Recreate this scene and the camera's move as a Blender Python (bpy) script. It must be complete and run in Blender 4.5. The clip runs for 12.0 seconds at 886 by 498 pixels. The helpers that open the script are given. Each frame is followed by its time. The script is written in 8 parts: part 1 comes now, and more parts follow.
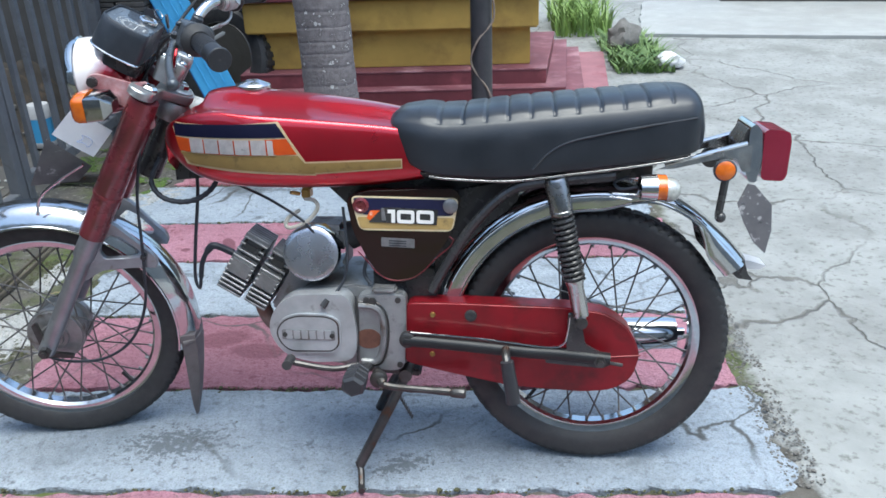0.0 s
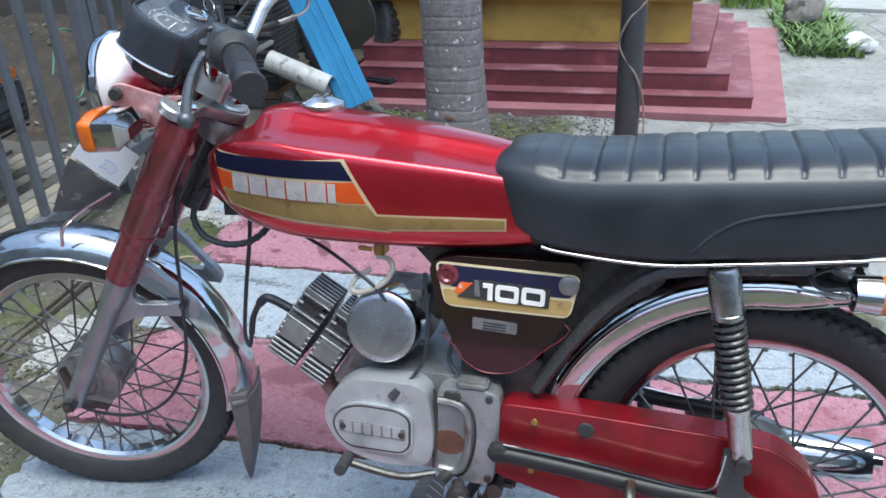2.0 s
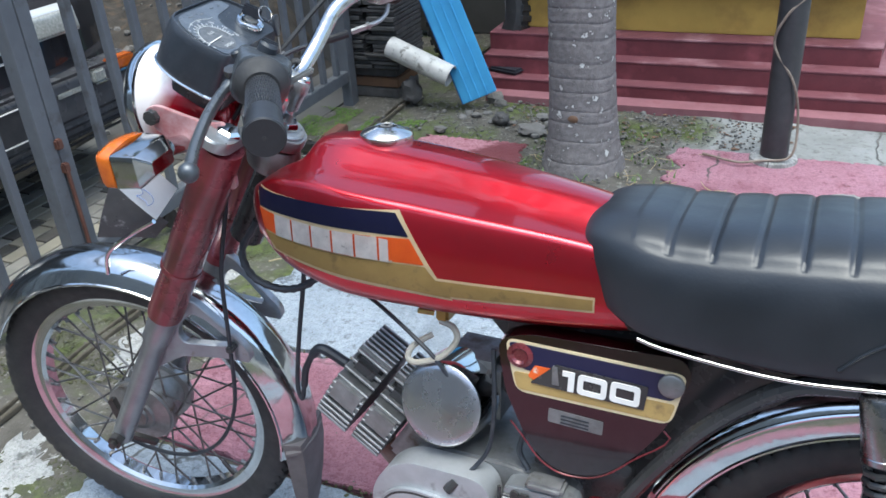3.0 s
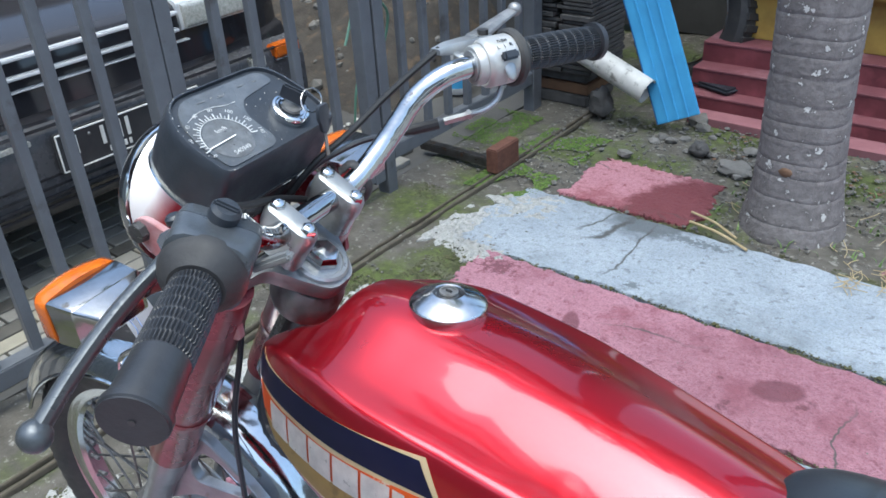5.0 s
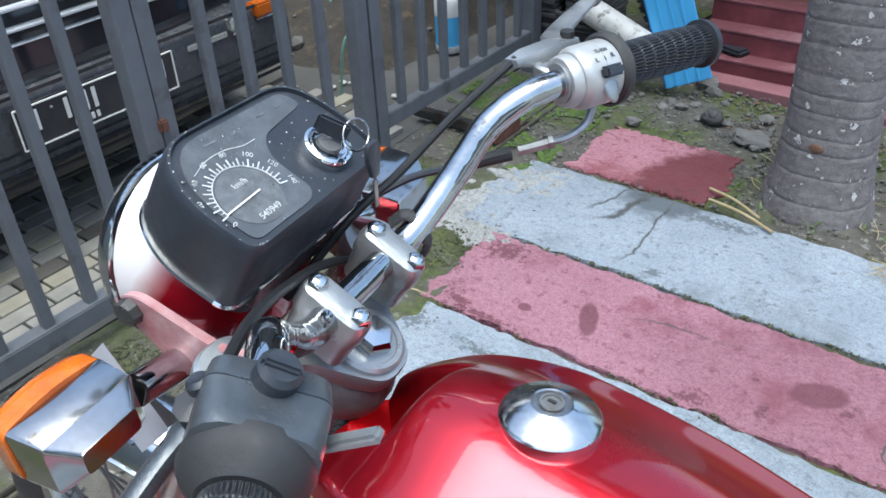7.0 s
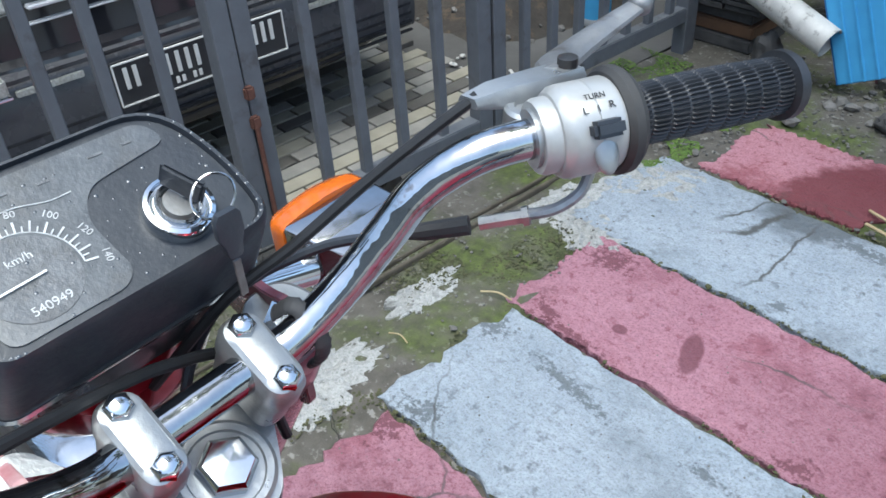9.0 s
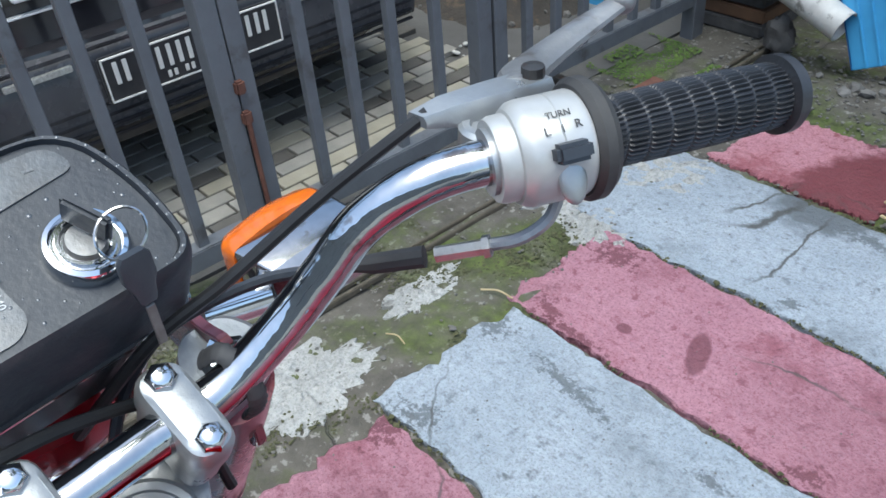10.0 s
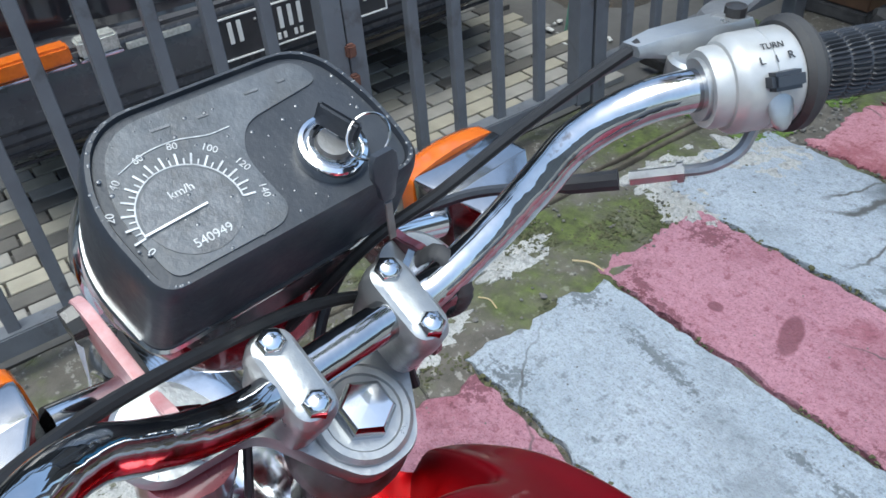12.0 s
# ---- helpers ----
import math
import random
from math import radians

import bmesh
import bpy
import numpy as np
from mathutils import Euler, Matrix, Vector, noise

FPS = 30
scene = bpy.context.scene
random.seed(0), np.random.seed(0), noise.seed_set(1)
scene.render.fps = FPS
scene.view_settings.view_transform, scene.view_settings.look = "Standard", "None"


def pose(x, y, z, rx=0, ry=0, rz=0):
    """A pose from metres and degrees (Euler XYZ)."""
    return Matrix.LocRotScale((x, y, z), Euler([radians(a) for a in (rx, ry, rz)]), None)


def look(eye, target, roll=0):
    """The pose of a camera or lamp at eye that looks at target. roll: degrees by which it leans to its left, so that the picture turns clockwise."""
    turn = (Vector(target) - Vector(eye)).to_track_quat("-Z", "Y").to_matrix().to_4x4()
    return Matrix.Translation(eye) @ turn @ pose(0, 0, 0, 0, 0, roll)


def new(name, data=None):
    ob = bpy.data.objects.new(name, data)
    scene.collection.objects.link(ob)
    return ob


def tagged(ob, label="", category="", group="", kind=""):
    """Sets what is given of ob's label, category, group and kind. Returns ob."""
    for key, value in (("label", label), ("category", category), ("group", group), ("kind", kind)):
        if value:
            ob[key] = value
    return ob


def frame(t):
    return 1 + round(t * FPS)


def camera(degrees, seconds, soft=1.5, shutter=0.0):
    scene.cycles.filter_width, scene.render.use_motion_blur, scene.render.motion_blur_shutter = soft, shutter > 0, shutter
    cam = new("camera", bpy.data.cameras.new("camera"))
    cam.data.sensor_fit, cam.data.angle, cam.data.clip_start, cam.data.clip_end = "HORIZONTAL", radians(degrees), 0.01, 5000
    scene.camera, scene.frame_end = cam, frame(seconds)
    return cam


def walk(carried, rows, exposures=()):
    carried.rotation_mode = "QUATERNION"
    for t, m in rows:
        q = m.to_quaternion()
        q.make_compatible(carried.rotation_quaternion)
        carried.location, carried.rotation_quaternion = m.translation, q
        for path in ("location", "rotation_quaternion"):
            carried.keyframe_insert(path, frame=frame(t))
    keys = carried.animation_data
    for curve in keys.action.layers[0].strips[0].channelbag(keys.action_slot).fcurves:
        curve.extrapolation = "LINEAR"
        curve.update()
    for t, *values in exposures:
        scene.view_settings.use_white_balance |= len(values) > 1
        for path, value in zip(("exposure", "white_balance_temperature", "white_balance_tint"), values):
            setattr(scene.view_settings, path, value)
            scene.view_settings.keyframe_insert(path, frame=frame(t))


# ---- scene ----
cam = camera(56.5, 12.0, 1.6)
PATH = [
    (0, (0.26, 0.197, 1.223), (-0.185, 1.956, 0.382), -2.1),
    (0.5, (0.269, 0.298, 1.218), (-0.223, 2.013, 0.314), -3.2),
    (1, (0.234, 0.401, 1.223), (-0.242, 2.114, 0.308), -2.4),
    (1.5, (0.173, 0.513, 1.237), (-0.39, 2.182, 0.289), -3.2),
    (2, (0.167, 0.669, 1.217), (-0.569, 2.282, 0.291), -2.4),
    (2.5, (0.184, 0.807, 1.221), (-0.736, 2.303, 0.265), -3.1),
    (3, (0.125, 0.935, 1.213), (-0.885, 2.369, 0.251), -3.9),
    (3.5, (0.027, 1.062, 1.223), (-1.058, 2.395, 0.2), -3.4),
    (3.7, (-0.007, 1.102, 1.227), (-1.086, 2.414, 0.171), -2.6),
    (5.3, (-0.055, 1.377, 1.241), (-1.43, 2.433, 0.244), -3.3),
    (5.5, (-0.058, 1.381, 1.245), (-1.444, 2.423, 0.248), -3.2),
    (6, (-0.097, 1.385, 1.25), (-1.497, 2.401, 0.246), -4.4),
    (6.5, (-0.201, 1.409, 1.247), (-1.507, 2.477, 0.173), -4.4),
    (7, (-0.271, 1.43, 1.23), (-1.509, 2.527, 0.107), -2.6),
    (7.2, (-0.291, 1.441, 1.225), (-1.537, 2.533, 0.105), -1.6),
    (8.8, (-0.331, 1.652, 1.191), (-1.754, 2.422, 0.015), -4.3),
    (9, (-0.342, 1.673, 1.187), (-1.762, 2.436, 0.004), -4.1),
    (9.5, (-0.365, 1.717, 1.179), (-1.787, 2.451, -0.02), -5.1),
    (10, (-0.377, 1.73, 1.173), (-1.796, 2.453, -0.036), -5.3),
    (10.5, (-0.386, 1.717, 1.17), (-1.819, 2.386, -0.054), -5.2),
    (11, (-0.386, 1.699, 1.171), (-1.836, 2.326, -0.056), -5.1),
    (11.5, (-0.379, 1.673, 1.174), (-1.846, 2.264, -0.051), -5.4),
    (12, (-0.363, 1.638, 1.175), (-1.829, 2.219, -0.056), -5.3),
]
walk(cam, [(t, look(eye, target, roll)) for t, eye, target, roll in PATH], [(0, 1.34, 5950, 0), (1.5, 1.38, 5950, 0), (2.5, 1.42, 5950, 0), (7, 1.39, 5950, 0), (9, 1.30, 5950, 0), (12, 1.25, 5950, 0)])

# ---- light ----
world = bpy.data.worlds.new("overcast_sky")
scene.world = world
world.use_nodes = True
wn, wl = world.node_tree.nodes, world.node_tree.links
sky = wn.new("ShaderNodeTexSky")
sky.sky_type = "NISHITA"
sky.sun_disc = False
sky.sun_elevation = radians(79)
sky.sun_rotation = radians(135)
sky.air_density, sky.dust_density, sky.ozone_density = 1.0, 4.0, 1.5
wn["Background"].inputs["Strength"].default_value = 0.15
wl.new(sky.outputs["Color"], wn["Background"].inputs["Color"])
sun = new("sun", bpy.data.lights.new("sun", "SUN"))
sun.data.energy, sun.data.angle, sun.data.color = 1.25, radians(50), (1.0, 0.985, 0.96)
sun.matrix_world = look((0.9, 0.7, 6.5), (0, 1.6, 0))

# ---- materials ----


def mat(name, c1, c2=None, rough=0.5, metal=0.0, scale=8.0, detail=5.0, lo=0.35, hi=0.65, bump=0.0, bscale=60.0, rvar=0.0,
        coat=0.0, coat_ior=1.5, coat_rough=0.06, c3=None, s3=2.0, lo3=0.5, hi3=0.62, spec=0.5):
    """A principled surface: two colours mixed by noise, an optional third for larger stains, roughness spread and fine relief."""
    m = bpy.data.materials.new(name)
    m.use_nodes = True
    n, l = m.node_tree.nodes, m.node_tree.links
    b = n["Principled BSDF"]
    b.inputs["Base Color"].default_value = (*c1, 1)
    b.inputs["Roughness"].default_value = rough
    b.inputs["Metallic"].default_value = metal
    b.inputs["Specular IOR Level"].default_value = spec
    if coat:
        b.inputs["Coat Weight"].default_value = coat
        b.inputs["Coat Roughness"].default_value = coat_rough
        b.inputs["Coat IOR"].default_value = coat_ior
    tc = n.new("ShaderNodeTexCoord")

    def field(sc, lo_, hi_, det=detail):
        t = n.new("ShaderNodeTexNoise")
        t.inputs["Scale"].default_value, t.inputs["Detail"].default_value = sc, det
        t.inputs["Roughness"].default_value = 0.62
        l.new(tc.outputs["Object"], t.inputs["Vector"])
        r = n.new("ShaderNodeMapRange")
        r.inputs["From Min"].default_value, r.inputs["From Max"].default_value = lo_, hi_
        l.new(t.outputs["Fac"], r.inputs["Value"])
        return r.outputs["Result"], t.outputs["Fac"]

    col = None
    if c2:
        f, _ = field(scale, lo, hi)
        mx = n.new("ShaderNodeMix")
        mx.data_type = "RGBA"
        mx.inputs["A"].default_value, mx.inputs["B"].default_value = (*c1, 1), (*c2, 1)
        l.new(f, mx.inputs["Factor"])
        col = mx.outputs["Result"]
    if c3:
        f, _ = field(s3, lo3, hi3)
        mx = n.new("ShaderNodeMix")
        mx.data_type = "RGBA"
        if col:
            l.new(col, mx.inputs["A"])
        else:
            mx.inputs["A"].default_value = (*c1, 1)
        mx.inputs["B"].default_value = (*c3, 1)
        l.new(f, mx.inputs["Factor"])
        col = mx.outputs["Result"]
    if col:
        l.new(col, b.inputs["Base Color"])
    if rvar:
        f, _ = field(scale * 1.7 + 3, 0.3, 0.7)
        r = n.new("ShaderNodeMapRange")
        r.inputs["To Min"].default_value, r.inputs["To Max"].default_value = max(0.02, rough - rvar), min(1, rough + rvar)
        l.new(f, r.inputs["Value"])
        l.new(r.outputs["Result"], b.inputs["Roughness"])
    if bump:
        _, raw = field(bscale, 0, 1, 4.0)
        bp = n.new("ShaderNodeBump")
        bp.inputs["Strength"].default_value, bp.inputs["Distance"].default_value = 1.0, bump
        l.new(raw, bp.inputs["Height"])
        l.new(bp.outputs["Normal"], b.inputs["Normal"])
    return m


RED = mat("candy_red_paint", (0.50, 0.008, 0.023), (0.42, 0.0065, 0.018), 0.30, 0.85, 5, coat=0.9, coat_ior=1.55, coat_rough=0.05, rvar=0.04, bump=0.00035, bscale=16)
LAMPRED = mat("red_to_white_paint", (0.42, 0.006, 0.020), (0.34, 0.004, 0.014), 0.24, 0.5, 5, coat=1.0, coat_ior=1.6, coat_rough=0.05)
MAROON = mat("maroon_fork_paint", (0.21, 0.034, 0.044), (0.16, 0.024, 0.032), 0.30, 0.3, 9, coat=0.6, coat_rough=0.06, rvar=0.1, c3=(0.12, 0.024, 0.024), s3=14)
DARKRED = mat("dark_red_cover_paint", (0.013, 0.001, 0.002), (0.009, 0.0008, 0.0016), 0.10, 0.1, 6, coat=0.6, coat_rough=0.03, rvar=0.04)
CASERED = mat("chain_case_red", (0.22, 0.005, 0.012), (0.165, 0.004, 0.009), 0.42, 0.25, 12, coat=0.15, rvar=0.1, c3=(0.11, 0.006, 0.008), s3=9, bump=0.0002)
CHROME = mat("chrome", (0.64, 0.65, 0.66), (0.55, 0.56, 0.57), 0.10, 1.0, 25, rvar=0.06, c3=(0.40, 0.36, 0.31), s3=38, lo3=0.66, hi3=0.74)
WAVYCHROME = mat("wavy_fender_chrome", (0.62, 0.63, 0.64), (0.50, 0.51, 0.52), 0.12, 1.0, 20, rvar=0.05, bump=0.0016, bscale=7, c3=(0.30, 0.27, 0.24), s3=40, lo3=0.68, hi3=0.76)
# c3 puts dark reflections of the surroundings into the chrome's colour
BARCHROME = mat("dark_reflection_chrome", (0.52, 0.525, 0.53), (0.38, 0.385, 0.39), 0.05, 1.0, 30, rvar=0.04, bump=0.0022, bscale=11, c3=(0.22, 0.19, 0.17), s3=34, lo3=0.60, hi3=0.66)
SIGCHROME = mat("tarnished_signal_chrome", (0.44, 0.44, 0.44), (0.34, 0.335, 0.33), 0.14, 1.0, 24, rvar=0.06, bump=0.0008, bscale=10, c3=(0.25, 0.22, 0.18), s3=40, lo3=0.62, hi3=0.7)
FORKSTEEL = mat("grey_polished_fork", (0.34, 0.35, 0.37), (0.26, 0.265, 0.28), 0.36, 0.7, 20, rvar=0.08, c3=(0.20, 0.18, 0.165), s3=30, lo3=0.62, hi3=0.72)
SHROUD = mat("dull_shock_shroud", (0.36, 0.36, 0.37), (0.26, 0.26, 0.265), 0.26, 1.0, 24, rvar=0.1, c3=(0.16, 0.13, 0.11), s3=40, lo3=0.6, hi3=0.7)
RIMCHROME = mat("rim_chrome", (0.58, 0.59, 0.60), (0.48, 0.49, 0.50), 0.12, 1.0, 30, rvar=0.05, c3=(0.32, 0.28, 0.25), s3=50, lo3=0.66, hi3=0.74)
OLDCHROME = mat("hazy_chrome", (0.62, 0.62, 0.62), (0.46, 0.45, 0.44), 0.2, 1.0, 30, rvar=0.1, c3=(0.28, 0.22, 0.17), s3=45, lo3=0.62, hi3=0.7)
ALU = mat("cast_aluminium", (0.38, 0.39, 0.395), (0.29, 0.30, 0.305), 0.36, 0.7, 18, rvar=0.1, bump=0.0004, bscale=160, c3=(0.22, 0.22, 0.22), s3=24, lo3=0.6, hi3=0.7)
ENGALU = mat("pale_engine_alloy", (0.50, 0.515, 0.525), (0.40, 0.41, 0.42), 0.38, 0.6, 18, rvar=0.1, bump=0.0004, bscale=160, c3=(0.28, 0.28, 0.28), s3=24, lo3=0.6, hi3=0.7)
DULLALU = mat("weathered_aluminium", (0.33, 0.33, 0.33), (0.22, 0.22, 0.22), 0.5, 0.8, 22, rvar=0.12, bump=0.0006, bscale=120, c3=(0.13, 0.10, 0.08), s3=18, lo3=0.55, hi3=0.68)
FINS = mat("finned_iron", (0.32, 0.32, 0.32), (0.22, 0.22, 0.215), 0.40, 0.65, 30, rvar=0.1, bump=0.0004, bscale=150)
STEEL = mat("worn_steel", (0.095, 0.092, 0.09), (0.055, 0.052, 0.05), 0.42, 0.75, 26, rvar=0.15, bump=0.0004, bscale=120, c3=(0.10, 0.05, 0.03), s3=26, lo3=0.58, hi3=0.68)
MUDIRON = mat("muddy_iron", (0.10, 0.085, 0.062), (0.065, 0.055, 0.04), 0.85, 0.1, 30, bump=0.001, bscale=120)
RUST = mat("rust", (0.13, 0.055, 0.035), (0.08, 0.03, 0.02), 0.85, 0.0, 40, bump=0.0008, bscale=140)
SPOKE = mat("spoke_steel", (0.20, 0.195, 0.19), (0.10, 0.09, 0.085), 0.42, 0.8, 40)
BLACK = mat("black_paint", (0.032, 0.032, 0.033), (0.042, 0.041, 0.041), 0.25, 0.0, 12, rvar=0.12, bump=0.0002)
PLASTIC = mat("black_plastic", (0.019, 0.023, 0.030), (0.027, 0.031, 0.039), 0.42, 0.0, 30, rvar=0.1, bump=0.0003, bscale=220, c3=(0.05, 0.053, 0.058), s3=25, lo3=0.6, hi3=0.75)
GREYPLASTIC = mat("dark_grey_switch", (0.10, 0.11, 0.122), (0.07, 0.078, 0.088), 0.32, 0.5, 30, rvar=0.1, bump=0.0004, bscale=200, c3=(0.20, 0.21, 0.22), s3=30, lo3=0.6, hi3=0.72)
CABLE = mat("cable_sheath", (0.014, 0.014, 0.015), (0.02, 0.02, 0.021), 0.4, 0.0, 30, spec=0.3)
RUBBER = mat("tyre_rubber", (0.022, 0.022, 0.024), (0.031, 0.030, 0.030), 0.62, 0.0, 22, rvar=0.12, bump=0.0004, bscale=180, c3=(0.045, 0.043, 0.040), s3=9, lo3=0.55, hi3=0.75)
GRIP = mat("grip_rubber", (0.017, 0.018, 0.021), (0.026, 0.027, 0.031), 0.40, 0.0, 30, bump=0.0003, bscale=200)
LEATHER = mat("black_vinyl", (0.013, 0.0155, 0.020), (0.020, 0.023, 0.029), 0.36, 0.0, 9, rvar=0.07, bump=0.0002, bscale=240, spec=0.5)
FLAP = mat("mud_flap_rubber", (0.145, 0.13, 0.13), (0.095, 0.085, 0.083), 0.7, 0.0, 18, bump=0.0006, bscale=90)
AMBER = mat("amber_lens", (0.62, 0.14, 0.008), (0.50, 0.10, 0.006), 0.16, 0.0, 60, coat=0.6, bump=0.0005, bscale=180)
REDLENS = mat("red_lens", (0.15, 0.008, 0.022), (0.20, 0.014, 0.032), 0.2, 0.0, 6, coat=0.5)
NAVY = mat("navy_decal", (0.011, 0.012, 0.045), (0.016, 0.016, 0.05), 0.3, 0.0, 30)
ORANGE = mat("orange_decal", (0.78, 0.13, 0.018), (0.70, 0.10, 0.015), 0.4, 0.0, 20, c3=(0.75, 0.62, 0.5), s3=60, lo3=0.62, hi3=0.66)
GOLD = mat("gold_decal", (0.50, 0.345, 0.125), (0.42, 0.285, 0.10), 0.42, 0.15, 25, c3=(0.28, 0.19, 0.08), s3=30, lo3=0.58, hi3=0.7)
PALEGOLD = mat("pale_gold_outline", (0.78, 0.66, 0.42), (0.70, 0.58, 0.36), 0.4, 0.1, 40)
SILVER = mat("silver_badge", (0.80, 0.79, 0.77), (0.62, 0.61, 0.60), 0.35, 0.25, 50, rvar=0.1, bump=0.0004, bscale=220)
WHITE = mat("white_print", (0.82, 0.80, 0.76), (0.74, 0.72, 0.68), 0.5, 0.0, 60)
FADED = mat("faded_white_print", (0.56, 0.565, 0.555), (0.38, 0.38, 0.375), 0.55, 0.0, 220, c3=(0.22, 0.225, 0.23), s3=90, lo3=0.56, hi3=0.72)
PAPER = mat("white_paper", (0.80, 0.81, 0.84), (0.74, 0.75, 0.78), 0.7, 0.0, 12, bump=0.001, bscale=12)
WATER = mat("wet_drop", (0.055, 0.06, 0.066), (0.09, 0.095, 0.10), 0.04, 0.0, 90, coat=1.0, coat_rough=0.01)
INK = mat("blue_ink", (0.18, 0.25, 0.45), rough=0.7)
BRASS = mat("brass", (0.45, 0.30, 0.10), (0.32, 0.2, 0.07), 0.4, 0.85, 30, rvar=0.1)
HOSE = mat("clear_yellowed_hose", (0.48, 0.45, 0.38), (0.38, 0.35, 0.28), 0.35, 0.0, 30)
DIAL = mat("sun_faded_dial", (0.050, 0.056, 0.064), (0.085, 0.092, 0.101), 0.42, 0.0, 60, c3=(0.06, 0.063, 0.067), s3=40, lo3=0.5, hi3=0.65, coat=0.8, coat_ior=1.5, coat_rough=0.14, bump=0.0005, bscale=260)
DIALIN = mat("faded_dial_centre", (0.080, 0.085, 0.092), (0.125, 0.13, 0.137), 0.42, 0.0, 110, c3=(0.07, 0.072, 0.075), s3=70, bump=0.0006, bscale=300)
PLATE = mat("scratched_plate", (0.14, 0.137, 0.145), (0.20, 0.195, 0.20), 0.40, 0.3, 14, rvar=0.15, c3=(0.45, 0.44, 0.44), s3=40, lo3=0.6, hi3=0.66)
GATE = mat("grey_gate_paint", (0.108, 0.115, 0.126), (0.088, 0.093, 0.103), 0.5, 0.0, 14, rvar=0.1, bump=0.0005, bscale=80, c3=(0.058, 0.056, 0.056), s3=11, lo3=0.58, hi3=0.7)
CARBLACK = mat("black_car_paint", (0.022, 0.021, 0.024), (0.028, 0.027, 0.030), 0.10, 0.0, 3, coat=0.25, coat_ior=1.4, coat_rough=0.03)
CARPLASTIC = mat("black_bumper_plastic", (0.066, 0.066, 0.072), (0.08, 0.08, 0.086), 0.26, 0.0, 8, rvar=0.1)
CARTRIM = mat("bright_car_trim", (0.78, 0.79, 0.80), (0.68, 0.69, 0.70), 0.22, 0.35, 20)
LAMPGLASS = mat("clear_lamp_lens", (0.55, 0.55, 0.5), (0.35, 0.35, 0.32), 0.15, 0.3, 120, coat=0.6, bump=0.001, bscale=120)
YELLOW = mat("mustard_wall_paint", (0.44, 0.285, 0.062), (0.36, 0.235, 0.05), 0.75, 0.0, 4, bump=0.001, bscale=40, c3=(0.20, 0.115, 0.03), s3=3.5, lo3=0.5, hi3=0.75)
STEPRED = mat("dark_red_step_paint", (0.150, 0.036, 0.044), (0.110, 0.026, 0.033), 0.55, 0.0, 7, bump=0.0008, bscale=50, rvar=0.1, c3=(0.24, 0.065, 0.075), s3=5, lo3=0.54, hi3=0.72)
# paler than the risers: wear, plus sky light put into the colour
STEPTREAD = mat("worn_and_lit_tread_paint", (0.17, 0.055, 0.066), (0.13, 0.040, 0.050), 0.65, 0.0, 7, bump=0.001, bscale=50, c3=(0.30, 0.16, 0.175), s3=4, lo3=0.5, hi3=0.7)
STEPPINK = mat("worn_pink_step_paint", (0.27, 0.118, 0.132), (0.21, 0.085, 0.097), 0.7, 0.0, 8, bump=0.001, bscale=50, c3=(0.20, 0.055, 0.065), s3=6, lo3=0.56, hi3=0.7)
BLUE = mat("sky_blue_paint", (0.085, 0.37, 0.66), (0.07, 0.31, 0.58), 0.45, 0.0, 6, rvar=0.1, bump=0.0005)
BLUESIDE = mat("deep_blue_paint", (0.02, 0.13, 0.36), (0.018, 0.11, 0.3), 0.5, 0.0, 6)
PVC = mat("dirty_white_pvc", (0.55, 0.54, 0.51), (0.42, 0.41, 0.385), 0.5, 0.0, 16, c3=(0.17, 0.16, 0.145), s3=26, lo3=0.56, hi3=0.66)
SLATE = mat("dark_stacked_slate", (0.075, 0.072, 0.07), (0.045, 0.043, 0.042), 0.8, 0.0, 20, bump=0.003, bscale=50)
BROWNTILE = mat("brown_tile", (0.14, 0.075, 0.04), (0.09, 0.05, 0.03), 0.6, 0.0, 14)
BARK = mat("grey_palm_bark", (0.19, 0.172, 0.17), (0.115, 0.103, 0.10), 0.9, 0.0, 34, bump=0.004, bscale=70, c3=(0.46, 0.45, 0.43), s3=34, lo3=0.628, hi3=0.645)
POLE = mat("black_pole_paint", (0.03, 0.03, 0.033), (0.045, 0.044, 0.046), 0.4, 0.0, 20, rvar=0.1, bump=0.0006, bscale=50)
WIRE = mat("old_wire", (0.25, 0.20, 0.16), (0.17, 0.13, 0.1), 0.6, 0.0, 30)
CAVE = mat("dark_rough_grey", (0.095, 0.092, 0.088), (0.065, 0.062, 0.058), 0.9, 0.0, 3, bump=0.003, bscale=20)
GRASS = mat("grass_blades", (0.13, 0.22, 0.045), (0.22, 0.32, 0.08), 0.6, 0.0, 5)
LEAF = mat("weed_leaves", (0.07, 0.13, 0.03), (0.13, 0.20, 0.055), 0.55, 0.0, 12)
ROCK = mat("grey_rock", (0.165, 0.158, 0.147), (0.095, 0.09, 0.083), 0.9, 0.0, 12, bump=0.006, bscale=25)
PEBBLE = mat("gravel", (0.15, 0.142, 0.13), (0.075, 0.07, 0.063), 0.9, 0.0, 25, bump=0.002, bscale=60)
MOSS = mat("joint_moss", (0.04, 0.042, 0.018), (0.075, 0.074, 0.034), 0.95, 0.0, 40, bump=0.002, bscale=120)
MOSSGREEN = mat("bright_moss", (0.06, 0.105, 0.02), (0.10, 0.15, 0.03), 0.95, 0.0, 30, bump=0.002, bscale=120)
STRAW = mat("dry_straw", (0.42, 0.34, 0.2), (0.3, 0.23, 0.12), 0.8, 0.0, 20)
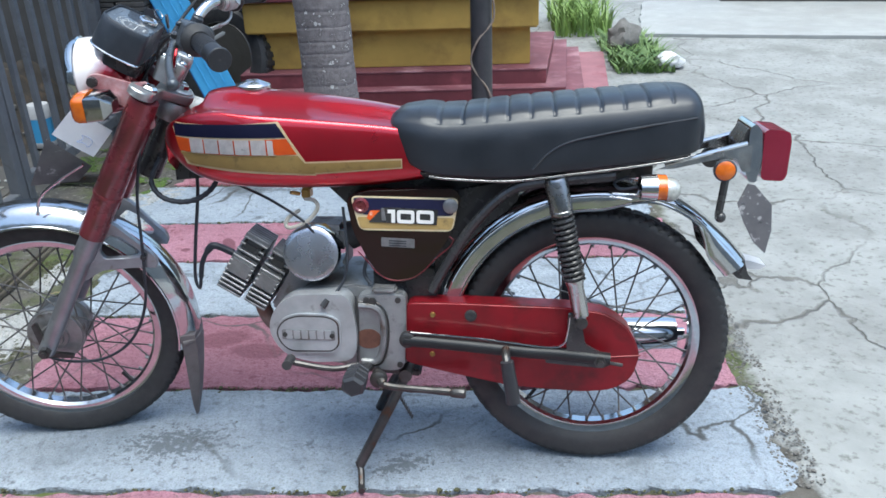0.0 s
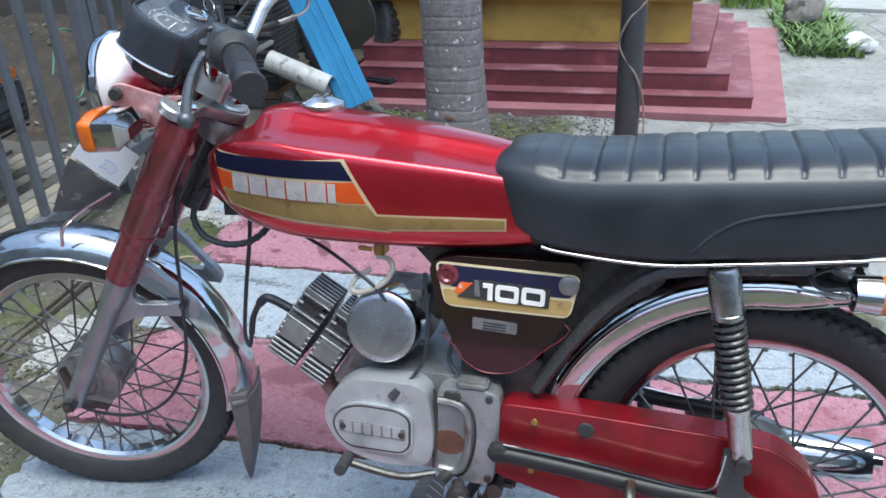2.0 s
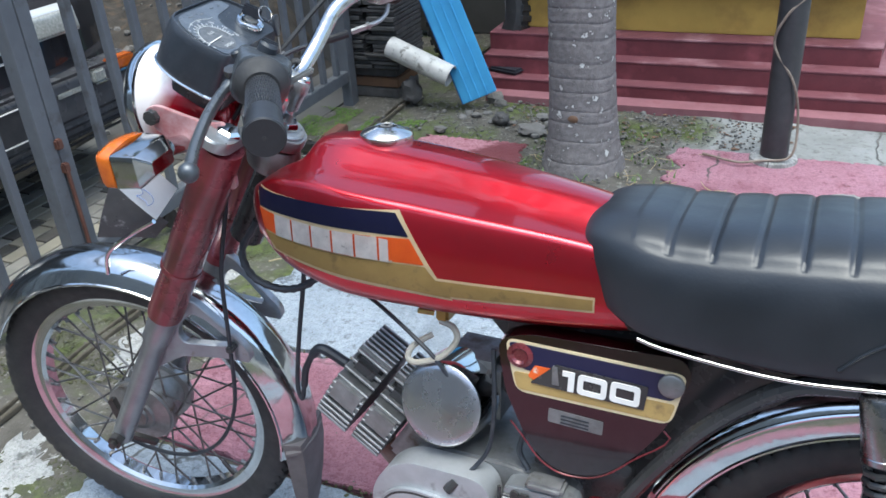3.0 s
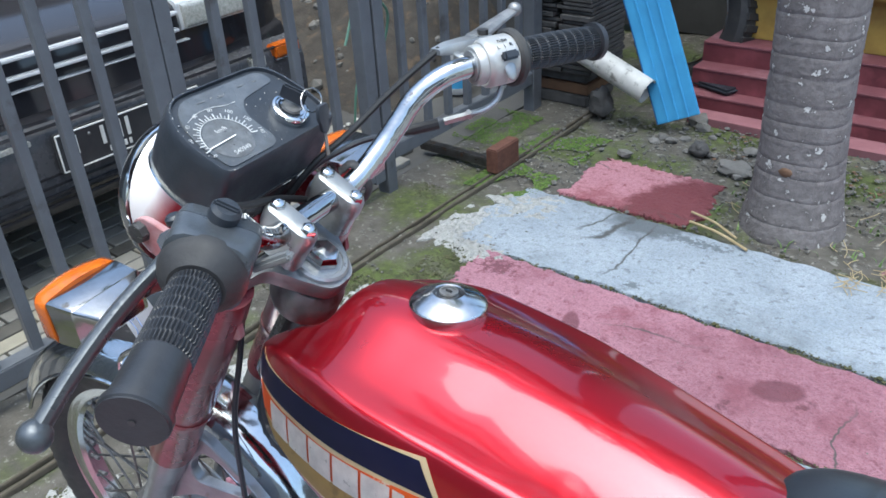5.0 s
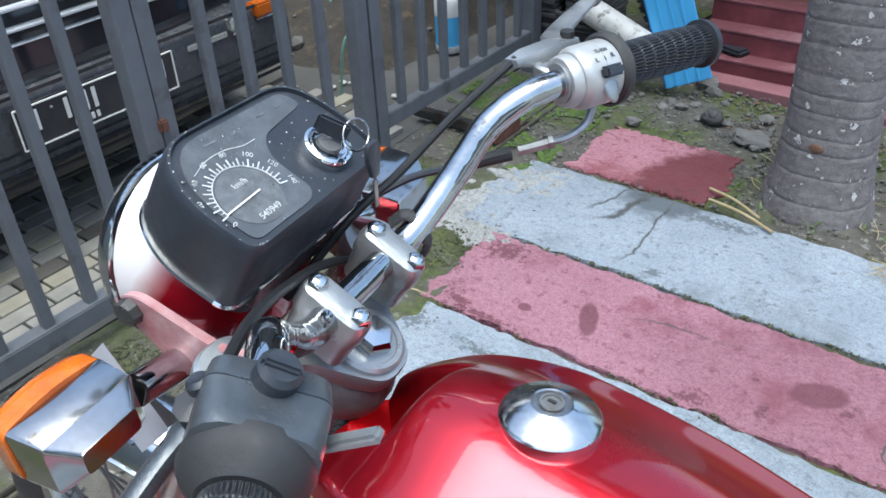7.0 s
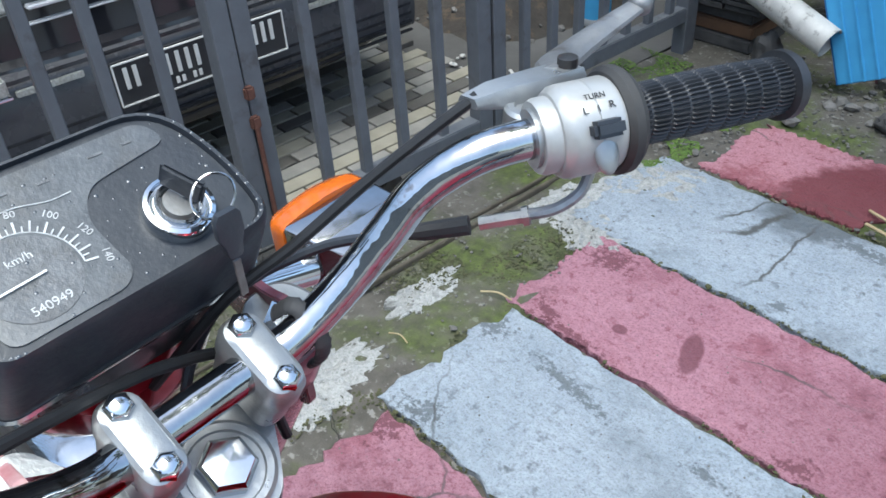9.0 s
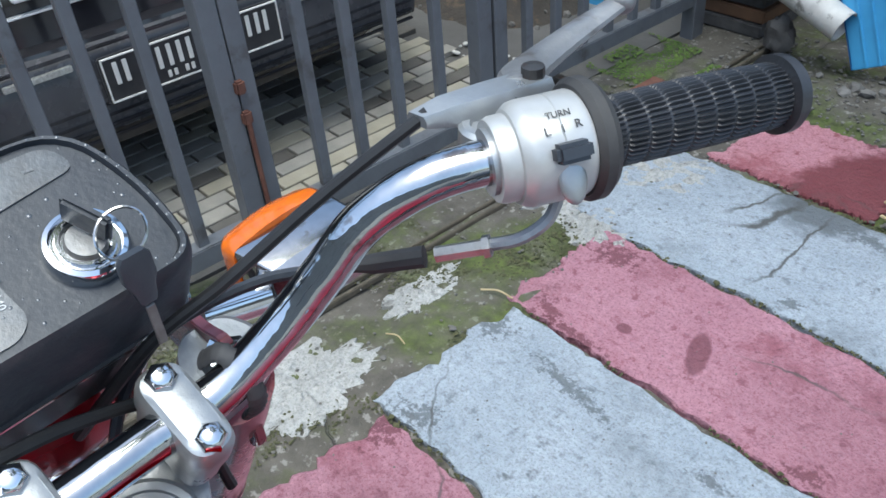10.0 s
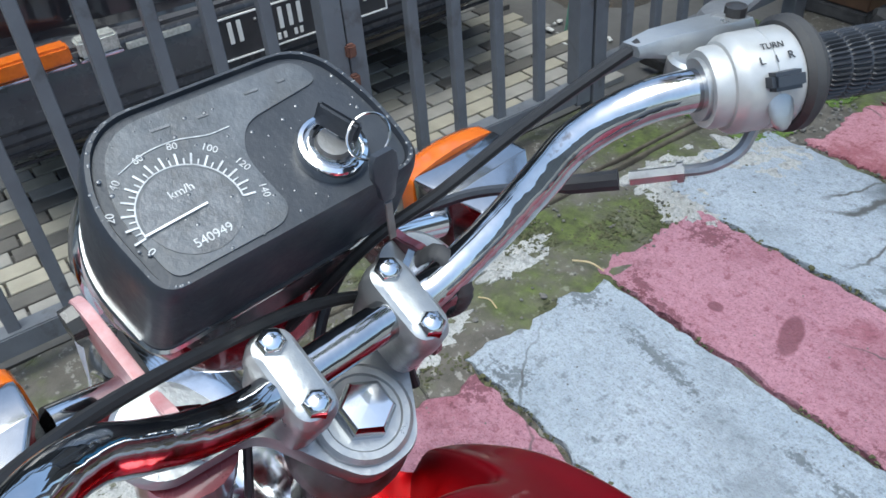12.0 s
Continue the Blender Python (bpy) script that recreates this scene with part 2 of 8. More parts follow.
LANE = mat("pale_lane_concrete", (0.30, 0.305, 0.295), (0.25, 0.255, 0.248), 0.9, 0.0, 5, 8, bump=0.004, bscale=40, c3=(0.24, 0.24, 0.23), s3=1.6, lo3=0.5, hi3=0.7)
BAG = mat("white_plastic_bag", (0.60, 0.60, 0.60), (0.50, 0.50, 0.50), 0.35, 0.0, 8)


# stains and painted shade on the strips: place along and across, half lengths, turn, strength
STAINS_AND_SHADE = [(-0.127, 2.880, 0.062, 0.040, 30, 0.85), (-0.637, 2.841, 0.068, 0.023, 113, 0.8), (-0.785, 2.800, 0.018, 0.014, 0, 0.8), (-0.85, 2.714, 0.17, 0.024, -4, 0.58),
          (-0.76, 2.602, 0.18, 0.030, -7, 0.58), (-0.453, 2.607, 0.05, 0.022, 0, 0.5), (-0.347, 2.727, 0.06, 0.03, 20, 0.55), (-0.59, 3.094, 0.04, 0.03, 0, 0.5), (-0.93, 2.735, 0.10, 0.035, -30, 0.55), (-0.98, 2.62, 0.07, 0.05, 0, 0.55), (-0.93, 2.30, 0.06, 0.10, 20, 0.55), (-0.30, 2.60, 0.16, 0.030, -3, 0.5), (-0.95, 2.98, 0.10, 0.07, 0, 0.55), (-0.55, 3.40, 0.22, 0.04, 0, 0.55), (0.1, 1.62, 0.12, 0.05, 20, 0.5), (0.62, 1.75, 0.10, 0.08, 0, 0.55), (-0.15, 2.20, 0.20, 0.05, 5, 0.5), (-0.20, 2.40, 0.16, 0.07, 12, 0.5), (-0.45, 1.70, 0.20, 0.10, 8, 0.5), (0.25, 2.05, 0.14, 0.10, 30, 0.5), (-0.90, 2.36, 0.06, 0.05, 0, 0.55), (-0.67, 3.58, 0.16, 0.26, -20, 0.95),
          # first and last entry: wide washes of motorcycle shade put into the colour
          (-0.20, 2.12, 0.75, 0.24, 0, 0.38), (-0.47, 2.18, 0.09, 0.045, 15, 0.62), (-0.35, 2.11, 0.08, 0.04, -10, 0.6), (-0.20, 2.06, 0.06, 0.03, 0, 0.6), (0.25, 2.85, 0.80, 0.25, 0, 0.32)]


def painted(name, base, light, dark, worn, worn_lo=0.56, worn_hi=0.66):
    """Old paint on concrete: mottled paint, grey spots and blotches where it is dirty or worn, hairline cracks."""
    m = mat(name, base, light, 0.85, 0.0, 5.5, 8, 0.3, 0.7, bump=0.010, bscale=75, rvar=0.1, c3=worn, s3=3.3, lo3=worn_lo, hi3=worn_hi)
    n, l = m.node_tree.nodes, m.node_tree.links
    b = n["Principled BSDF"]
    col = b.inputs["Base Color"].links[0].from_socket
    tc = n.new("ShaderNodeTexCoord")
    for sc, lo, hi, tint, det in ((2.2, 0.55, 0.70, dark, 9.0), (70.0, 0.42, 0.66, dark, 6.0), (190.0, 0.53, 0.62, dark, 3.0), (34.0, 0.55, 0.66, dark, 5.0), (11.0, 0.63, 0.70, (dark[0] * 0.6, dark[1] * 0.6, dark[2] * 0.6), 4.0)):
        t = n.new("ShaderNodeTexNoise")
        t.inputs["Scale"].default_value, t.inputs["Detail"].default_value = sc, det
        t.inputs["Roughness"].default_value = 0.7
        l.new(tc.outputs["Object"], t.inputs["Vector"])
        r = n.new("ShaderNodeMapRange")
        r.inputs["From Min"].default_value, r.inputs["From Max"].default_value = lo, hi
        r.inputs["To Max"].default_value = 0.40 if sc == 70.0 else 0.6 if sc == 190.0 else 0.8
        l.new(t.outputs["Fac"], r.inputs["Value"])
        mx = n.new("ShaderNodeMix")
        mx.data_type = "RGBA"
        mx.inputs["B"].default_value = (*tint, 1)
        l.new(col, mx.inputs["A"])
        l.new(r.outputs["Result"], mx.inputs["Factor"])
        col = mx.outputs["Result"]
    # oil stains, dark washes and shade put into the colour, each with its own outline
    sn = n.new("ShaderNodeTexNoise")
    sn.inputs["Scale"].default_value, sn.inputs["Detail"].default_value = 26.0, 6.0
    l.new(tc.outputs["Object"], sn.inputs["Vector"])
    sf = n.new("ShaderNodeTexNoise")
    sf.inputs["Scale"].default_value, sf.inputs["Detail"].default_value, sf.inputs["Roughness"].default_value = 60.0, 5.0, 0.75
    l.new(tc.outputs["Object"], sf.inputs["Vector"])
    for px, py, ax, ay, deg, much in STAINS_AND_SHADE:
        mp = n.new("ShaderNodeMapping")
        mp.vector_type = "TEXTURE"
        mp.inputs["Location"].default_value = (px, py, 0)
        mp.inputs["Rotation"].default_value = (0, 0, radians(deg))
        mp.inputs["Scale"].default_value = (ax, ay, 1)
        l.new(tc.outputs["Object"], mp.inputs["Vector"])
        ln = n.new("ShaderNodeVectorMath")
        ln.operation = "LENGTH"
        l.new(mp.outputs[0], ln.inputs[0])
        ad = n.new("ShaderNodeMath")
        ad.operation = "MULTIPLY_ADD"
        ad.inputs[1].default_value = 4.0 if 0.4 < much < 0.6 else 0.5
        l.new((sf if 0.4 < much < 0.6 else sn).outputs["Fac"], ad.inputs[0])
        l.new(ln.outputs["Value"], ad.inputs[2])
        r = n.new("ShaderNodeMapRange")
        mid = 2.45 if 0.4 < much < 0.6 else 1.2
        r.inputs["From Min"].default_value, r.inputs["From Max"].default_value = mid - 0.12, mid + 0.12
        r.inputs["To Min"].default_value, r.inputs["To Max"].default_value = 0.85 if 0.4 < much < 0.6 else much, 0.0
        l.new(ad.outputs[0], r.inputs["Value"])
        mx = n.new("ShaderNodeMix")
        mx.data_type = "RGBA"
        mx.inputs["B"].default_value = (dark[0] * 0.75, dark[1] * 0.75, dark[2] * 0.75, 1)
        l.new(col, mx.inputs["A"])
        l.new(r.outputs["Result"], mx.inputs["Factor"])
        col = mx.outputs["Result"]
    # hairline cracks: edges of large warped cells, broken off here and there
    nz = n.new("ShaderNodeTexNoise")
    nz.inputs["Scale"].default_value, nz.inputs["Detail"].default_value = 5.0, 6.0
    l.new(tc.outputs["Object"], nz.inputs["Vector"])
    wp = n.new("ShaderNodeVectorMath")
    wp.operation = "MULTIPLY_ADD"
    wp.inputs[1].default_value = (0.22, 0.22, 0.0)
    l.new(nz.outputs["Color"], wp.inputs[0])
    l.new(tc.outputs["Object"], wp.inputs[2])
    vo = n.new("ShaderNodeTexVoronoi")
    vo.feature = "DISTANCE_TO_EDGE"
    vo.inputs["Scale"].default_value = 1.9
    l.new(wp.outputs[0], vo.inputs["Vector"])
    cr = n.new("ShaderNodeMapRange")
    cr.inputs["From Min"].default_value, cr.inputs["From Max"].default_value = 0.003, 0.010
    cr.inputs["To Min"].default_value, cr.inputs["To Max"].default_value = 0.9, 0.0
    l.new(vo.outputs["Distance"], cr.inputs["Value"])
    br = n.new("ShaderNodeMapRange")
    br.inputs["From Min"].default_value, br.inputs["From Max"].default_value = 0.5, 0.58
    t = n.new("ShaderNodeTexNoise")
    t.inputs["Scale"].default_value = 1.7
    l.new(tc.outputs["Object"], t.inputs["Vector"])
    l.new(t.outputs["Fac"], br.inputs["Value"])
    mu = n.new("ShaderNodeMath")
    mu.operation = "MULTIPLY"
    l.new(cr.outputs["Result"], mu.inputs[0])
    l.new(br.outputs["Result"], mu.inputs[1])
    mx = n.new("ShaderNodeMix")
    mx.data_type = "RGBA"
    mx.inputs["B"].default_value = (0.05, 0.05, 0.045, 1)
    l.new(col, mx.inputs["A"])
    l.new(mu.outputs[0], mx.inputs["Factor"])
    l.new(mx.outputs["Result"], b.inputs["Base Color"])
    return m



def whiten_front(m, front_x, mid_z):
    """Red lacquer that turns white and less metallic over the upper front of the shell."""
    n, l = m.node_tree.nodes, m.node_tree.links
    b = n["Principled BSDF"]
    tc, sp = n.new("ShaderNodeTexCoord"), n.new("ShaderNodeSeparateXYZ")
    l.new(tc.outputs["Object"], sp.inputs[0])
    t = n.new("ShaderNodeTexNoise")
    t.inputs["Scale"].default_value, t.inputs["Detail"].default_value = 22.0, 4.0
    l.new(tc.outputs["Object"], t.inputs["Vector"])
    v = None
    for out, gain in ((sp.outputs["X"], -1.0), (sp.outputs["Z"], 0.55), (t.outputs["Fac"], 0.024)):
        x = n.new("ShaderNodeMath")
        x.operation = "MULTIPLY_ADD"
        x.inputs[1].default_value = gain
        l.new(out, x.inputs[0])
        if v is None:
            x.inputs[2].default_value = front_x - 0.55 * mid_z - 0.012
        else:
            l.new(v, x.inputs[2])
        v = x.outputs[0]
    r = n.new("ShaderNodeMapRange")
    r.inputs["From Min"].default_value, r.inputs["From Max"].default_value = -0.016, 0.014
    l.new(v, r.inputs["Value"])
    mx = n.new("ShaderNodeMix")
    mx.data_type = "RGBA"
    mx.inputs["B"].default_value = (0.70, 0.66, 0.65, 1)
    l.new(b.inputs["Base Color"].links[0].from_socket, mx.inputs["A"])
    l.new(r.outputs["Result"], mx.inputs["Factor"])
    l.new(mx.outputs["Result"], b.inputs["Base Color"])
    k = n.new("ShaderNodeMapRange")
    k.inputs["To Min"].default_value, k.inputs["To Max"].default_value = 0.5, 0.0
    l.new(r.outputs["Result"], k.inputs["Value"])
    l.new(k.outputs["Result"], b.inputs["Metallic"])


whiten_front(LAMPRED, -0.992, 0.866)
PINK = painted("pink_painted_concrete", (0.310, 0.148, 0.188), (0.372, 0.195, 0.240), (0.15, 0.046, 0.063), (0.22, 0.08, 0.105))
BLUEWHITE = painted("bluish_white_painted_concrete", (0.252, 0.292, 0.336), (0.345, 0.385, 0.430), (0.13, 0.145, 0.16), (0.205, 0.23, 0.26))
SLABRED = painted("red_painted_concrete", (0.37, 0.17, 0.205), (0.43, 0.22, 0.255), (0.165, 0.036, 0.044), (0.25, 0.09, 0.108), 0.52, 0.60)
CEMENT = painted("bare_cement", (0.32, 0.32, 0.305), (0.40, 0.40, 0.385), (0.16, 0.16, 0.15), (0.25, 0.25, 0.235))


def ground_material():
    """Soil and moss near the gate and the steps, old cracked concrete beyond the slabs."""
    m = bpy.data.materials.new("old_concrete_and_soil")
    m.use_nodes = True
    n, l = m.node_tree.nodes, m.node_tree.links
    b = n["Principled BSDF"]
    b.inputs["Roughness"].default_value = 0.92
    tc = n.new("ShaderNodeTexCoord")

    def noise_(sc, det=6.0, rg=0.65):
        t = n.new("ShaderNodeTexNoise")
        t.inputs["Scale"].default_value, t.inputs["Detail"].default_value, t.inputs["Roughness"].default_value = sc, det, rg
        l.new(tc.outputs["Object"], t.inputs["Vector"])
        return t.outputs["Fac"]

    def rng(v, lo, hi, a=0.0, c=1.0):
        r = n.new("ShaderNodeMapRange")
        for k, x in (("From Min", lo), ("From Max", hi), ("To Min", a), ("To Max", c)):
            r.inputs[k].default_value = x
        l.new(v, r.inputs["Value"])
        return r.outputs["Result"]

    def mix(f, a, c):
        x = n.new("ShaderNodeMix")
        x.data_type = "RGBA"
        l.new(f, x.inputs["Factor"])
        for k, v in (("A", a), ("B", c)):
            if isinstance(v, tuple):
                x.inputs[k].default_value = (*v, 1)
            else:
                l.new(v, x.inputs[k])
        return x.outputs["Result"]

    def math_(op, a, c):
        x = n.new("ShaderNodeMath")
        x.operation = op
        for i, v in enumerate((a, c)):
            if isinstance(v, (int, float)):
                x.inputs[i].default_value = v
            else:
                l.new(v, x.inputs[i])
        return x.outputs[0]

    soil = mix(rng(noise_(14), 0.3, 0.7), (0.050, 0.045, 0.036), (0.112, 0.102, 0.086))
    soil = mix(rng(noise_(45, 3), 0.58, 0.66), soil, (0.20, 0.19, 0.17))
    moss = mix(rng(noise_(30), 0.35, 0.65), (0.04, 0.046, 0.016), (0.085, 0.11, 0.026))
    soil = mix(rng(noise_(2.3), 0.47, 0.60), soil, moss)
    stone = mix(rng(noise_(6, 9), 0.3, 0.7), (0.205, 0.21, 0.20), (0.285, 0.29, 0.278))
    stone = mix(rng(noise_(2.1, 9), 0.45, 0.70), stone, (0.155, 0.155, 0.147))
    stone = mix(rng(noise_(36, 5), 0.54, 0.68), stone, (0.125, 0.125, 0.115))
    # cracks: edges of large warped cells
    warp = n.new("ShaderNodeVectorMath")
    warp.operation = "MULTIPLY_ADD"
    nz = n.new("ShaderNodeTexNoise")
    nz.inputs["Scale"].default_value, nz.inputs["Detail"].default_value = 3.5, 6.0
    l.new(tc.outputs["Object"], nz.inputs["Vector"])
    l.new(nz.outputs["Color"], warp.inputs[0])
    warp.inputs[1].default_value = (0.35, 0.35, 0.0)
    l.new(tc.outputs["Object"], warp.inputs[2])
    vo = n.new("ShaderNodeTexVoronoi")
    vo.feature = "DISTANCE_TO_EDGE"
    vo.inputs["Scale"].default_value = 1.05
    l.new(warp.outputs[0], vo.inputs["Vector"])
    crack = rng(vo.outputs["Distance"], 0.0015, 0.007, 0.9, 0.0)
    crack = math_("MULTIPLY", crack, rng(noise_(1.3, 3), 0.38, 0.55))
    stone = mix(crack, stone, (0.10, 0.095, 0.085))
    sp = n.new("ShaderNodeSeparateXYZ")
    l.new(tc.outputs["Object"], sp.inputs[0])
    edge = math_("ADD", sp.outputs["X"], rng(noise_(7.0), 0, 1, -0.09, 0.09))
    f1 = rng(edge, 0.965, 0.995)
    edge2 = math_("ADD", sp.outputs["X"], rng(noise_(4.0), 0, 1, -0.25, 0.25))
    f2 = math_("MULTIPLY", rng(edge2, -0.05, 0.12), rng(sp.outputs["Y"], 3.3, 3.45))
    f = math_("MAXIMUM", f1, f2)
    l.new(mix(f, soil, stone), b.inputs["Base Color"])
    h = math_("ADD", math_("MULTIPLY", noise_(55, 5), 0.5), math_("MULTIPLY", crack, -0.8))
    bp = n.new("ShaderNodeBump")
    bp.inputs["Distance"].default_value = 0.010
    l.new(h, bp.inputs["Height"])
    l.new(bp.outputs["Normal"], b.inputs["Normal"])
    return m


GROUND = ground_material()

# ---- mesh helpers ----


def spline(pts, n=8):
    """A smooth line through the points (Catmull-Rom), n steps between each two."""
    p = [Vector(q) for q in pts]
    p = [p[0] * 2 - p[1]] + p + [p[-1] * 2 - p[-2]]
    out = []
    for i in range(1, len(p) - 2):
        a, b, c, d = p[i - 1:i + 3]
        for k in range(n):
            t = k / n
            out.append(0.5 * ((2 * b) + (c - a) * t + (2 * a - 5 * b + 4 * c - d) * t * t + (3 * b - a - 3 * c + d) * t ** 3))
    return out + [p[-2]]


def curve1(xs, ys, x):
    """A smooth value through knots."""
    xs, ys = np.asarray(xs, float), np.asarray(ys, float)
    i = int(np.clip(np.searchsorted(xs, x) - 1, 0, len(xs) - 2))
    h = xs[i + 1] - xs[i]
    t = min(max((x - xs[i]) / h, 0), 1)
    def slope(k):
        if k <= 0 or k >= len(xs) - 1:
            return (ys[min(k + 1, len(xs) - 1)] - ys[max(k - 1, 0)]) / (xs[min(k + 1, len(xs) - 1)] - xs[max(k - 1, 0)])
        return (ys[k + 1] - ys[k - 1]) / (xs[k + 1] - xs[k - 1])
    return float(ys[i] * (2 * t**3 - 3 * t**2 + 1) + slope(i) * h * (t**3 - 2 * t**2 + t) + ys[i + 1] * (3 * t**2 - 2 * t**3) + slope(i + 1) * h * (t**3 - t**2))


def loft(sections, closed=True, caps=True, bm=None):
    """Rings of points joined one to the next."""
    bm = bm or bmesh.new()
    rows = [[bm.verts.new(p) for p in s] for s in sections]
    k = len(rows[0])
    for a, b in zip(rows, rows[1:]):
        for i in range(k if closed else k - 1):
            j = (i + 1) % k
            bm.faces.new((a[i], a[j], b[j], b[i]))
    if caps and closed:
        bm.faces.new(rows[0][::-1])
        bm.faces.new(rows[-1])
    return bm


def tube(path, r, seg=10, bm=None, flat=1.0, side=None):
    """A round bar along a line; r may be one value a point."""
    path = [Vector(p) for p in path]
    rs = r if isinstance(r, (list, tuple)) else [r] * len(path)
    rings, up = [], Vector(side) if side else None
    for i, p in enumerate(path):
        t = (path[min(i + 1, len(path) - 1)] - path[max(i - 1, 0)]).normalized()
        if up is None:
            up = t.orthogonal()
        up = (up - t * up.dot(t)).normalized()
        v = t.cross(up)
        rings.append([p + (up * math.cos(a) + v * math.sin(a) * flat) * rs[i] for a in np.linspace(0, 2 * math.pi, seg, endpoint=False)])
    return loft(rings, bm=bm)


def lathe(profile, origin=(0, 0, 0), axis=(0, 1, 0), seg=32, bm=None):
    """A turned body: rows of (radius, height along the axis)."""
    q = Vector((0, 0, 1)).rotation_difference(Vector(axis))
    rings = [[Vector(origin) + q @ Vector((max(r, 1e-5) * math.cos(a), max(r, 1e-5) * math.sin(a), h)) for a in np.linspace(0, 2 * math.pi, seg, endpoint=False)] for r, h in profile]
    return loft(rings, caps=profile[0] != profile[-1], bm=bm)


def prism(outline, y0, y1, bevel=0.0, bm=None, seg=2):
    """An outline in x and z, given depth from y0 to y1, with rounded edges."""
    own = bmesh.new()
    a = [own.verts.new((x, y0, z)) for x, z in outline]
    b = [own.verts.new((x, y1, z)) for x, z in outline]
    own.faces.new(a)
    own.faces.new(b[::-1])
    k = len(a)
    for i in range(k):
        own.faces.new((a[i], b[i], b[(i + 1) % k], a[(i + 1) % k]))
    bmesh.ops.recalc_face_normals(own, faces=own.faces)
    if bevel:
        bmesh.ops.bevel(own, geom=list(own.edges), offset=bevel, segments=seg, affect="EDGES", clamp_overlap=True)
    return own if bm is None else join(bm, own)


def slab_of(outline, z0, z1, bevel=0.0):
    """A level plate with the given plan."""
    bm = bmesh.new()
    low = [bm.verts.new((x, y, z0)) for x, y in outline]
    top = [bm.verts.new((x, y, z1)) for x, y in outline]
    n = len(outline)
    bm.faces.new(low[::-1])
    rim = bm.faces.new(top)
    for i in range(n):
        bm.faces.new((low[i], low[(i + 1) % n], top[(i + 1) % n], top[i]))
    if bevel:
        bmesh.ops.bevel(bm, geom=list(rim.edges), offset=bevel, segments=2, affect="EDGES", profile=0.5)
    return bm


def washer(outer, hole, y0, y1, n=56):
    """A plate in the xz plane with one opening, star-shaped about the middle of the opening."""
    c = sum((Vector(p) for p in hole), Vector((0, 0))) / len(hole)

    def reach(pts, d):
        best = 0.0
        for p, q in zip(pts, list(pts[1:]) + [pts[0]]):
            a, e = Vector(p) - c, Vector(q) - Vector(p)
            den = d.x * e.y - d.y * e.x
            if abs(den) > 1e-12:
                r, u = (a.x * e.y - a.y * e.x) / den, (a.x * d.y - a.y * d.x) / den
                if r > 0 and -1e-6 <= u <= 1 + 1e-6:
                    best = max(best, r)
        return c + d * best

    rings = []
    for i in range(n):
        d = Vector((math.cos(2 * math.pi * i / n), math.sin(2 * math.pi * i / n)))
        o, h = reach(outer, d), reach(hole, d)
        m = (h - o).normalized() * 0.0016
        rings.append([(o.x, y0 + 0.0016, o.y), (o.x + m.x, y0, o.y + m.y), (h.x - m.x, y0, h.y - m.y), (h.x, y0 + 0.0016, h.y), (h.x, y1, h.y), (o.x, y1, o.y)])
    bm = bmesh.new()
    vs = [[bm.verts.new(p) for p in r] for r in rings]
    for i in range(n):
        for j in range(6):
            bm.faces.new((vs[i][j], vs[(i + 1) % n][j], vs[(i + 1) % n][(j + 1) % 6], vs[i][(j + 1) % 6]))
    bmesh.ops.recalc_face_normals(bm, faces=list(bm.faces))
    return bm


def join(bm, other):
    me = bpy.data.meshes.new("tmp")
    other.to_mesh(me)
    other.free()
    bm.from_mesh(me)
    bpy.data.meshes.remove(me)
    return bm


def box(c, size, m=None, bevel=0.0, bm=None, seg=2):
    own = bmesh.new()
    bmesh.ops.create_cube(own, size=1.0, matrix=Matrix.Diagonal((*size, 1)))
    if bevel:
        bmesh.ops.bevel(own, geom=list(own.edges), offset=bevel, segments=seg, affect="EDGES", clamp_overlap=True)
    own.transform(Matrix.Translation(c) @ (m or Matrix.Identity(4)))
    return own if bm is None else join(bm, own)


def ball(c, r, scale=(1, 1, 1), bm=None, u=14, v=9, m=None):
    own = bmesh.new()
    bmesh.ops.create_uvsphere(own, u_segments=u, v_segments=v, radius=r)
    own.transform(Matrix.Translation(c) @ (m or Matrix.Identity(4)) @ Matrix.Diagonal((*scale, 1)))
    return own if bm is None else join(bm, own)


def smooth_outline(pts, n=5):
    """A closed outline rounded through its points, in two coordinates."""
    p = [Vector((x, z, 0)) for x, z in pts]
    k = len(p)
    out = []
    for i in range(k):
        a, b, c, d = p[i - 1], p[i], p[(i + 1) % k], p[(i + 2) % k]
        for j in range(n):
            t = j / n
            q = 0.5 * ((2 * b) + (c - a) * t + (2 * a - 5 * b + 4 * c - d) * t * t + (3 * b - a - 3 * c + d) * t ** 3)
            out.append((q.x, q.y))
    return out


def rounded(pts, r, n=4):
    """A closed outline whose corners are rounded by r (one value, or one a corner)."""
    out, k = [], len(pts)
    for i in range(k):
        ri = r[i] if isinstance(r, (list, tuple)) else r
        a, b, c = (Vector(pts[(i + d) % k]) for d in (-1, 0, 1))
        ri = min(ri, 0.49 * (a - b).length, 0.49 * (c - b).length)
        p0, p1 = b + (a - b).normalized() * ri, b + (c - b).normalized() * ri
        for j in range(n + 1):
            t = j / n
            q = p0 * (1 - t) ** 2 + b * 2 * t * (1 - t) + p1 * t * t
            out.append((q.x, q.y))
    return out


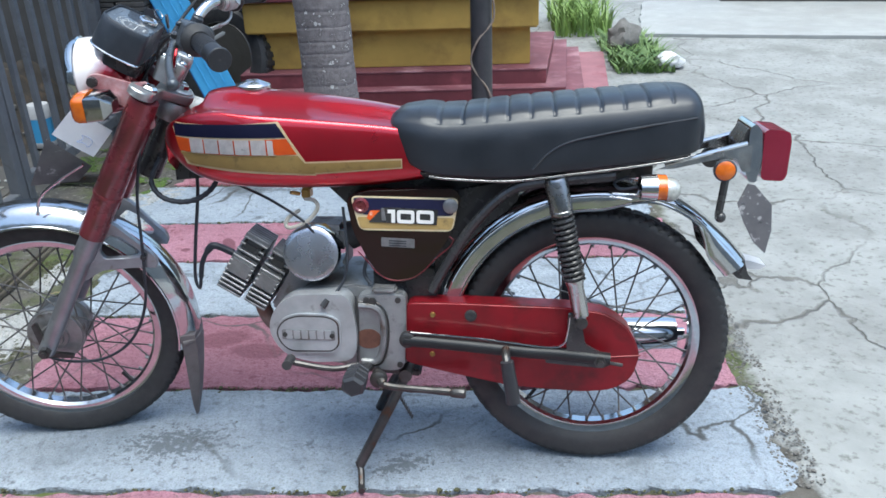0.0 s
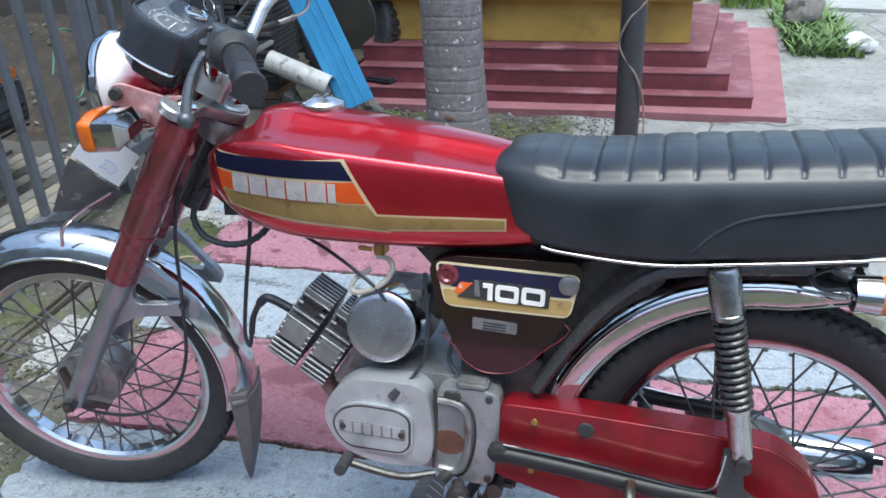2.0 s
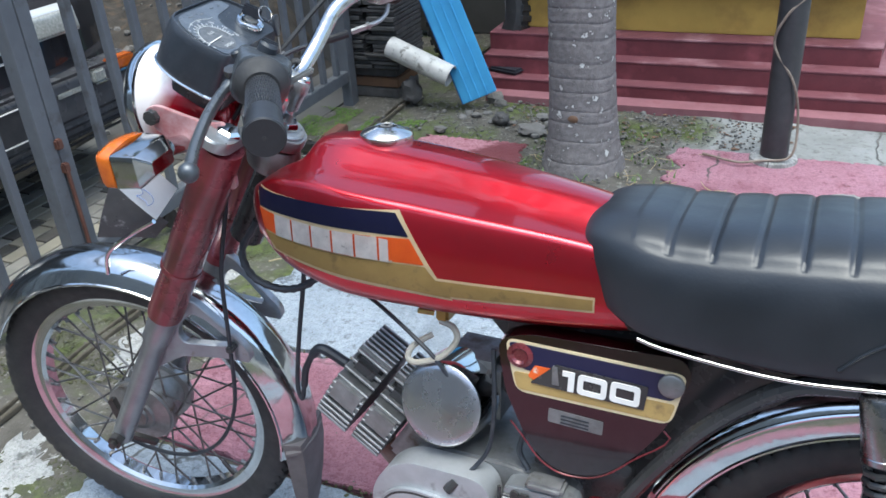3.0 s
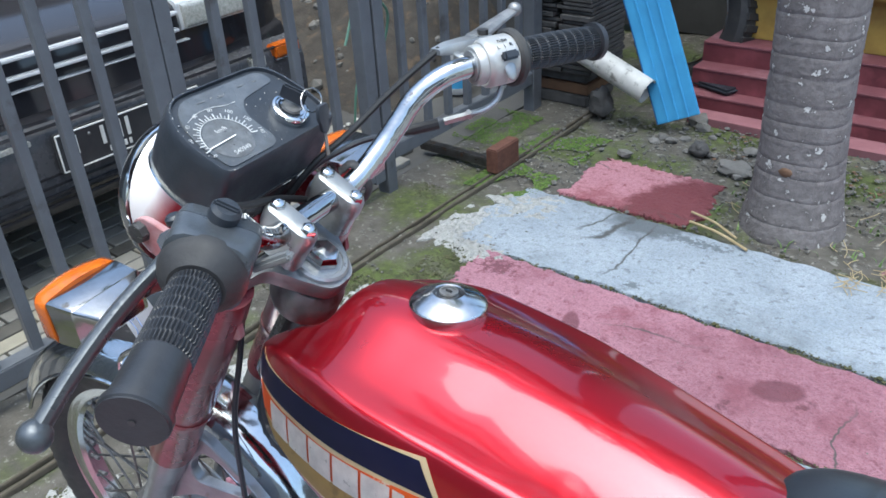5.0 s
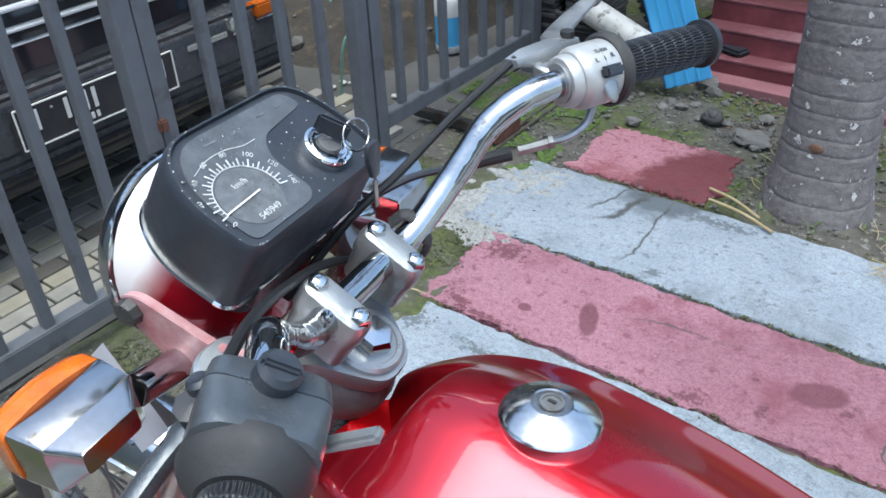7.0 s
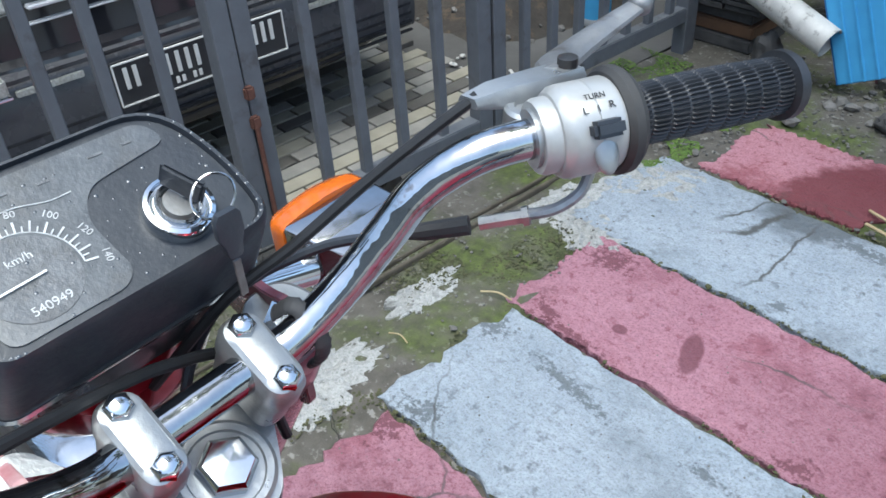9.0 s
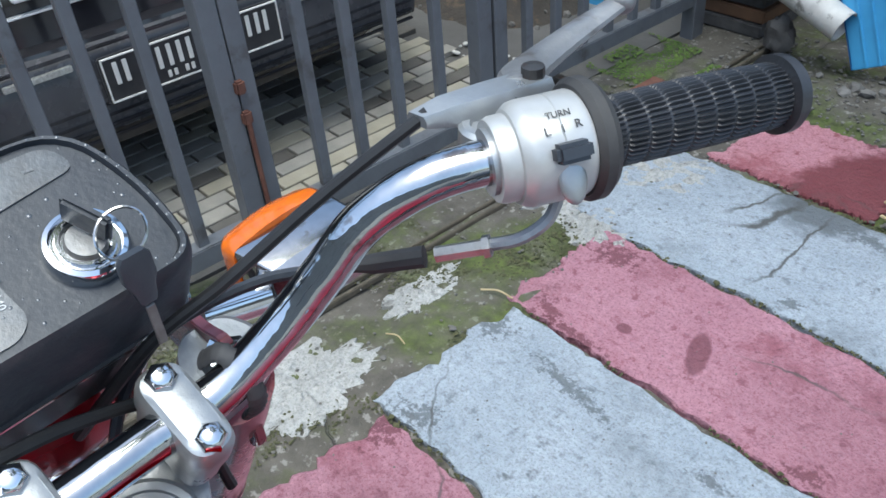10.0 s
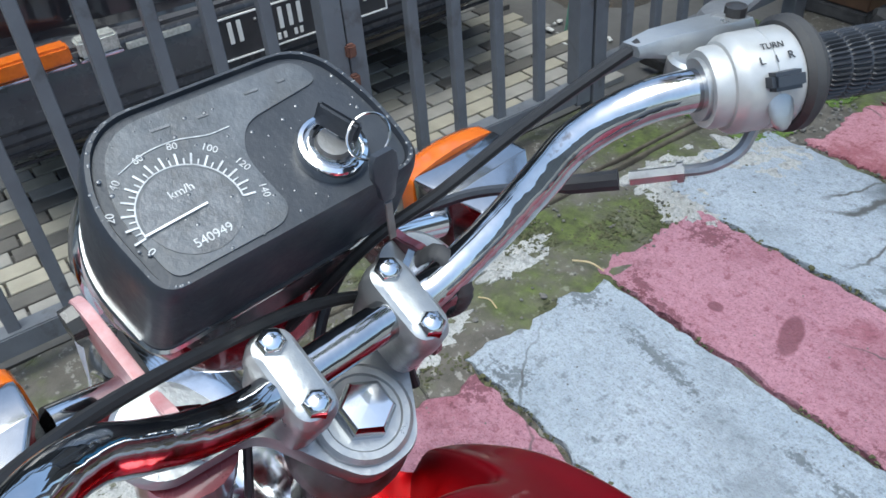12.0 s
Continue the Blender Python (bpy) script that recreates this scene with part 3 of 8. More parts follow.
def part(name, bm, material, parent=None, label="", smooth=35, at=None):
    """Links a bmesh as one mesh object, under a thing or part if one is given."""
    bmesh.ops.recalc_face_normals(bm, faces=bm.faces)
    me = bpy.data.meshes.new(name)
    bm.to_mesh(me)
    bm.free()
    me.materials.append(material)
    if smooth:
        me.set_sharp_from_angle(angle=radians(smooth))
        for f in me.polygons:
            f.use_smooth = True
    ob = new(name, me)
    ob.parent = parent
    if at is not None:
        ob.matrix_local = at
    return tagged(ob, label)


def thing(name, bm, material, label, category, group="", kind="", smooth=35, at=None):
    return tagged(part(name, bm, material, None, label, smooth, at), label, category, group, kind)


def again(ob, m, parent=None):
    """One more object on the same mesh."""
    o = new(ob.name.split(".")[0], ob.data)
    o.parent = parent or ob.parent
    o.matrix_local = m
    if "label" in ob:
        o["label"] = ob["label"]
    return o


def text_mesh(body, size, depth=0.0004, stretch=1.0):
    """Lettering in the built-in font as a bmesh, lying in x and y, centred."""
    cu = bpy.data.curves.new("letters", "FONT")
    cu.body, cu.size, cu.extrude, cu.align_x, cu.align_y = body, size, depth, "CENTER", "CENTER"
    ob = bpy.data.objects.new("letters", cu)
    scene.collection.objects.link(ob)
    dg = bpy.context.evaluated_depsgraph_get()
    me = bpy.data.meshes.new_from_object(ob.evaluated_get(dg))
    bm = bmesh.new()
    bm.from_mesh(me)
    bpy.data.objects.remove(ob)
    bpy.data.curves.remove(cu)
    bpy.data.meshes.remove(me)
    bm.transform(Matrix.Diagonal((stretch, 1, 1, 1)))
    return bm

# ---- the forecourt: x runs along the painted strips, y across them ----
SET = pose(0, 0, 0, 0, 0, 11)


def grid_ground():
    def steps(lo, hi, near_lo, near_hi, fine):
        out = list(np.arange(near_lo, near_hi, fine))
        d, x = fine, near_hi
        while x < hi:
            out.append(x)
            d *= 1.35
            x += d
        out.append(hi)
        d, x = fine, near_lo
        while x > lo:
            d *= 1.35
            x -= d
            out.insert(0, max(x, lo))
        return out
    xs, ys = steps(-400, 400, -1.9, 2.2, 0.035), steps(-400, 400, 0.0, 5.4, 0.035)
    bm = bmesh.new()
    rows = []
    for y in ys:
        row = []
        for x in xs:
            under = -0.99 < x < 0.93 and -1.0 < y < 3.40
            z = -0.016 + 0.006 * noise.noise(Vector((x * 9, y * 9, 0))) if under else -0.006 + 0.010 * noise.fractal(Vector((x * 5, y * 5, 0.3)), 0.8, 2.0, 4)
            if x > 1.05:
                z = -0.004 + 0.003 * noise.fractal(Vector((x * 3, y * 3, 0.3)), 0.8, 2.0, 4)
            if x < -1.62:
                z = -0.035
            row.append(bm.verts.new((x, y, z)))
        rows.append(row)
    for a, b in zip(rows, rows[1:]):
        for i in range(len(xs) - 1):
            bm.faces.new((a[i], a[i + 1], b[i + 1], b[i]))
    return bm


thing("ground", grid_ground(), GROUND, "rough cracked concrete with mossy soil beside the gate", "ground", kind="structure", at=SET)

# painted concrete strips with worn, uneven edges
pavement = tagged(new("pavement"), "pink and bluish white painted concrete strips, stained and cracked", "pavement", kind="structure")
pavement.matrix_world = SET


def slab(x0, x1, y0, y1, seed, ragged=0.03, top=0.0, side=0.012):
    """A cast strip with a rough outline, softly rounded at the top."""
    rnd = random.Random(seed)
    line = []
    def run(a, b, amount, n):
        for i in range(n):
            t = i / n
            off = amount * noise.fractal(Vector((seed * 7.3 + t * n * 0.23, a[0] * 3, a[1] * 3)), 0.9, 2.0, 4)
            d = (Vector(b) - Vector(a)).normalized()
            off += amount * 0.5 * noise.noise(Vector((t * n * 0.9, seed * 3.1, a[1] * 5)))
            line.append(Vector(a).lerp(Vector(b), t) + Vector((-d.y, d.x)) * off)
    run((x0, y0), (x1, y0), side, 120)
    run((x1, y0), (x1, y1), ragged, 28)
    run((x1, y1), (x0, y1), side, 120)
    run((x0, y1), (x0, y0), ragged, 28)
    c = Vector(((x0 + x1) / 2, (y0 + y1) / 2))
    inner = [p + (c - p).normalized() * 0.006 for p in line]
    bm = loft([[(p.x, p.y, top - 0.06) for p in line], [(p.x, p.y, top - 0.004) for p in line], [(p.x, p.y, top) for p in inner]])
    return bm


EDGES = [0.40, 0.77, 1.15, 1.535, 1.925, 2.315, 2.70, 3.045, 3.455]
LEFT = [-0.95, -0.95, -0.95, -0.95, -0.955, -1.0, -1.035, -1.15]
for i, (a, b) in enumerate(zip(EDGES, EDGES[1:])):
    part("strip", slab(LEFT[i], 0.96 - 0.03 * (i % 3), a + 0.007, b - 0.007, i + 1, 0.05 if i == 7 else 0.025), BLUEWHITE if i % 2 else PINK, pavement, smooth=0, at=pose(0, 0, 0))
part("strip", slab(-1.05, -0.60, 3.475, 3.80, 21, 0.03, 0.0), SLABRED, pavement, smooth=0)
part("strip", slab(-0.05, 1.02, 3.475, 3.90, 22, 0.05, 0.0), PINK, pavement, smooth=0)
# old cement smeared on the soil at the ends of the strips
def patch(cx, cy, ax, ay, seed, top):
    """A smear of cement with a broken outline, lowest at its rim."""
    bm = bmesh.new()
    rings = []
    for f in (1.0, 0.95, 0.88, 0.8, 0.72, 0.64, 0.56, 0.48, 0.4, 0.3, 0.2, 0.1, 0.03):
        ring = []
        for a in np.linspace(0, 2 * math.pi, 90, endpoint=False):
            d = Vector((math.cos(a), math.sin(a), 0))
            r = 1 + 0.55 * noise.fractal(d * 1.6 + Vector((seed, 0, 0)), 0.7, 2.0, 5)
            x, y = d.x * ax * r * f, d.y * ay * r * f
            z = (top - 0.006 * f if f < 0.97 else -0.02) + 0.012 * noise.fractal(Vector((x * 38, y * 38, seed)), 0.8, 2.0, 3) * (1 - f * 0.5)
            ring.append((cx + x, cy + y, z))
        rings.append(ring)
    return loft(rings, bm=bm)


for cx, cy, ax, ay, seed in ((-1.125, 2.235, 0.11, 0.16, 31.0), (-1.18, 2.605, 0.05, 0.10, 32.4), (-1.13, 1.68, 0.12, 0.22, 33.7), (-1.20, 3.13, 0.07, 0.15, 34.2), (-1.05, 3.02, 0.09, 0.07, 37.3), (-1.08, 3.33, 0.12, 0.10, 36.2)):
    part("cement_patch", patch(cx, cy, ax, ay, seed, 0.0035), CEMENT, pavement, "rough pale cement patch")

# crumbs of cement, gravel and dry stalks
def scatter(name, material, label, n, area, size, seed, flat=0.5, z=0.0, where=None):
    rnd = random.Random(seed)
    verts, faces = [], []
    base = bmesh.new()
    bmesh.ops.create_icosphere(base, subdivisions=1, radius=1.0)
    bv, bf = [v.co.copy() for v in base.verts], [[v.index for v in f.verts] for f in base.faces]
    base.free()
    k = 0
    while k < n:
        x, y = rnd.uniform(area[0], area[1]), rnd.uniform(area[2], area[3])
        if where and not where(x, y):
            continue
        k += 1
        s = size * rnd.uniform(0.35, 1.0) * (1.8 if rnd.random() < 0.06 else 1)
        rot = Euler((rnd.uniform(0, 6), rnd.uniform(0, 6), rnd.uniform(0, 6))).to_matrix()
        o = len(verts)
        for v in bv:
            q = rot @ Vector((v.x * rnd.uniform(0.7, 1.2), v.y * rnd.uniform(0.7, 1.2), v.z * rnd.uniform(0.6, 1.1)))
            verts.append((x + q.x * s, y + q.y * s, z + q.z * s * flat + s * flat * 0.4))
        faces += [[o + i for i in f] for f in bf]
    me = bpy.data.meshes.new(name)
    me.from_pydata(verts, [], faces)
    me.materials.append(material)
    ob = new(name, me)
    ob.matrix_world = SET
    return tagged(ob, label, name, kind="stuff")


def off_slab(x, y):
    if -1.0 < x < 0.98 and y < 3.46:
        return False
    if -1.06 < x < -0.6 and 3.47 < y < 3.8 or x > -0.06 and y > 3.3:
        return False
    return noise.noise(Vector((x * 3, y * 3, 2.0))) > -0.25


scatter("gravel", PEBBLE, "loose gravel and cement crumbs on bare soil", 1700, (-1.5, 0.1, 3.46, 4.3), 0.0072, 3, where=off_slab)
scatter("gravel", PEBBLE, "loose cement crumbs between gate and strips", 420, (-1.55, -0.96, 1.0, 3.5), 0.0052, 4, where=off_slab)
scatter("gravel", PEBBLE, "gravel in the broken joint of the concrete", 900, (0.93, 1.02, 1.55, 2.35), 0.0042, 5)
scatter("rubble", ROCK, "grey stones lying on the soil before the steps", 26, (-1.1, -0.45, 3.82, 4.28), 0.032, 6, flat=0.6)


def stalks(n, area, seed, length):
    rnd = random.Random(seed)
    bm = bmesh.new()
    for _ in range(n):
        x, y, a, s = rnd.uniform(*area[:2]), rnd.uniform(*area[2:]), rnd.uniform(0, 3.14), length * rnd.uniform(0.4, 1)
        p = [(x + math.cos(a) * s * t + 0.01 * rnd.uniform(-1, 1), y + math.sin(a) * s * t, 0.006 + 0.006 * rnd.random()) for t in (-0.5, 0, 0.5)]
        tube(spline(p, 3), 0.0011, 4, bm)
    return bm


JOINTS = EDGES[1:]


def in_joint(x, y):
    k = min(JOINTS, key=lambda e: abs(e - y))
    return abs(k - y) < 0.016 and noise.noise(Vector((x * 4.0, k * 7.0, 1.0))) > -0.15


scatter("moss", MOSS, "dark moss and dirt in the joints between the strips", 4200, (-1.02, 0.96, 0.9, 3.5), 0.0048, 42, flat=0.55, z=-0.004, where=in_joint)
scatter("moss", MOSS, "dark moss round the ends of the strips", 1400, (-1.16, -0.985, 1.5, 3.45), 0.0042, 43, flat=0.35, z=-0.002, where=lambda x, y: noise.noise(Vector((x * 6, y * 6, 4.0))) > 0.05)
scatter("crumbs", PEBBLE, "small dark crumbs of dirt on the strips", 500, (-0.95, 0.95, 0.6, 3.4), 0.0028, 44, flat=0.6)
scatter("moss", MOSSGREEN, "bright green moss by the gate track", 5200, (-1.36, -1.10, 3.36, 3.95), 0.0045, 45, flat=0.4, z=-0.002, where=lambda x, y: noise.noise(Vector((x * 7, y * 7, 6.0))) > -0.05)
scatter("moss", MOSSGREEN, "green moss under the fence", 1800, (-1.66, -1.44, 3.68, 4.02), 0.0045, 46, flat=0.4, z=-0.002, where=lambda x, y: noise.noise(Vector((x * 7, y * 7, 8.0))) > -0.1)
scatter("moss", MOSS, "dark moss on the soil beside the strips", 3200, (-1.5, -1.02, 1.7, 3.3), 0.004, 47, flat=0.35, z=-0.002, where=lambda x, y: noise.noise(Vector((x * 4, y * 4, 9.0))) > 0.1)
thing("straw", stalks(110, (-0.15, 0.30, 3.36, 3.52), 8, 0.08), STRAW, "dry straw strewn over the strip edge", "straw", kind="stuff", at=SET)
thing("straw", stalks(26, (-0.55, 0.1, 3.5, 3.9), 9, 0.10), STRAW, "dry stalks on the soil round the palm", "straw", kind="stuff", at=SET)
for a, b, r in (((-0.62, 3.55), (-0.45, 3.47), 0.004), ((-0.60, 3.49), (-0.40, 3.42), 0.0045), ((-1.076, 2.673), (-1.007, 2.702), 0.0022), ((-1.115, 2.44), (-1.065, 2.45), 0.0016)):
    thing("twig", tube(spline([(a[0], a[1], 0.012), ((a[0] + b[0]) / 2, (a[1] + b[1]) / 2 + 0.006, 0.016), (b[0], b[1], 0.009)], 4), r, 6), STRAW, "thin dry twig lying on the ground", "twig", group="twigs", at=SET)


def blades(n, area, seed, height, lean=0.5, width=0.004):
    rnd = random.Random(seed)
    verts, faces = [], []
    for _ in range(n):
        x, y = rnd.uniform(*area[:2]), rnd.uniform(*area[2:])
        h, a = height * rnd.uniform(0.5, 1.1), rnd.uniform(0, 6.28)
        d = Vector((math.cos(a), math.sin(a), 0))
        w = Vector((-d.y, d.x, 0)) * width
        o = len(verts)
        for t in (0, 0.4, 0.75, 1.0):
            c = Vector((x, y, 0)) + d * (h * lean * t * t) + Vector((0, 0, h * t * (1 - 0.25 * t)))
            verts += [c - w * (1 - t * 0.95), c + w * (1 - t * 0.95)]
        faces += [[o + 2 * k, o + 2 * k + 1, o + 2 * k + 3, o + 2 * k + 2] for k in range(3)]
    me = bpy.data.meshes.new("grass")
    me.from_pydata([tuple(v) for v in verts], [], faces)
    return me


for me, m, lab in ((blades(420, (0.86, 1.28, 6.6, 7.5), 11, 0.42, 0.6, 0.009), GRASS, "tall bright green grass beside the steps"),
                   (blades(700, (1.14, 1.50, 5.35, 6.4), 12, 0.13, 1.1, 0.012), LEAF, "low leafy weeds growing beside the steps"),
                   (blades(150, (-0.57, 0.0, 3.48, 4.0), 13, 0.03, 0.9, 0.004), LEAF, "small weeds in the soil round the palm")):
    me.materials.append(m)
    ob = new("weeds" if m is LEAF else "grass", me)
    ob.matrix_world = SET
    tagged(ob, lab, "grass", kind="stuff")


def rock(c, size, seed, squash=(1, 1, 0.8)):
    bm = bmesh.new()
    bmesh.ops.create_icosphere(bm, subdivisions=3, radius=1.0)
    for v in bm.verts:
        v.co *= 1 + 0.35 * noise.fractal(v.co * 1.3 + Vector((seed, 0, 0)), 0.9, 2.0, 4)
        v.co = Vector((v.co.x * size * squash[0], v.co.y * size * squash[1], v.co.z * size * squash[2]))
    low = min(v.co.z for v in bm.verts)
    bm.transform(Matrix.Translation((c[0], c[1], c[2] - low - size * 0.12)))
    return bm


thing("boulder", rock((1.27, 6.0, 0), 0.115, 1.0, (1.0, 0.8, 0.95)), ROCK, "grey broken concrete lump beside the grass", "rock", at=SET)
thing("stone", rock((-0.78, 3.98, 0), 0.035, 2.0), SLATE, "dark lump of stone on bare soil", "rock", at=SET)
thing("stone", rock((-0.62, 3.90, 0), 0.05, 3.0, (1.2, 0.8, 0.5)), ROCK, "flat grey stone on bare soil", "rock", at=SET)
thing("plastic_bag", rock((1.49, 5.50, 0), 0.078, 6.0, (1.15, 0.9, 0.7)), BAG, "crumpled white plastic bag on the concrete", "bag", at=SET)

# ---- stepped plinth of the house ----
house = tagged(new("house_plinth"), "mustard house base with dark red painted steps", "house", kind="structure")
house.matrix_world = SET
TREADS = [(4.35, 0.825, 0.945), (4.43, 0.725, 0.850), (4.52, 0.630, 0.755)]


def tread_outline(k, out=0.0):
    """A step that turns the corner of the plinth and runs back along its side."""
    y, x0, x1 = TREADS[k]
    return [(-1.01, y - out), (x0 + out, y - out), (x1 + out, 5.86 - 0.15 * k), (0.50, 5.86 - 0.15 * k), (0.50, 7.6), (-1.01, 7.6)]


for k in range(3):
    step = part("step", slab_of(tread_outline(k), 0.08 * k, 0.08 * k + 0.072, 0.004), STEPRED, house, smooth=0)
    part("tread", slab_of(tread_outline(k, 0.003), 0.08 * k + 0.072, 0.08 * k + 0.080, 0.003), STEPTREAD, step, "worn pink tread with sky light in its colour", smooth=0)
part("apron", slab_of([(-0.95, 4.27), (-0.3, 4.245), (0.3, 4.26), (0.96, 4.25), (1.13, 5.94), (0.5, 5.96), (0.5, 4.40), (-0.95, 4.40)], -0.01, 0.026, 0.004), STEPPINK, house, "worn pink apron along the lowest step", smooth=0)
part("plinth_wall", box((-0.18, 6.13, 0.34), (1.46, 3.0, 0.20), bevel=0.004), YELLOW, house, smooth=0)
part("ledge", box((-0.19, 6.12, 0.525), (1.56, 3.1, 0.165), bevel=0.008), YELLOW, house, smooth=0)
part("veranda_floor", box((-0.19, 6.11, 0.67), (1.62, 3.16, 0.12), bevel=0.006), STEPRED, house, smooth=0)
# unseen wall behind the camera, added for dark bands in the chrome
thing("reflection_wall", box((2.0, -3.4, 1.7), (26.0, 0.2, 3.4)), CEMENT, "plain grey unseen wall added to darken reflections", "wall", kind="structure", smooth=0, at=SET)
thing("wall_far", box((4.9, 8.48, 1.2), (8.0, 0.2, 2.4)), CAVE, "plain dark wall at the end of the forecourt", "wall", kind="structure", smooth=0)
thing("road", slab(0.20, 9.0, 6.74, 8.36, 61, 0.02, 0.022, 0.01), LANE, "pale concrete lane beyond the forecourt", "road", kind="structure", smooth=0)

scatter("rubble", ROCK, "small stones and crumbs in front of the steps", 620, (-0.75, 0.30, 3.92, 4.24), 0.0075, 91, flat=0.6, where=lambda x, y: noise.noise(Vector((x * 4, y * 4, 3.0))) > -0.12)
scatter("leaf_litter", BROWNTILE, "brown leaf litter on the soil", 120, (-0.75, 0.35, 3.92, 4.24), 0.011, 92, flat=0.2)

# ---- palm trunk ----
def palm_trunk():
    rings = []
    zs = np.concatenate([np.arange(-0.08, 1.6, 0.006), np.arange(1.6, 4.72, 0.03)])
    for z in zs:
        r = 0.108 + 0.042 * math.exp(-max(z, 0) / 0.13) + 0.006 * math.exp(-((z - 0.5) / 0.5) ** 2)
        r -= 0.0022 * (1 if (z * 1000 + 30 * noise.noise(Vector((z * 9, 0, 0)))) % 58 < 7 else 0)
        ring = []
        for a in np.linspace(0, 2 * math.pi, 40, endpoint=False):
            q = Vector((math.cos(a), math.sin(a), z * 1.5))
            rr = r * (1 + 0.025 * noise.fractal(q * 2.2, 0.8, 2.0, 3) + 0.016 * noise.noise(q * 14) + 0.008 * noise.noise(q * 40))
            ring.append((rr * math.cos(a) - 0.03 * z, rr * math.sin(a), z + 0.004 * math.sin(3 * a)))
        rings.append(ring)
    return loft(rings)


palm = thing("palm_tree", palm_trunk(), BARK, "grey ringed palm trunk with pale lichen spots", "tree", at=SET @ pose(-0.355, 3.665, 0))
# crown out of view, added on the trunk to streak the reflections
CROWN = Vector((-0.14, 0.0, 4.66))
frond_rnd = random.Random(19)
for k in range(12):
    ang, rise, long_ = k * 2.39996 + frond_rnd.uniform(-0.2, 0.2), frond_rnd.uniform(0.10, 0.95), frond_rnd.uniform(1.5, 2.0)
    out = Vector((math.cos(ang), math.sin(ang), 0))
    rib = [CROWN + out * (0.06 + long_ * t * (1 - 0.18 * t)) + Vector((0, 0, long_ * (rise * t - (0.42 + 0.45 * rise) * t * t))) for t in np.linspace(0, 1, 26)]
    fbm = tube(rib, [0.014 - 0.012 * i / 25 for i in range(26)], 6)
    side_v = Vector((-out.y, out.x, 0))
    for i in range(3, 25):
        d_ = (rib[min(i + 1, 25)] - rib[i - 1]).normalized()
        for off_ in (0.0, 0.5):
            c_ = rib[i].lerp(rib[i + 1], off_) if i < 25 else rib[i]
            for sg_ in (-1, 1):
                ll = 0.42 * math.sin(math.pi * min(1.0, 0.16 + 0.80 * (i + off_) / 25)) * frond_rnd.uniform(0.8, 1.1)
                tip_ = c_ + (side_v * sg_ * 0.85 + d_ * 0.55) * ll + Vector((0, 0, -0.30 * ll - 0.05 * frond_rnd.random()))
                mid_ = c_.lerp(tip_, 0.45) + Vector((0, 0, 0.05 * ll))
                vs = [fbm.verts.new(p) for p in (c_ - d_ * 0.006, mid_ - d_ * 0.014, tip_, mid_ + d_ * 0.014, c_ + d_ * 0.006)]
                fbm.faces.new(vs)
    part("frond", fbm, LEAF, palm, "long green palm frond")
part("bark_scar", ball((-0.012, -0.118, 0.21), 0.018, (1.2, 0.4, 0.8), m=pose(0, 0, 0, 0, 0, -10)), BROWNTILE, palm, "torn brown bark patch")

# ---- pole with a wire round it ----
pole = thing("steel_pole", lathe([(0.048, -0.05), (0.048, 2.6), (0.0, 2.6)], (0, 0, 0), (0, 0, 1), 28), POLE, "black painted steel pole set in concrete", "pole", at=SET @ pose(0.29, 3.86, 0))
part("collar", lathe([(0.085, -0.01), (0.08, 0.012), (0.052, 0.022), (0.048, 0.02)], (0, 0, 0), (0, 0, 1), 24), CEMENT, pole, "rough cement collar")
part("wire", tube(spline([(-0.24, -0.03, 0.012), (-0.12, -0.09, 0.016), (-0.04, -0.07, 0.02), (0.055, -0.055, 0.04), (0.062, -0.02, 0.16), (0.03, -0.048, 0.30), (-0.045, -0.035, 0.42), (-0.02, -0.05, 0.52), (0.055, -0.03, 0.62), (0.03, -0.05, 0.78), (-0.04, -0.04, 0.9)], 8), 0.0045, 7), WIRE, pole, "twisted brown wire")

# ---- blue board, pipe, slate pillar, old tyre ----
board = thing("blue_board", box((0.085, 0, 0.75), (0.165, 0.012, 1.5), bevel=0.003), BLUE, "sky blue grooved metal board leaning beside the steps", "board", smooth=0, at=SET @ pose(-1.003, 4.125, 0.02, -9, -24, 6))
part("side_flange", box((0.0, 0.028, 0.75), (0.006, 0.06, 1.5), bevel=0.001), BLUESIDE, board, "deeper blue folded edge", smooth=0)
for gx in (0.045, 0.085, 0.125):
    part("rib", box((gx, -0.008, 0.75), (0.008, 0.006, 1.5), bevel=0.002), BLUE, board, smooth=0)
pipe = thing("pvc_pipe", lathe([(0.043, 0), (0.048, 0), (0.048, 0.31), (0.043, 0.31), (0.043, 0)], (-1.335, 4.12, 0.262), (0.93, -0.05, -0.36), 28), PVC, "dirty white plastic pipe offcut", "pipe", at=SET)
thing("stone", rock((-1.25, 4.13, 0), 0.06, 7.0, (0.8, 0.7, 1.0)), SLATE, "rough dark stone propping the white pipe", "rock", at=SET)
pillar = tagged(new("slate_pillar"), "pillar of dark stacked slate on a brown tiled foot", "pillar")
pillar.matrix_world = SET
rnd = random.Random(5)
z = 0.14
while z < 1.9:
    h = rnd.uniform(0.014, 0.026)
    for x0, x1 in ((-1.62, -1.47 + rnd.uniform(-0.03, 0.03)), (-1.465 + rnd.uniform(-0.02, 0.02), -1.32)):
        part("slate", box(((x0 + x1) / 2, 4.30 + rnd.uniform(-0.008, 0.008), z + h / 2), (x1 - x0 - 0.002, 0.28 + rnd.uniform(-0.01, 0.015), h - 0.004), bevel=0.002, seg=1), SLATE, pillar, smooth=0)
    z += h
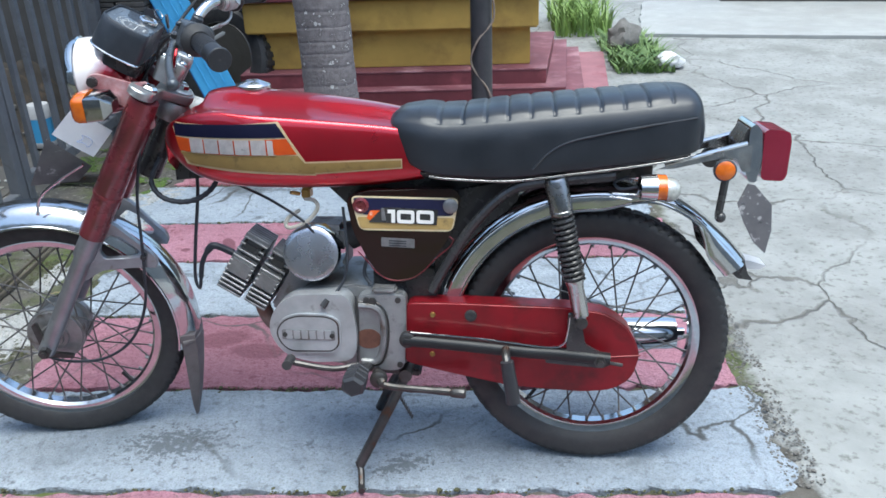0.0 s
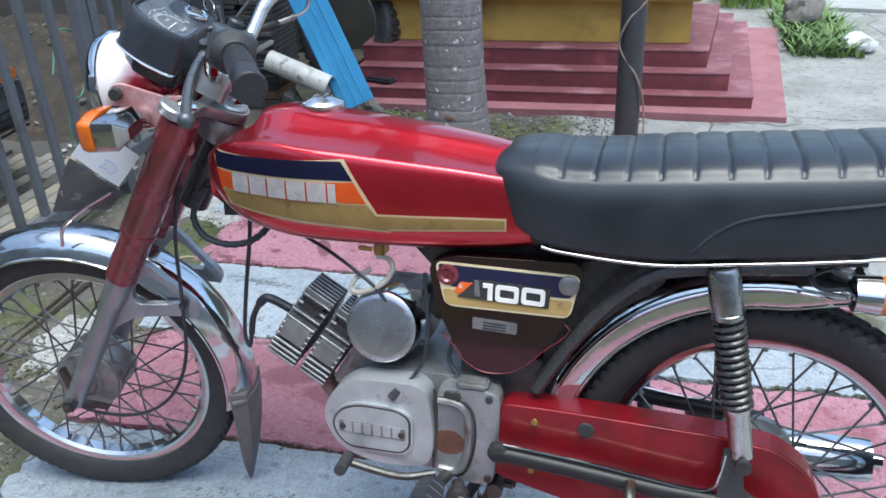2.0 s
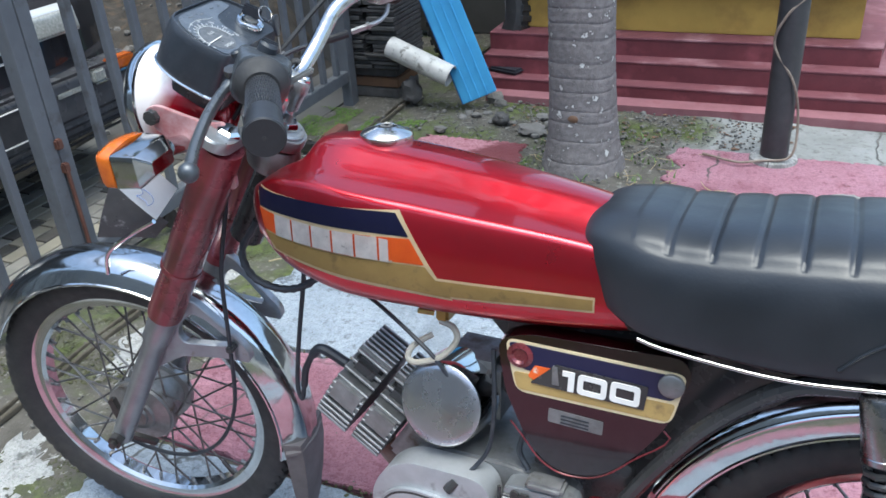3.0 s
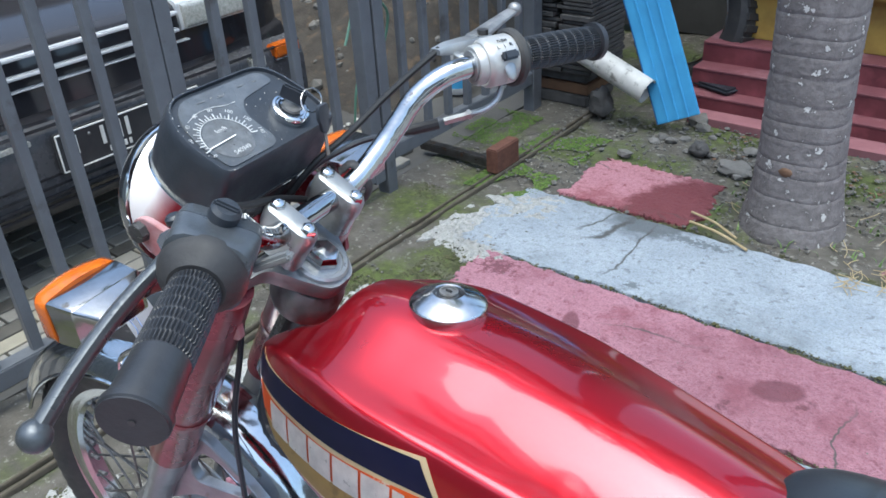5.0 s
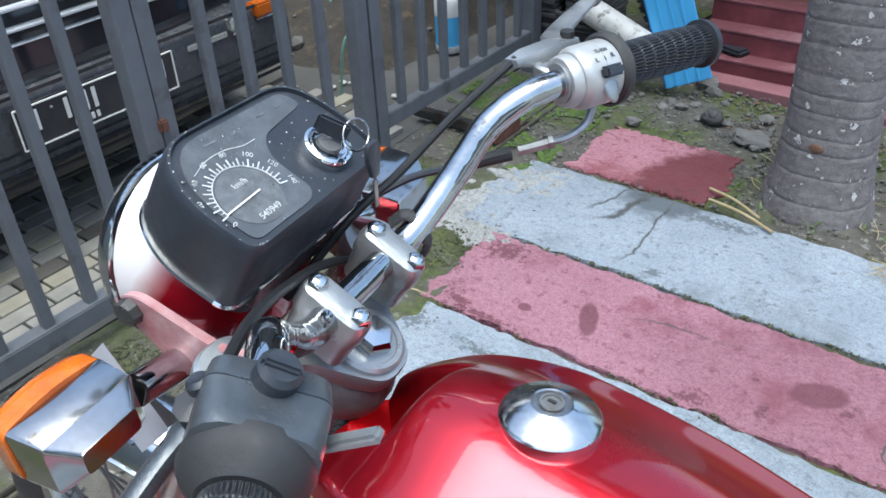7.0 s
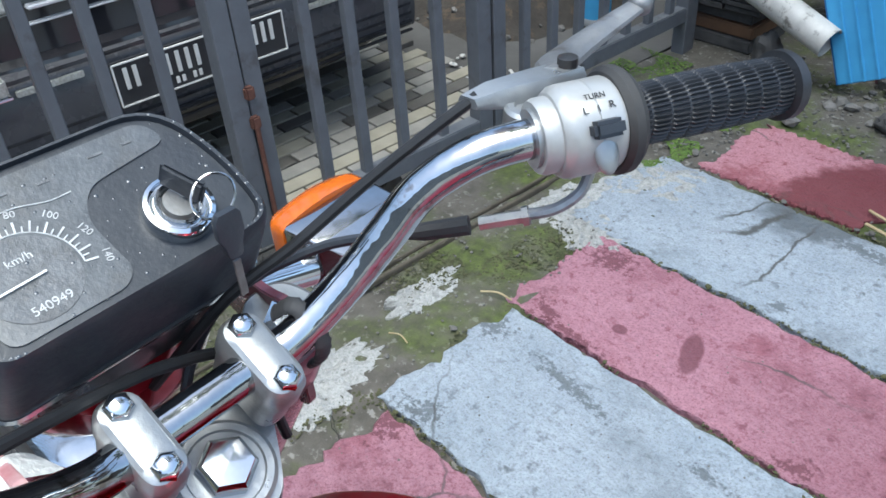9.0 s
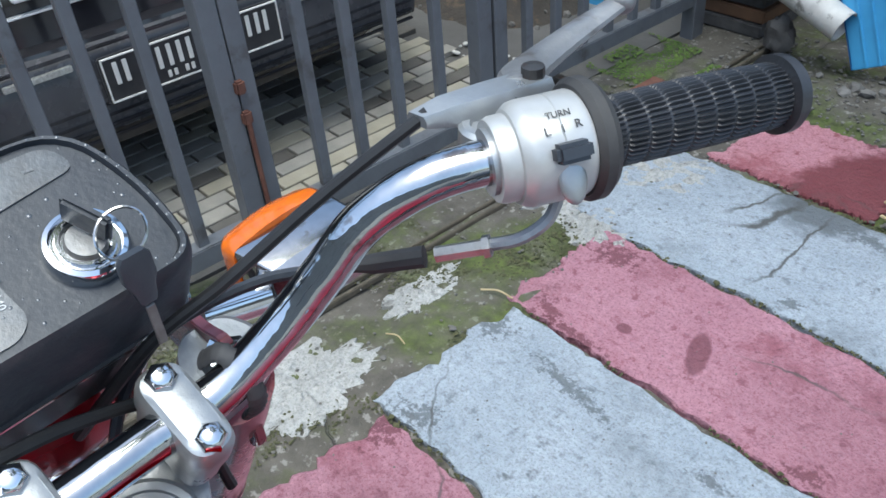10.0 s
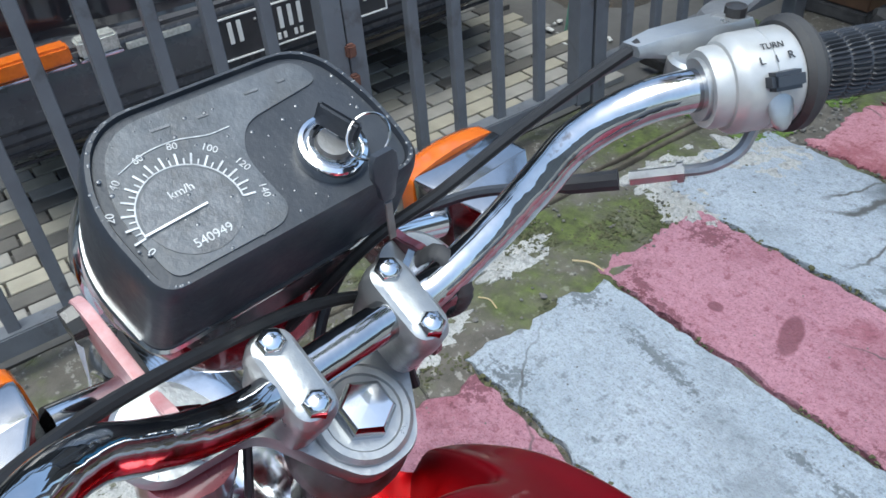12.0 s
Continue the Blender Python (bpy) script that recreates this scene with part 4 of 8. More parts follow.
for k in range(3):
    part("foot_tile", box((-1.475 + 0.006 * (k % 2), 4.31 + 0.008 * k, 0.022 + 0.047 * k), (0.25 - 0.01 * k, 0.24, 0.043), bevel=0.004), BROWNTILE if k == 1 else SLATE, pillar, "brown and grey foot tile", smooth=0)
tyre_prof = [(0.20, -0.04), (0.235, -0.052), (0.27, -0.05), (0.29, -0.03), (0.295, 0.0), (0.29, 0.03), (0.27, 0.05), (0.235, 0.052), (0.20, 0.04), (0.20, -0.04)]
old_tyre = thing("old_tyre", lathe(tyre_prof, (0, 0, 0.295), (0, 1, 0), 40), RUBBER, "worn black tyre leaning by the house base", "tyre", at=SET @ pose(-1.16, 4.62, 0.0, -14, 0, -18))
for k in (-1, 1):
    part("bead", lathe([(0.196, 0.036 * k), (0.203, 0.045 * k), (0.208, 0.042 * k), (0.203, 0.034 * k), (0.196, 0.036 * k)], (0, 0, 0.295), (0, 1, 0), 40), STEEL, old_tyre)
tread_block = part("tread_block", box((0.295, 0, 0), (0.010, 0.075, 0.028), bevel=0.002, seg=1), RUBBER, old_tyre, at=pose(0, 0, 0.295))
for k in range(1, 40):
    again(tread_block, pose(0, 0, 0.295, 0, 9 * k, 0), old_tyre)
thing("sandal", box((0, 0, 0.012), (0.09, 0.22, 0.022), bevel=0.009), PLASTIC, "dark rubber sandal lying on the red step", "sandal", at=SET @ pose(-0.93, 4.45, 0.082, 0, 0, 70))

# ---- gate rail on the ground and stop ----
thing("gate_track", box((-1.285, 2.75, 0.001), (0.011, 2.85, 0.016), bevel=0.002), MUDIRON, "muddy iron gate track in the mossy ground", "rail", smooth=0, at=SET)
thing("gate_track", box((-1.315, 2.75, -0.001), (0.009, 2.85, 0.014), bevel=0.002), MUDIRON, "muddy iron gate track in the mossy ground", "rail", smooth=0, at=SET)
stop = thing("gate_stop", box((-1.31, 3.53, 0.052), (0.046, 0.14, 0.088), bevel=0.004), RUST, "rusty square tube gate stop", "gate stop", smooth=0, at=SET @ pose(0, 0, 0))
part("arm", box((-1.48, 3.50, 0.03), (0.34, 0.035, 0.03), bevel=0.003), STEEL, stop, "grey steel arm", smooth=0)

# ---- sliding gate ----
gate = tagged(new("gate_leaf"), "grey painted steel gate leaf of flat bars", "gate", group="gate leaves")
gate.matrix_world = SET
gate_b = tagged(new("gate_leaf"), "grey painted steel gate leaf beside the latch", "gate", group="gate leaves")
gate_b.matrix_world = SET
GX = -1.55


def bar(y, w, owner, name="bar", z0=0.10, z1=1.75, d=0.022, x=GX):
    part(name, box((x, y, (z0 + z1) / 2), (d, w, z1 - z0), bevel=0.002, seg=1), GATE, owner, smooth=0)


for y in (0.62, 0.745, 0.87, 0.995, 1.12, 1.245, 1.37, 1.495, 1.62, 1.73, 1.84, 1.945, 2.055, 2.162, 2.275):
    bar(y, 0.026, gate)
bar(2.410, 0.046, gate, "stile", 0.05, 1.8, 0.045)
bar(2.457, 0.042, gate_b, "stile", 0.05, 1.8, 0.045)
for y in (2.613, 2.73, 2.855, 2.99):
    bar(y, 0.028, gate_b)
bar(3.135, 0.05, gate_b, "stile", 0.05, 1.8, 0.045)
for owner, y0, y1 in ((gate, 0.56, 2.385), (gate_b, 2.48, 3.11)):
    part("bottom_rail", box((GX, (y0 + y1) / 2, 0.085), (0.045, y1 - y0, 0.05), bevel=0.003), GATE, owner, smooth=0)
    part("top_rail", box((GX, (y0 + y1) / 2, 1.77), (0.045, y1 - y0, 0.05), bevel=0.003), GATE, owner, smooth=0)
for owner, y in ((gate, 1.2), (gate_b, 2.8)):
    part("roller", lathe([(0.0, -0.012), (0.032, -0.012), (0.028, 0.0), (0.032, 0.012), (0.0, 0.012)], (GX, y, 0.032), (1, 0, 0), 20), STEEL, owner)
for zz in (0.44, 0.37):
    part("latch", box((GX + 0.028, 2.437, zz), (0.018, 0.022, 0.03), bevel=0.004), RUST, gate_b, "rusty latch lug", smooth=0)
part("latch_rod", tube([(GX + 0.032, 2.437, 0.36), (GX + 0.032, 2.437, 0.13)], 0.006, 8), RUST, gate_b, "rusty bolt rod")
fence = tagged(new("fence_panel"), "fixed grey steel fence panel next to the gate", "fence")
fence.matrix_world = SET
bar(3.19, 0.045, fence, "post", -0.05, 1.85, 0.05)
for y in (3.31, 3.425, 3.54, 3.655, 3.77, 3.885, 4.0):
    bar(y, 0.028, fence, z0=0.14)
bar(4.10, 0.06, fence, "post", -0.05, 1.85, 0.05)
for zz in (0.13, 1.75):
    part("rail", box((GX, 3.645, zz), (0.04, 0.86, 0.05), bevel=0.003), GATE, fence, smooth=0)

# ---- paving behind the gate ----
yard = tagged(new("yard_paving"), "beige and dark brick paving behind the gate", "pavement", kind="structure")
yard.matrix_world = SET
BR = [mat("beige_paver", (0.31, 0.285, 0.225), (0.25, 0.23, 0.18), 0.8, 0, 12, bump=0.001), mat("grey_paver", (0.27, 0.255, 0.225), (0.21, 0.20, 0.18), 0.8, 0, 12, bump=0.001), mat("dark_paver", (0.105, 0.098, 0.086), (0.08, 0.074, 0.066), 0.8, 0, 12, bump=0.001)]
bed = thing("paving_bed", box((-3.2, 2.4, -0.02), (3.2, 5.2, 0.02)), CAVE, "grey cement joints under the paving", "pavement", kind="structure", smooth=0, at=SET)
brick_of = {}
rnd = random.Random(3)
for r in range(20):
    for c in range(15):
        x, y = -1.66 - 0.062 * r, 1.35 + 0.142 * c + (0.071 if r % 2 else 0) + 0.02 * (r % 3)
        if rnd.random() < 0.04 and r > 20:
            continue
        m = BR[2] if rnd.random() < 0.26 else BR[0] if rnd.random() < 0.55 else BR[1]
        if m.name not in brick_of:
            brick_of[m.name] = part("brick", box((0, 0, 0), (0.055, 0.135, 0.02), bevel=0.002, seg=1), m, yard, smooth=0, at=pose(x, y, -0.001))
        else:
            again(brick_of[m.name], pose(x, y, -0.001), yard)

# ---- black car behind the gate ----
car = tagged(new("parked_car"), "glossy black car parked nose to the gate", "car")
car.matrix_world = SET


def car_body():
    rows = []
    for y in np.linspace(1.66, 3.32, 25):
        u = (y - 2.49) / 0.83
        b = 0.16 * abs(u) ** 3.2
        prof = [(-1.97, 0.20), (-1.955, 0.26), (-1.955, 0.42), (-1.97, 0.47), (-2.00, 0.48), (-2.005, 0.54), (-2.01, 0.635), (-2.02, 0.652), (-2.06, 0.672), (-2.14, 0.70), (-2.3, 0.735), (-2.6, 0.79), (-3.0, 0.86), (-3.25, 0.92), (-3.55, 1.35), (-3.75, 1.50), (-4.6, 1.55), (-6.0, 1.45), (-6.1, 0.8), (-6.05, 0.25), (-4, 0.2)]
        rows.append([(x - b, y, z) for x, z in prof])
    return loft(rows)


part("body", car_body(), CARBLACK, car)
part("bumper", prism(rounded([(-2.02, 0.24), (-1.935, 0.25), (-1.925, 0.30), (-1.925, 0.40), (-1.94, 0.455), (-2.02, 0.47)], 0.015), 1.70, 3.225), CARPLASTIC, car, "black plastic bumper")
part("chrome_strip", box((-1.998, 2.49, 0.552), (0.02, 0.68, 0.004), bevel=0.001), CARTRIM, car, "thin chrome strip")
part("chrome_strip", box((-1.998, 2.49, 0.588), (0.025, 0.62, 0.010), bevel=0.003), CARTRIM, car, "chrome grille bar")
part("chrome_strip", box((-2.003, 2.49, 0.636), (0.025, 0.64, 0.010), bevel=0.003), CARTRIM, car, "chrome grille bar")
for y0, y1, sgn in ((1.82, 2.15, -1), (2.83, 3.06, 1)):
    part("lamp_bezel", prism(rounded([(-2.06, 0.575), (-2.002, 0.578), (-2.012, 0.662), (-2.06, 0.672)], 0.008), y0 - 0.012, y1 + 0.012), CARTRIM, car, "bright headlamp bezel")
    part("headlamp", prism(rounded([(-2.05, 0.583), (-1.985, 0.586), (-1.998, 0.654), (-2.05, 0.662)], 0.012), y0, y1), LAMPGLASS, car, "clear ribbed headlamp")
for y0, y1, x, z, m, name, lab in ((1.735, 1.960, -1.932, 0.462, AMBER, "turn_lamp", "orange turn lamp"), (1.975, 2.066, -1.930, 0.462, LAMPGLASS, "side_lamp", "clear ribbed side lamp"),
                                   (2.990, 3.050, -1.935, 0.434, LAMPGLASS, "side_lamp", "clear ribbed side lamp"), (3.095, 3.205, -1.940, 0.447, AMBER, "turn_lamp", "orange turn lamp")):
    part(name, box((x, (y0 + y1) / 2, z), (0.05, y1 - y0, 0.040), bevel=0.006), m, car, lab)
    part("lamp_edge", box((x + 0.004, (y0 + y1) / 2, z - 0.024), (0.05, y1 - y0 + 0.006, 0.006), bevel=0.002), CHROME, car)
part("reflector_strip", box((-1.922, 2.902, 0.414), (0.008, 0.145, 0.016), bevel=0.002), LAMPGLASS, car, "clear reflector strip")
for zz in (0.245, 0.272, 0.298, 0.326, 0.462):
    part("bumper_rib", box((-1.927, 2.46, zz), (0.014, 1.50, 0.007), bevel=0.003), CARBLACK, car, "glossy bumper rib")
part("reflector_strip", box((-1.922, 2.157, 0.436), (0.008, 0.155, 0.016), bevel=0.002), LAMPGLASS, car, "clear reflector strip")
plate = part("number_plate", box((-1.905, 2.523, 0.387), (0.012, 0.478, 0.114), bevel=0.004), POLE, car, "black number plate with white marks")
rim_bm = bmesh.new()
for zz in (0.335, 0.439):
    box((-1.897, 2.523, zz), (0.004, 0.466, 0.0035), bm=rim_bm)
for yy in (2.290, 2.756):
    box((-1.897, yy, 0.387), (0.004, 0.0035, 0.104), bm=rim_bm)
part("plate_border", rim_bm, WHITE, plate, smooth=0)
for yy in (2.318, 2.342, 2.425, 2.452, 2.478, 2.504, 2.668, 2.694, 2.718):
    part("plate_mark", box((-1.897, yy, 0.400), (0.004, 0.011, 0.054), bevel=0.001), WHITE, plate, smooth=0)
for yy in (2.44, 2.456, 2.486, 2.502):
    part("plate_mark", box((-1.897, yy, 0.355), (0.004, 0.009, 0.017), bevel=0.001), WHITE, plate, smooth=0)
part("plate_screw", ball((-1.896, 2.385, 0.417), 0.005), DULLALU, plate)
part("hood_emblem", tube(spline([(-2.03, 2.525, 0.655), (-2.034, 2.52, 0.672), (-2.04, 2.535, 0.688), (-2.034, 2.55, 0.672), (-2.03, 2.545, 0.655)], 6), 0.0022, 8), CARTRIM, car, "small bright hood emblem")
for yy in (1.83, 3.05):
    part("tyre", lathe([(0.2, -0.09), (0.29, -0.09), (0.30, -0.06), (0.30, 0.06), (0.29, 0.09), (0.2, 0.09)], (-2.75, yy, 0.29), (0, 1, 0), 32), RUBBER, car)

# walls behind the car; the roof is unseen, added to darken car and reflections
thing("wall_carport", box((-6.6, 2.2, 1.5), (0.2, 7.0, 3.0)), CAVE, "plain dark unseen wall closing the yard behind the car", "wall", kind="structure", smooth=0, at=SET)
thing("wall_yard_side", box((-4.1, 4.72, 1.4), (5.0, 0.15, 2.8)), CAVE, "plain dark side wall behind the fence", "wall", kind="structure", smooth=0, at=SET)
thing("unseen_shade_roof", box((-5.6, 1.9, 2.9), (2.2, 6.6, 0.08)), CAVE, "unseen dark roof added to shade the car and its reflections", "roof", kind="structure", smooth=0, at=SET)
thing("wall_behind_tyre", box((-1.75, 5.45, 1.4), (1.5, 0.15, 2.8)), CAVE, "plain dark wall behind the tyre", "wall", kind="structure", smooth=0, at=SET)
thing("garden_hose", tube(spline([(-2.0, 3.5, 0.35), (-2.02, 3.62, 0.5), (-2.0, 3.75, 0.42), (-2.03, 3.7, 0.22), (-2.0, 3.55, 0.2), (-2.0, 3.5, 0.0)], 8), 0.005, 8), mat("green_hose", (0.09, 0.20, 0.15), rough=0.5), "coiled green garden hose behind the fence", "hose", at=SET)
SOIL = mat("dark_soil", (0.050, 0.043, 0.036), (0.028, 0.024, 0.020), 0.95, 0.0, 14, bump=0.006, bscale=40, c3=(0.085, 0.06, 0.04), s3=18, lo3=0.55, hi3=0.66)


def ease(v):
    v = min(1.0, max(0.0, v))
    return v * v * (3 - 2 * v)


def heap_height(x, y):
    rise = ease((y - 3.52) / 1.0) * ease((-1.90 - x) / 0.35)
    return -0.03 + 0.36 * rise + (0.05 * rise + 0.006) * noise.fractal(Vector((x * 5, y * 5, 2.0)), 0.8, 2.0, 4)


heap_bm = bmesh.new()
hx, hy = np.linspace(-4.2, -1.88, 70), np.linspace(3.5, 4.66, 40)
hv = [[heap_bm.verts.new((x, y, heap_height(x, y))) for y in hy] for x in hx]
for i in range(69):
    for j in range(39):
        heap_bm.faces.new((hv[i][j], hv[i + 1][j], hv[i + 1][j + 1], hv[i][j + 1]))
thing("soil_bank", heap_bm, SOIL, "dark soil bank with rubble behind the fence", "soil", kind="structure", smooth=60, at=SET)
rubble_bm = bmesh.new()
rnd = random.Random(77)
for k in range(70):
    x, y = rnd.uniform(-3.1, -1.98), rnd.uniform(3.6, 4.55)
    s = rnd.uniform(0.008, 0.022) * (1.9 if k % 17 == 0 else 1)
    own = bmesh.new()
    bmesh.ops.create_icosphere(own, subdivisions=1, radius=s)
    for v in own.verts:
        v.co *= rnd.uniform(0.7, 1.15)
    own.transform(Matrix.Translation((x, y, heap_height(x, y) + 0.2 * s)) @ Euler((rnd.uniform(0, 6), rnd.uniform(0, 6), 0)).to_matrix().to_4x4())
    join(rubble_bm, own)
thing("rubble", rubble_bm, ROCK, "grey rubble lying on the soil bank", "rubble", kind="stuff", smooth=0, at=SET)
scatter("gravel", PVC, "pale crumbs at the edge of the paving", 26, (-2.15, -1.82, 3.40, 3.62), 0.015, 15, z=0.0)
drum_can = thing("plastic_drum", lathe([(0.0, 0.03), (0.056, 0.03), (0.056, 0.150), (0.0, 0.150)], (-1.93, 4.09, 0.0), (0, 0, 1), 28), BLUE, "small blue and white plastic drum behind the fence", "drum", at=SET)
part("white_top", lathe([(0.0, 0.150), (0.057, 0.150), (0.057, 0.205), (0.05, 0.218), (0.0, 0.218)], (-1.93, 4.09, 0.0), (0, 0, 1), 28), BAG, drum_can, "white upper part")
part("white_base", lathe([(0.0, 0.0), (0.052, 0.0), (0.057, 0.008), (0.057, 0.03), (0.0, 0.03)], (-1.93, 4.09, 0.0), (0, 0, 1), 28), BAG, drum_can, "white base")

# ---- motorcycle: x to its rear, y to its right, z up, from the ground under the rear axle ----
bike = tagged(new("motorcycle"), "vintage red motorcycle with chrome fenders on its stand", "motorcycle")
bike.matrix_world = Matrix.Translation((0.198, 1.746, 0)) @ pose(0, 0, 0, 0, 0, 8.27) @ pose(0, 0, 0, -6.52)
HEAD, AXIS = Vector((-0.862, 0, 0.825)), Vector((math.sin(radians(29.5)), 0, math.cos(radians(29.5))))
STEER = Matrix.Translation(HEAD) @ Matrix.Rotation(radians(12), 4, AXIS) @ Matrix.Translation(-HEAD)

FORK = Matrix.Translation(HEAD) @ Matrix.Rotation(radians(2.0), 4, "X") @ Matrix.Translation(-HEAD) @ STEER


def front(name, bm, material, label="", parent=None, smooth=35):
    """A part that turns with the handlebar and hangs from the steering head."""
    bm.transform(FORK)
    return part(name, bm, material, parent or bike, label, smooth)


UP = Matrix.Translation((-0.003, -0.013, 0.006))


def upper(name, bm, material, label="", parent=None, smooth=35):
    """A part of the yoke, the bars or the dials."""
    bm.transform(STEER @ UP)
    return part(name, bm, material, parent or bike, label, smooth)


# wheels
def wheel(name, at, r_tyre, w, hub_r, brake_side):
    rim_prof = [(0.2090, -0.011), (0.2090, 0.011), (0.2145, 0.017), (0.2245, 0.0185), (0.2315, 0.0225), (0.2315, 0.0195), (0.2265, 0.0155), (0.2165, 0.013), (0.2140, 0.0), (0.2165, -0.013), (0.2265, -0.0155), (0.2315, -0.0195), (0.2315, -0.0225), (0.2245, -0.0185), (0.2145, -0.017), (0.2090, -0.011)]
    hub = part(name, lathe(rim_prof, seg=96), RIMCHROME, bike, "laced wheel with bright chrome rim", at=at)
    # tyre with shoulder blocks
    seg = 324
    base = [(0.229, 0.30), (0.235, 0.40), (0.253, 0.49), (r_tyre - 0.020, 0.50), (r_tyre - 0.012, 0.485), (r_tyre - 0.007, 0.43), (r_tyre - 0.011, 0.415), (r_tyre - 0.010, 0.395), (r_tyre - 0.0045, 0.375), (r_tyre - 0.001, 0.28), (r_tyre - 0.005, 0.265), (r_tyre - 0.005, 0.235), (r_tyre, 0.215), (r_tyre, 0.10)]
    prof = [(r, f * w, i) for i, (r, f) in enumerate(base)] + [(r_tyre - 0.003, 0.0, 20)] + [(r, -f * w, i) for i, (r, f) in reversed(list(enumerate(base)))]
    rings = []
    for r, y, i in prof:
        ring = []
        for s in range(seg):
            a = 2 * math.pi * s / seg
            drop = 0.0055 if i in (4, 5) and s % 4 == 0 else 0.0060 if i in (8, 9) and s % 4 == 2 else 0.0050 if i in (12, 13) and s % 6 == 1 else 0.0
            ring.append(((r - drop) * math.cos(a), y, (r - drop) * math.sin(a)))
        rings.append(ring)
    part("tyre", loft(rings, caps=False), RUBBER, hub, "worn black tyre with blocked tread", 60)
    part("hub", lathe([(0.0, -0.05), (0.03, -0.05), (0.034, -0.042), (hub_r, -0.036), (hub_r, -0.022), (hub_r * 0.86, -0.02), (hub_r * 0.86, 0.02), (hub_r, 0.022), (hub_r, 0.036), (0.034, 0.042), (0.0, 0.05)], seg=40), DULLALU, hub, "dull cast hub drum")
    kinds = []
    for side in (-1, 1):
        for lead in (-1, 1):
            a = Vector((hub_r * 0.96 * math.cos(lead * 0.9), side * 0.030, hub_r * 0.96 * math.sin(lead * 0.9)))
            b = Vector((0.2115, side * 0.004, 0.0))
            kinds.append(tube([a, b], 0.0020, 5))
    first = []
    for k, bm in enumerate(kinds):
        first.append(part("spoke", bm, SPOKE, hub, at=Matrix.Rotation(radians(k * 10), 4, "Y")))
    for i in range(1, 9):
        for k, f in enumerate(first):
            again(f, Matrix.Rotation(radians(k * 10 + i * 40), 4, "Y"), hub)
    nip = part("spoke_nipple", tube([(0.200, 0, 0), (0.211, 0, 0)], 0.0034, 6), DULLALU, hub)
    for i in range(1, 36):
        again(nip, Matrix.Rotation(radians(i * 10), 4, "Y"), hub)
    part("valve", tube([(0.209, 0, 0), (0.180, 0.004, 0)], 0.004, 8), RUBBER, hub, "black rubber valve", at=Matrix.Rotation(radians(52 if brake_side < 0 else 130), 4, "Y"))
    return hub


rear_wheel = wheel("rear_wheel", pose(-0.010, 0, 0.289), 0.290, 0.078, 0.068, 1)
front_wheel = wheel("front_wheel", FORK @ pose(-1.228, 0, 0.284), 0.285, 0.068, 0.064, -1)


def skirt_share(a):
    """The side skirt runs out towards the tail."""
    v = max(0.0, min(1.0, (math.degrees(a) - 66) / 24))
    w = max(0.0, min(1.0, (54 - math.degrees(a)) / 14))
    return 0.34 + 0.76 * v * v * (3 - 2 * v) + 0.70 * w * w * (3 - 2 * w)


def fender(centre, r, half, a0, a1, drop, n=48, lip=0.006, flare=0.0, thick=0.0016, skirt=()):
    """A domed mudguard round an axle, from angle a0 to a1 (degrees, 0 to the rear, 90 up)."""
    rings = []
    k = 12
    for i, a in enumerate(np.linspace(radians(a0), radians(a1), n)):
        f = flare * max(0.0, 1 - i / 7.0) ** 2
        outer, inner = [], []
        section = [(-1 + 2 * j / k, drop * abs(-1 + 2 * j / k) ** 3.4) for j in range(k + 1)]
        if skirt:
            m = skirt_share(a)
            side_ = [(u, dr * m) for u, dr in skirt]
            section = [(-u, dr) for u, dr in side_] + [(0.0, 0.0)] + side_[::-1]
        for u, dr in section:
            y = half * u
            rr = r + f - dr
            outer.append((centre[0] + rr * math.cos(a), y, centre[1] + rr * math.sin(a)))
            inner.append((centre[0] + (rr - thick) * math.cos(a), y * 0.97, centre[1] + (rr - thick) * math.sin(a)))
        rings.append(outer + inner[::-1])
    return loft(rings)


rf = part("rear_fender", fender((-0.010, 0.289), 0.352, 0.058, 31, 161, 0.036, flare=0.008, skirt=[(0.985, 0.052), (1.0, 0.048), (1.0, 0.030), (0.995, 0.026), (0.96, 0.0205), (0.88, 0.0135), (0.70, 0.006), (0.35, 0.001)]), WAVYCHROME, bike, "chrome rear fender with haze and scratches")
part("fender_lip", tube([(-0.010 + (0.352 - 0.0495 * skirt_share(a)) * math.cos(a), -0.0585, 0.289 + (0.352 - 0.0495 * skirt_share(a)) * math.sin(a)) for a in np.linspace(radians(38), radians(160), 50)], 0.0024, 7), CHROME, rf)
part("fender_bead", tube([(-0.010 + 0.3255 * math.cos(a), -0.0578, 0.289 + 0.3255 * math.sin(a)) for a in np.linspace(radians(78), radians(160), 40)], 0.0024, 7), CHROME, rf)
part("inner_panel", prism(rounded([(-0.36, 0.36), (-0.31, 0.62), (-0.17, 0.645), (-0.165, 0.605), (-0.235, 0.535), (-0.28, 0.45), (-0.305, 0.37)], 0.01), -0.045, 0.045), BLACK, bike, "black inner panel in front of the rear wheel")
part("fender_flap", prism(rounded([(0.255, 0.462), (0.290, 0.478), (0.300, 0.447), (0.312, 0.434), (0.280, 0.438)], 0.004), -0.045, 0.045), BLACK, rf, "black rubber fender tip")
part("plastic_tag", prism(rounded([(0.268, 0.474), (0.303, 0.471), (0.340, 0.460), (0.325, 0.451), (0.273, 0.456)], 0.004), -0.028, 0.02), BAG, rf, "white torn plastic tag")
ff_bm = fender((-1.228, 0.284), 0.316, 0.050, -12, 150, 0.038)
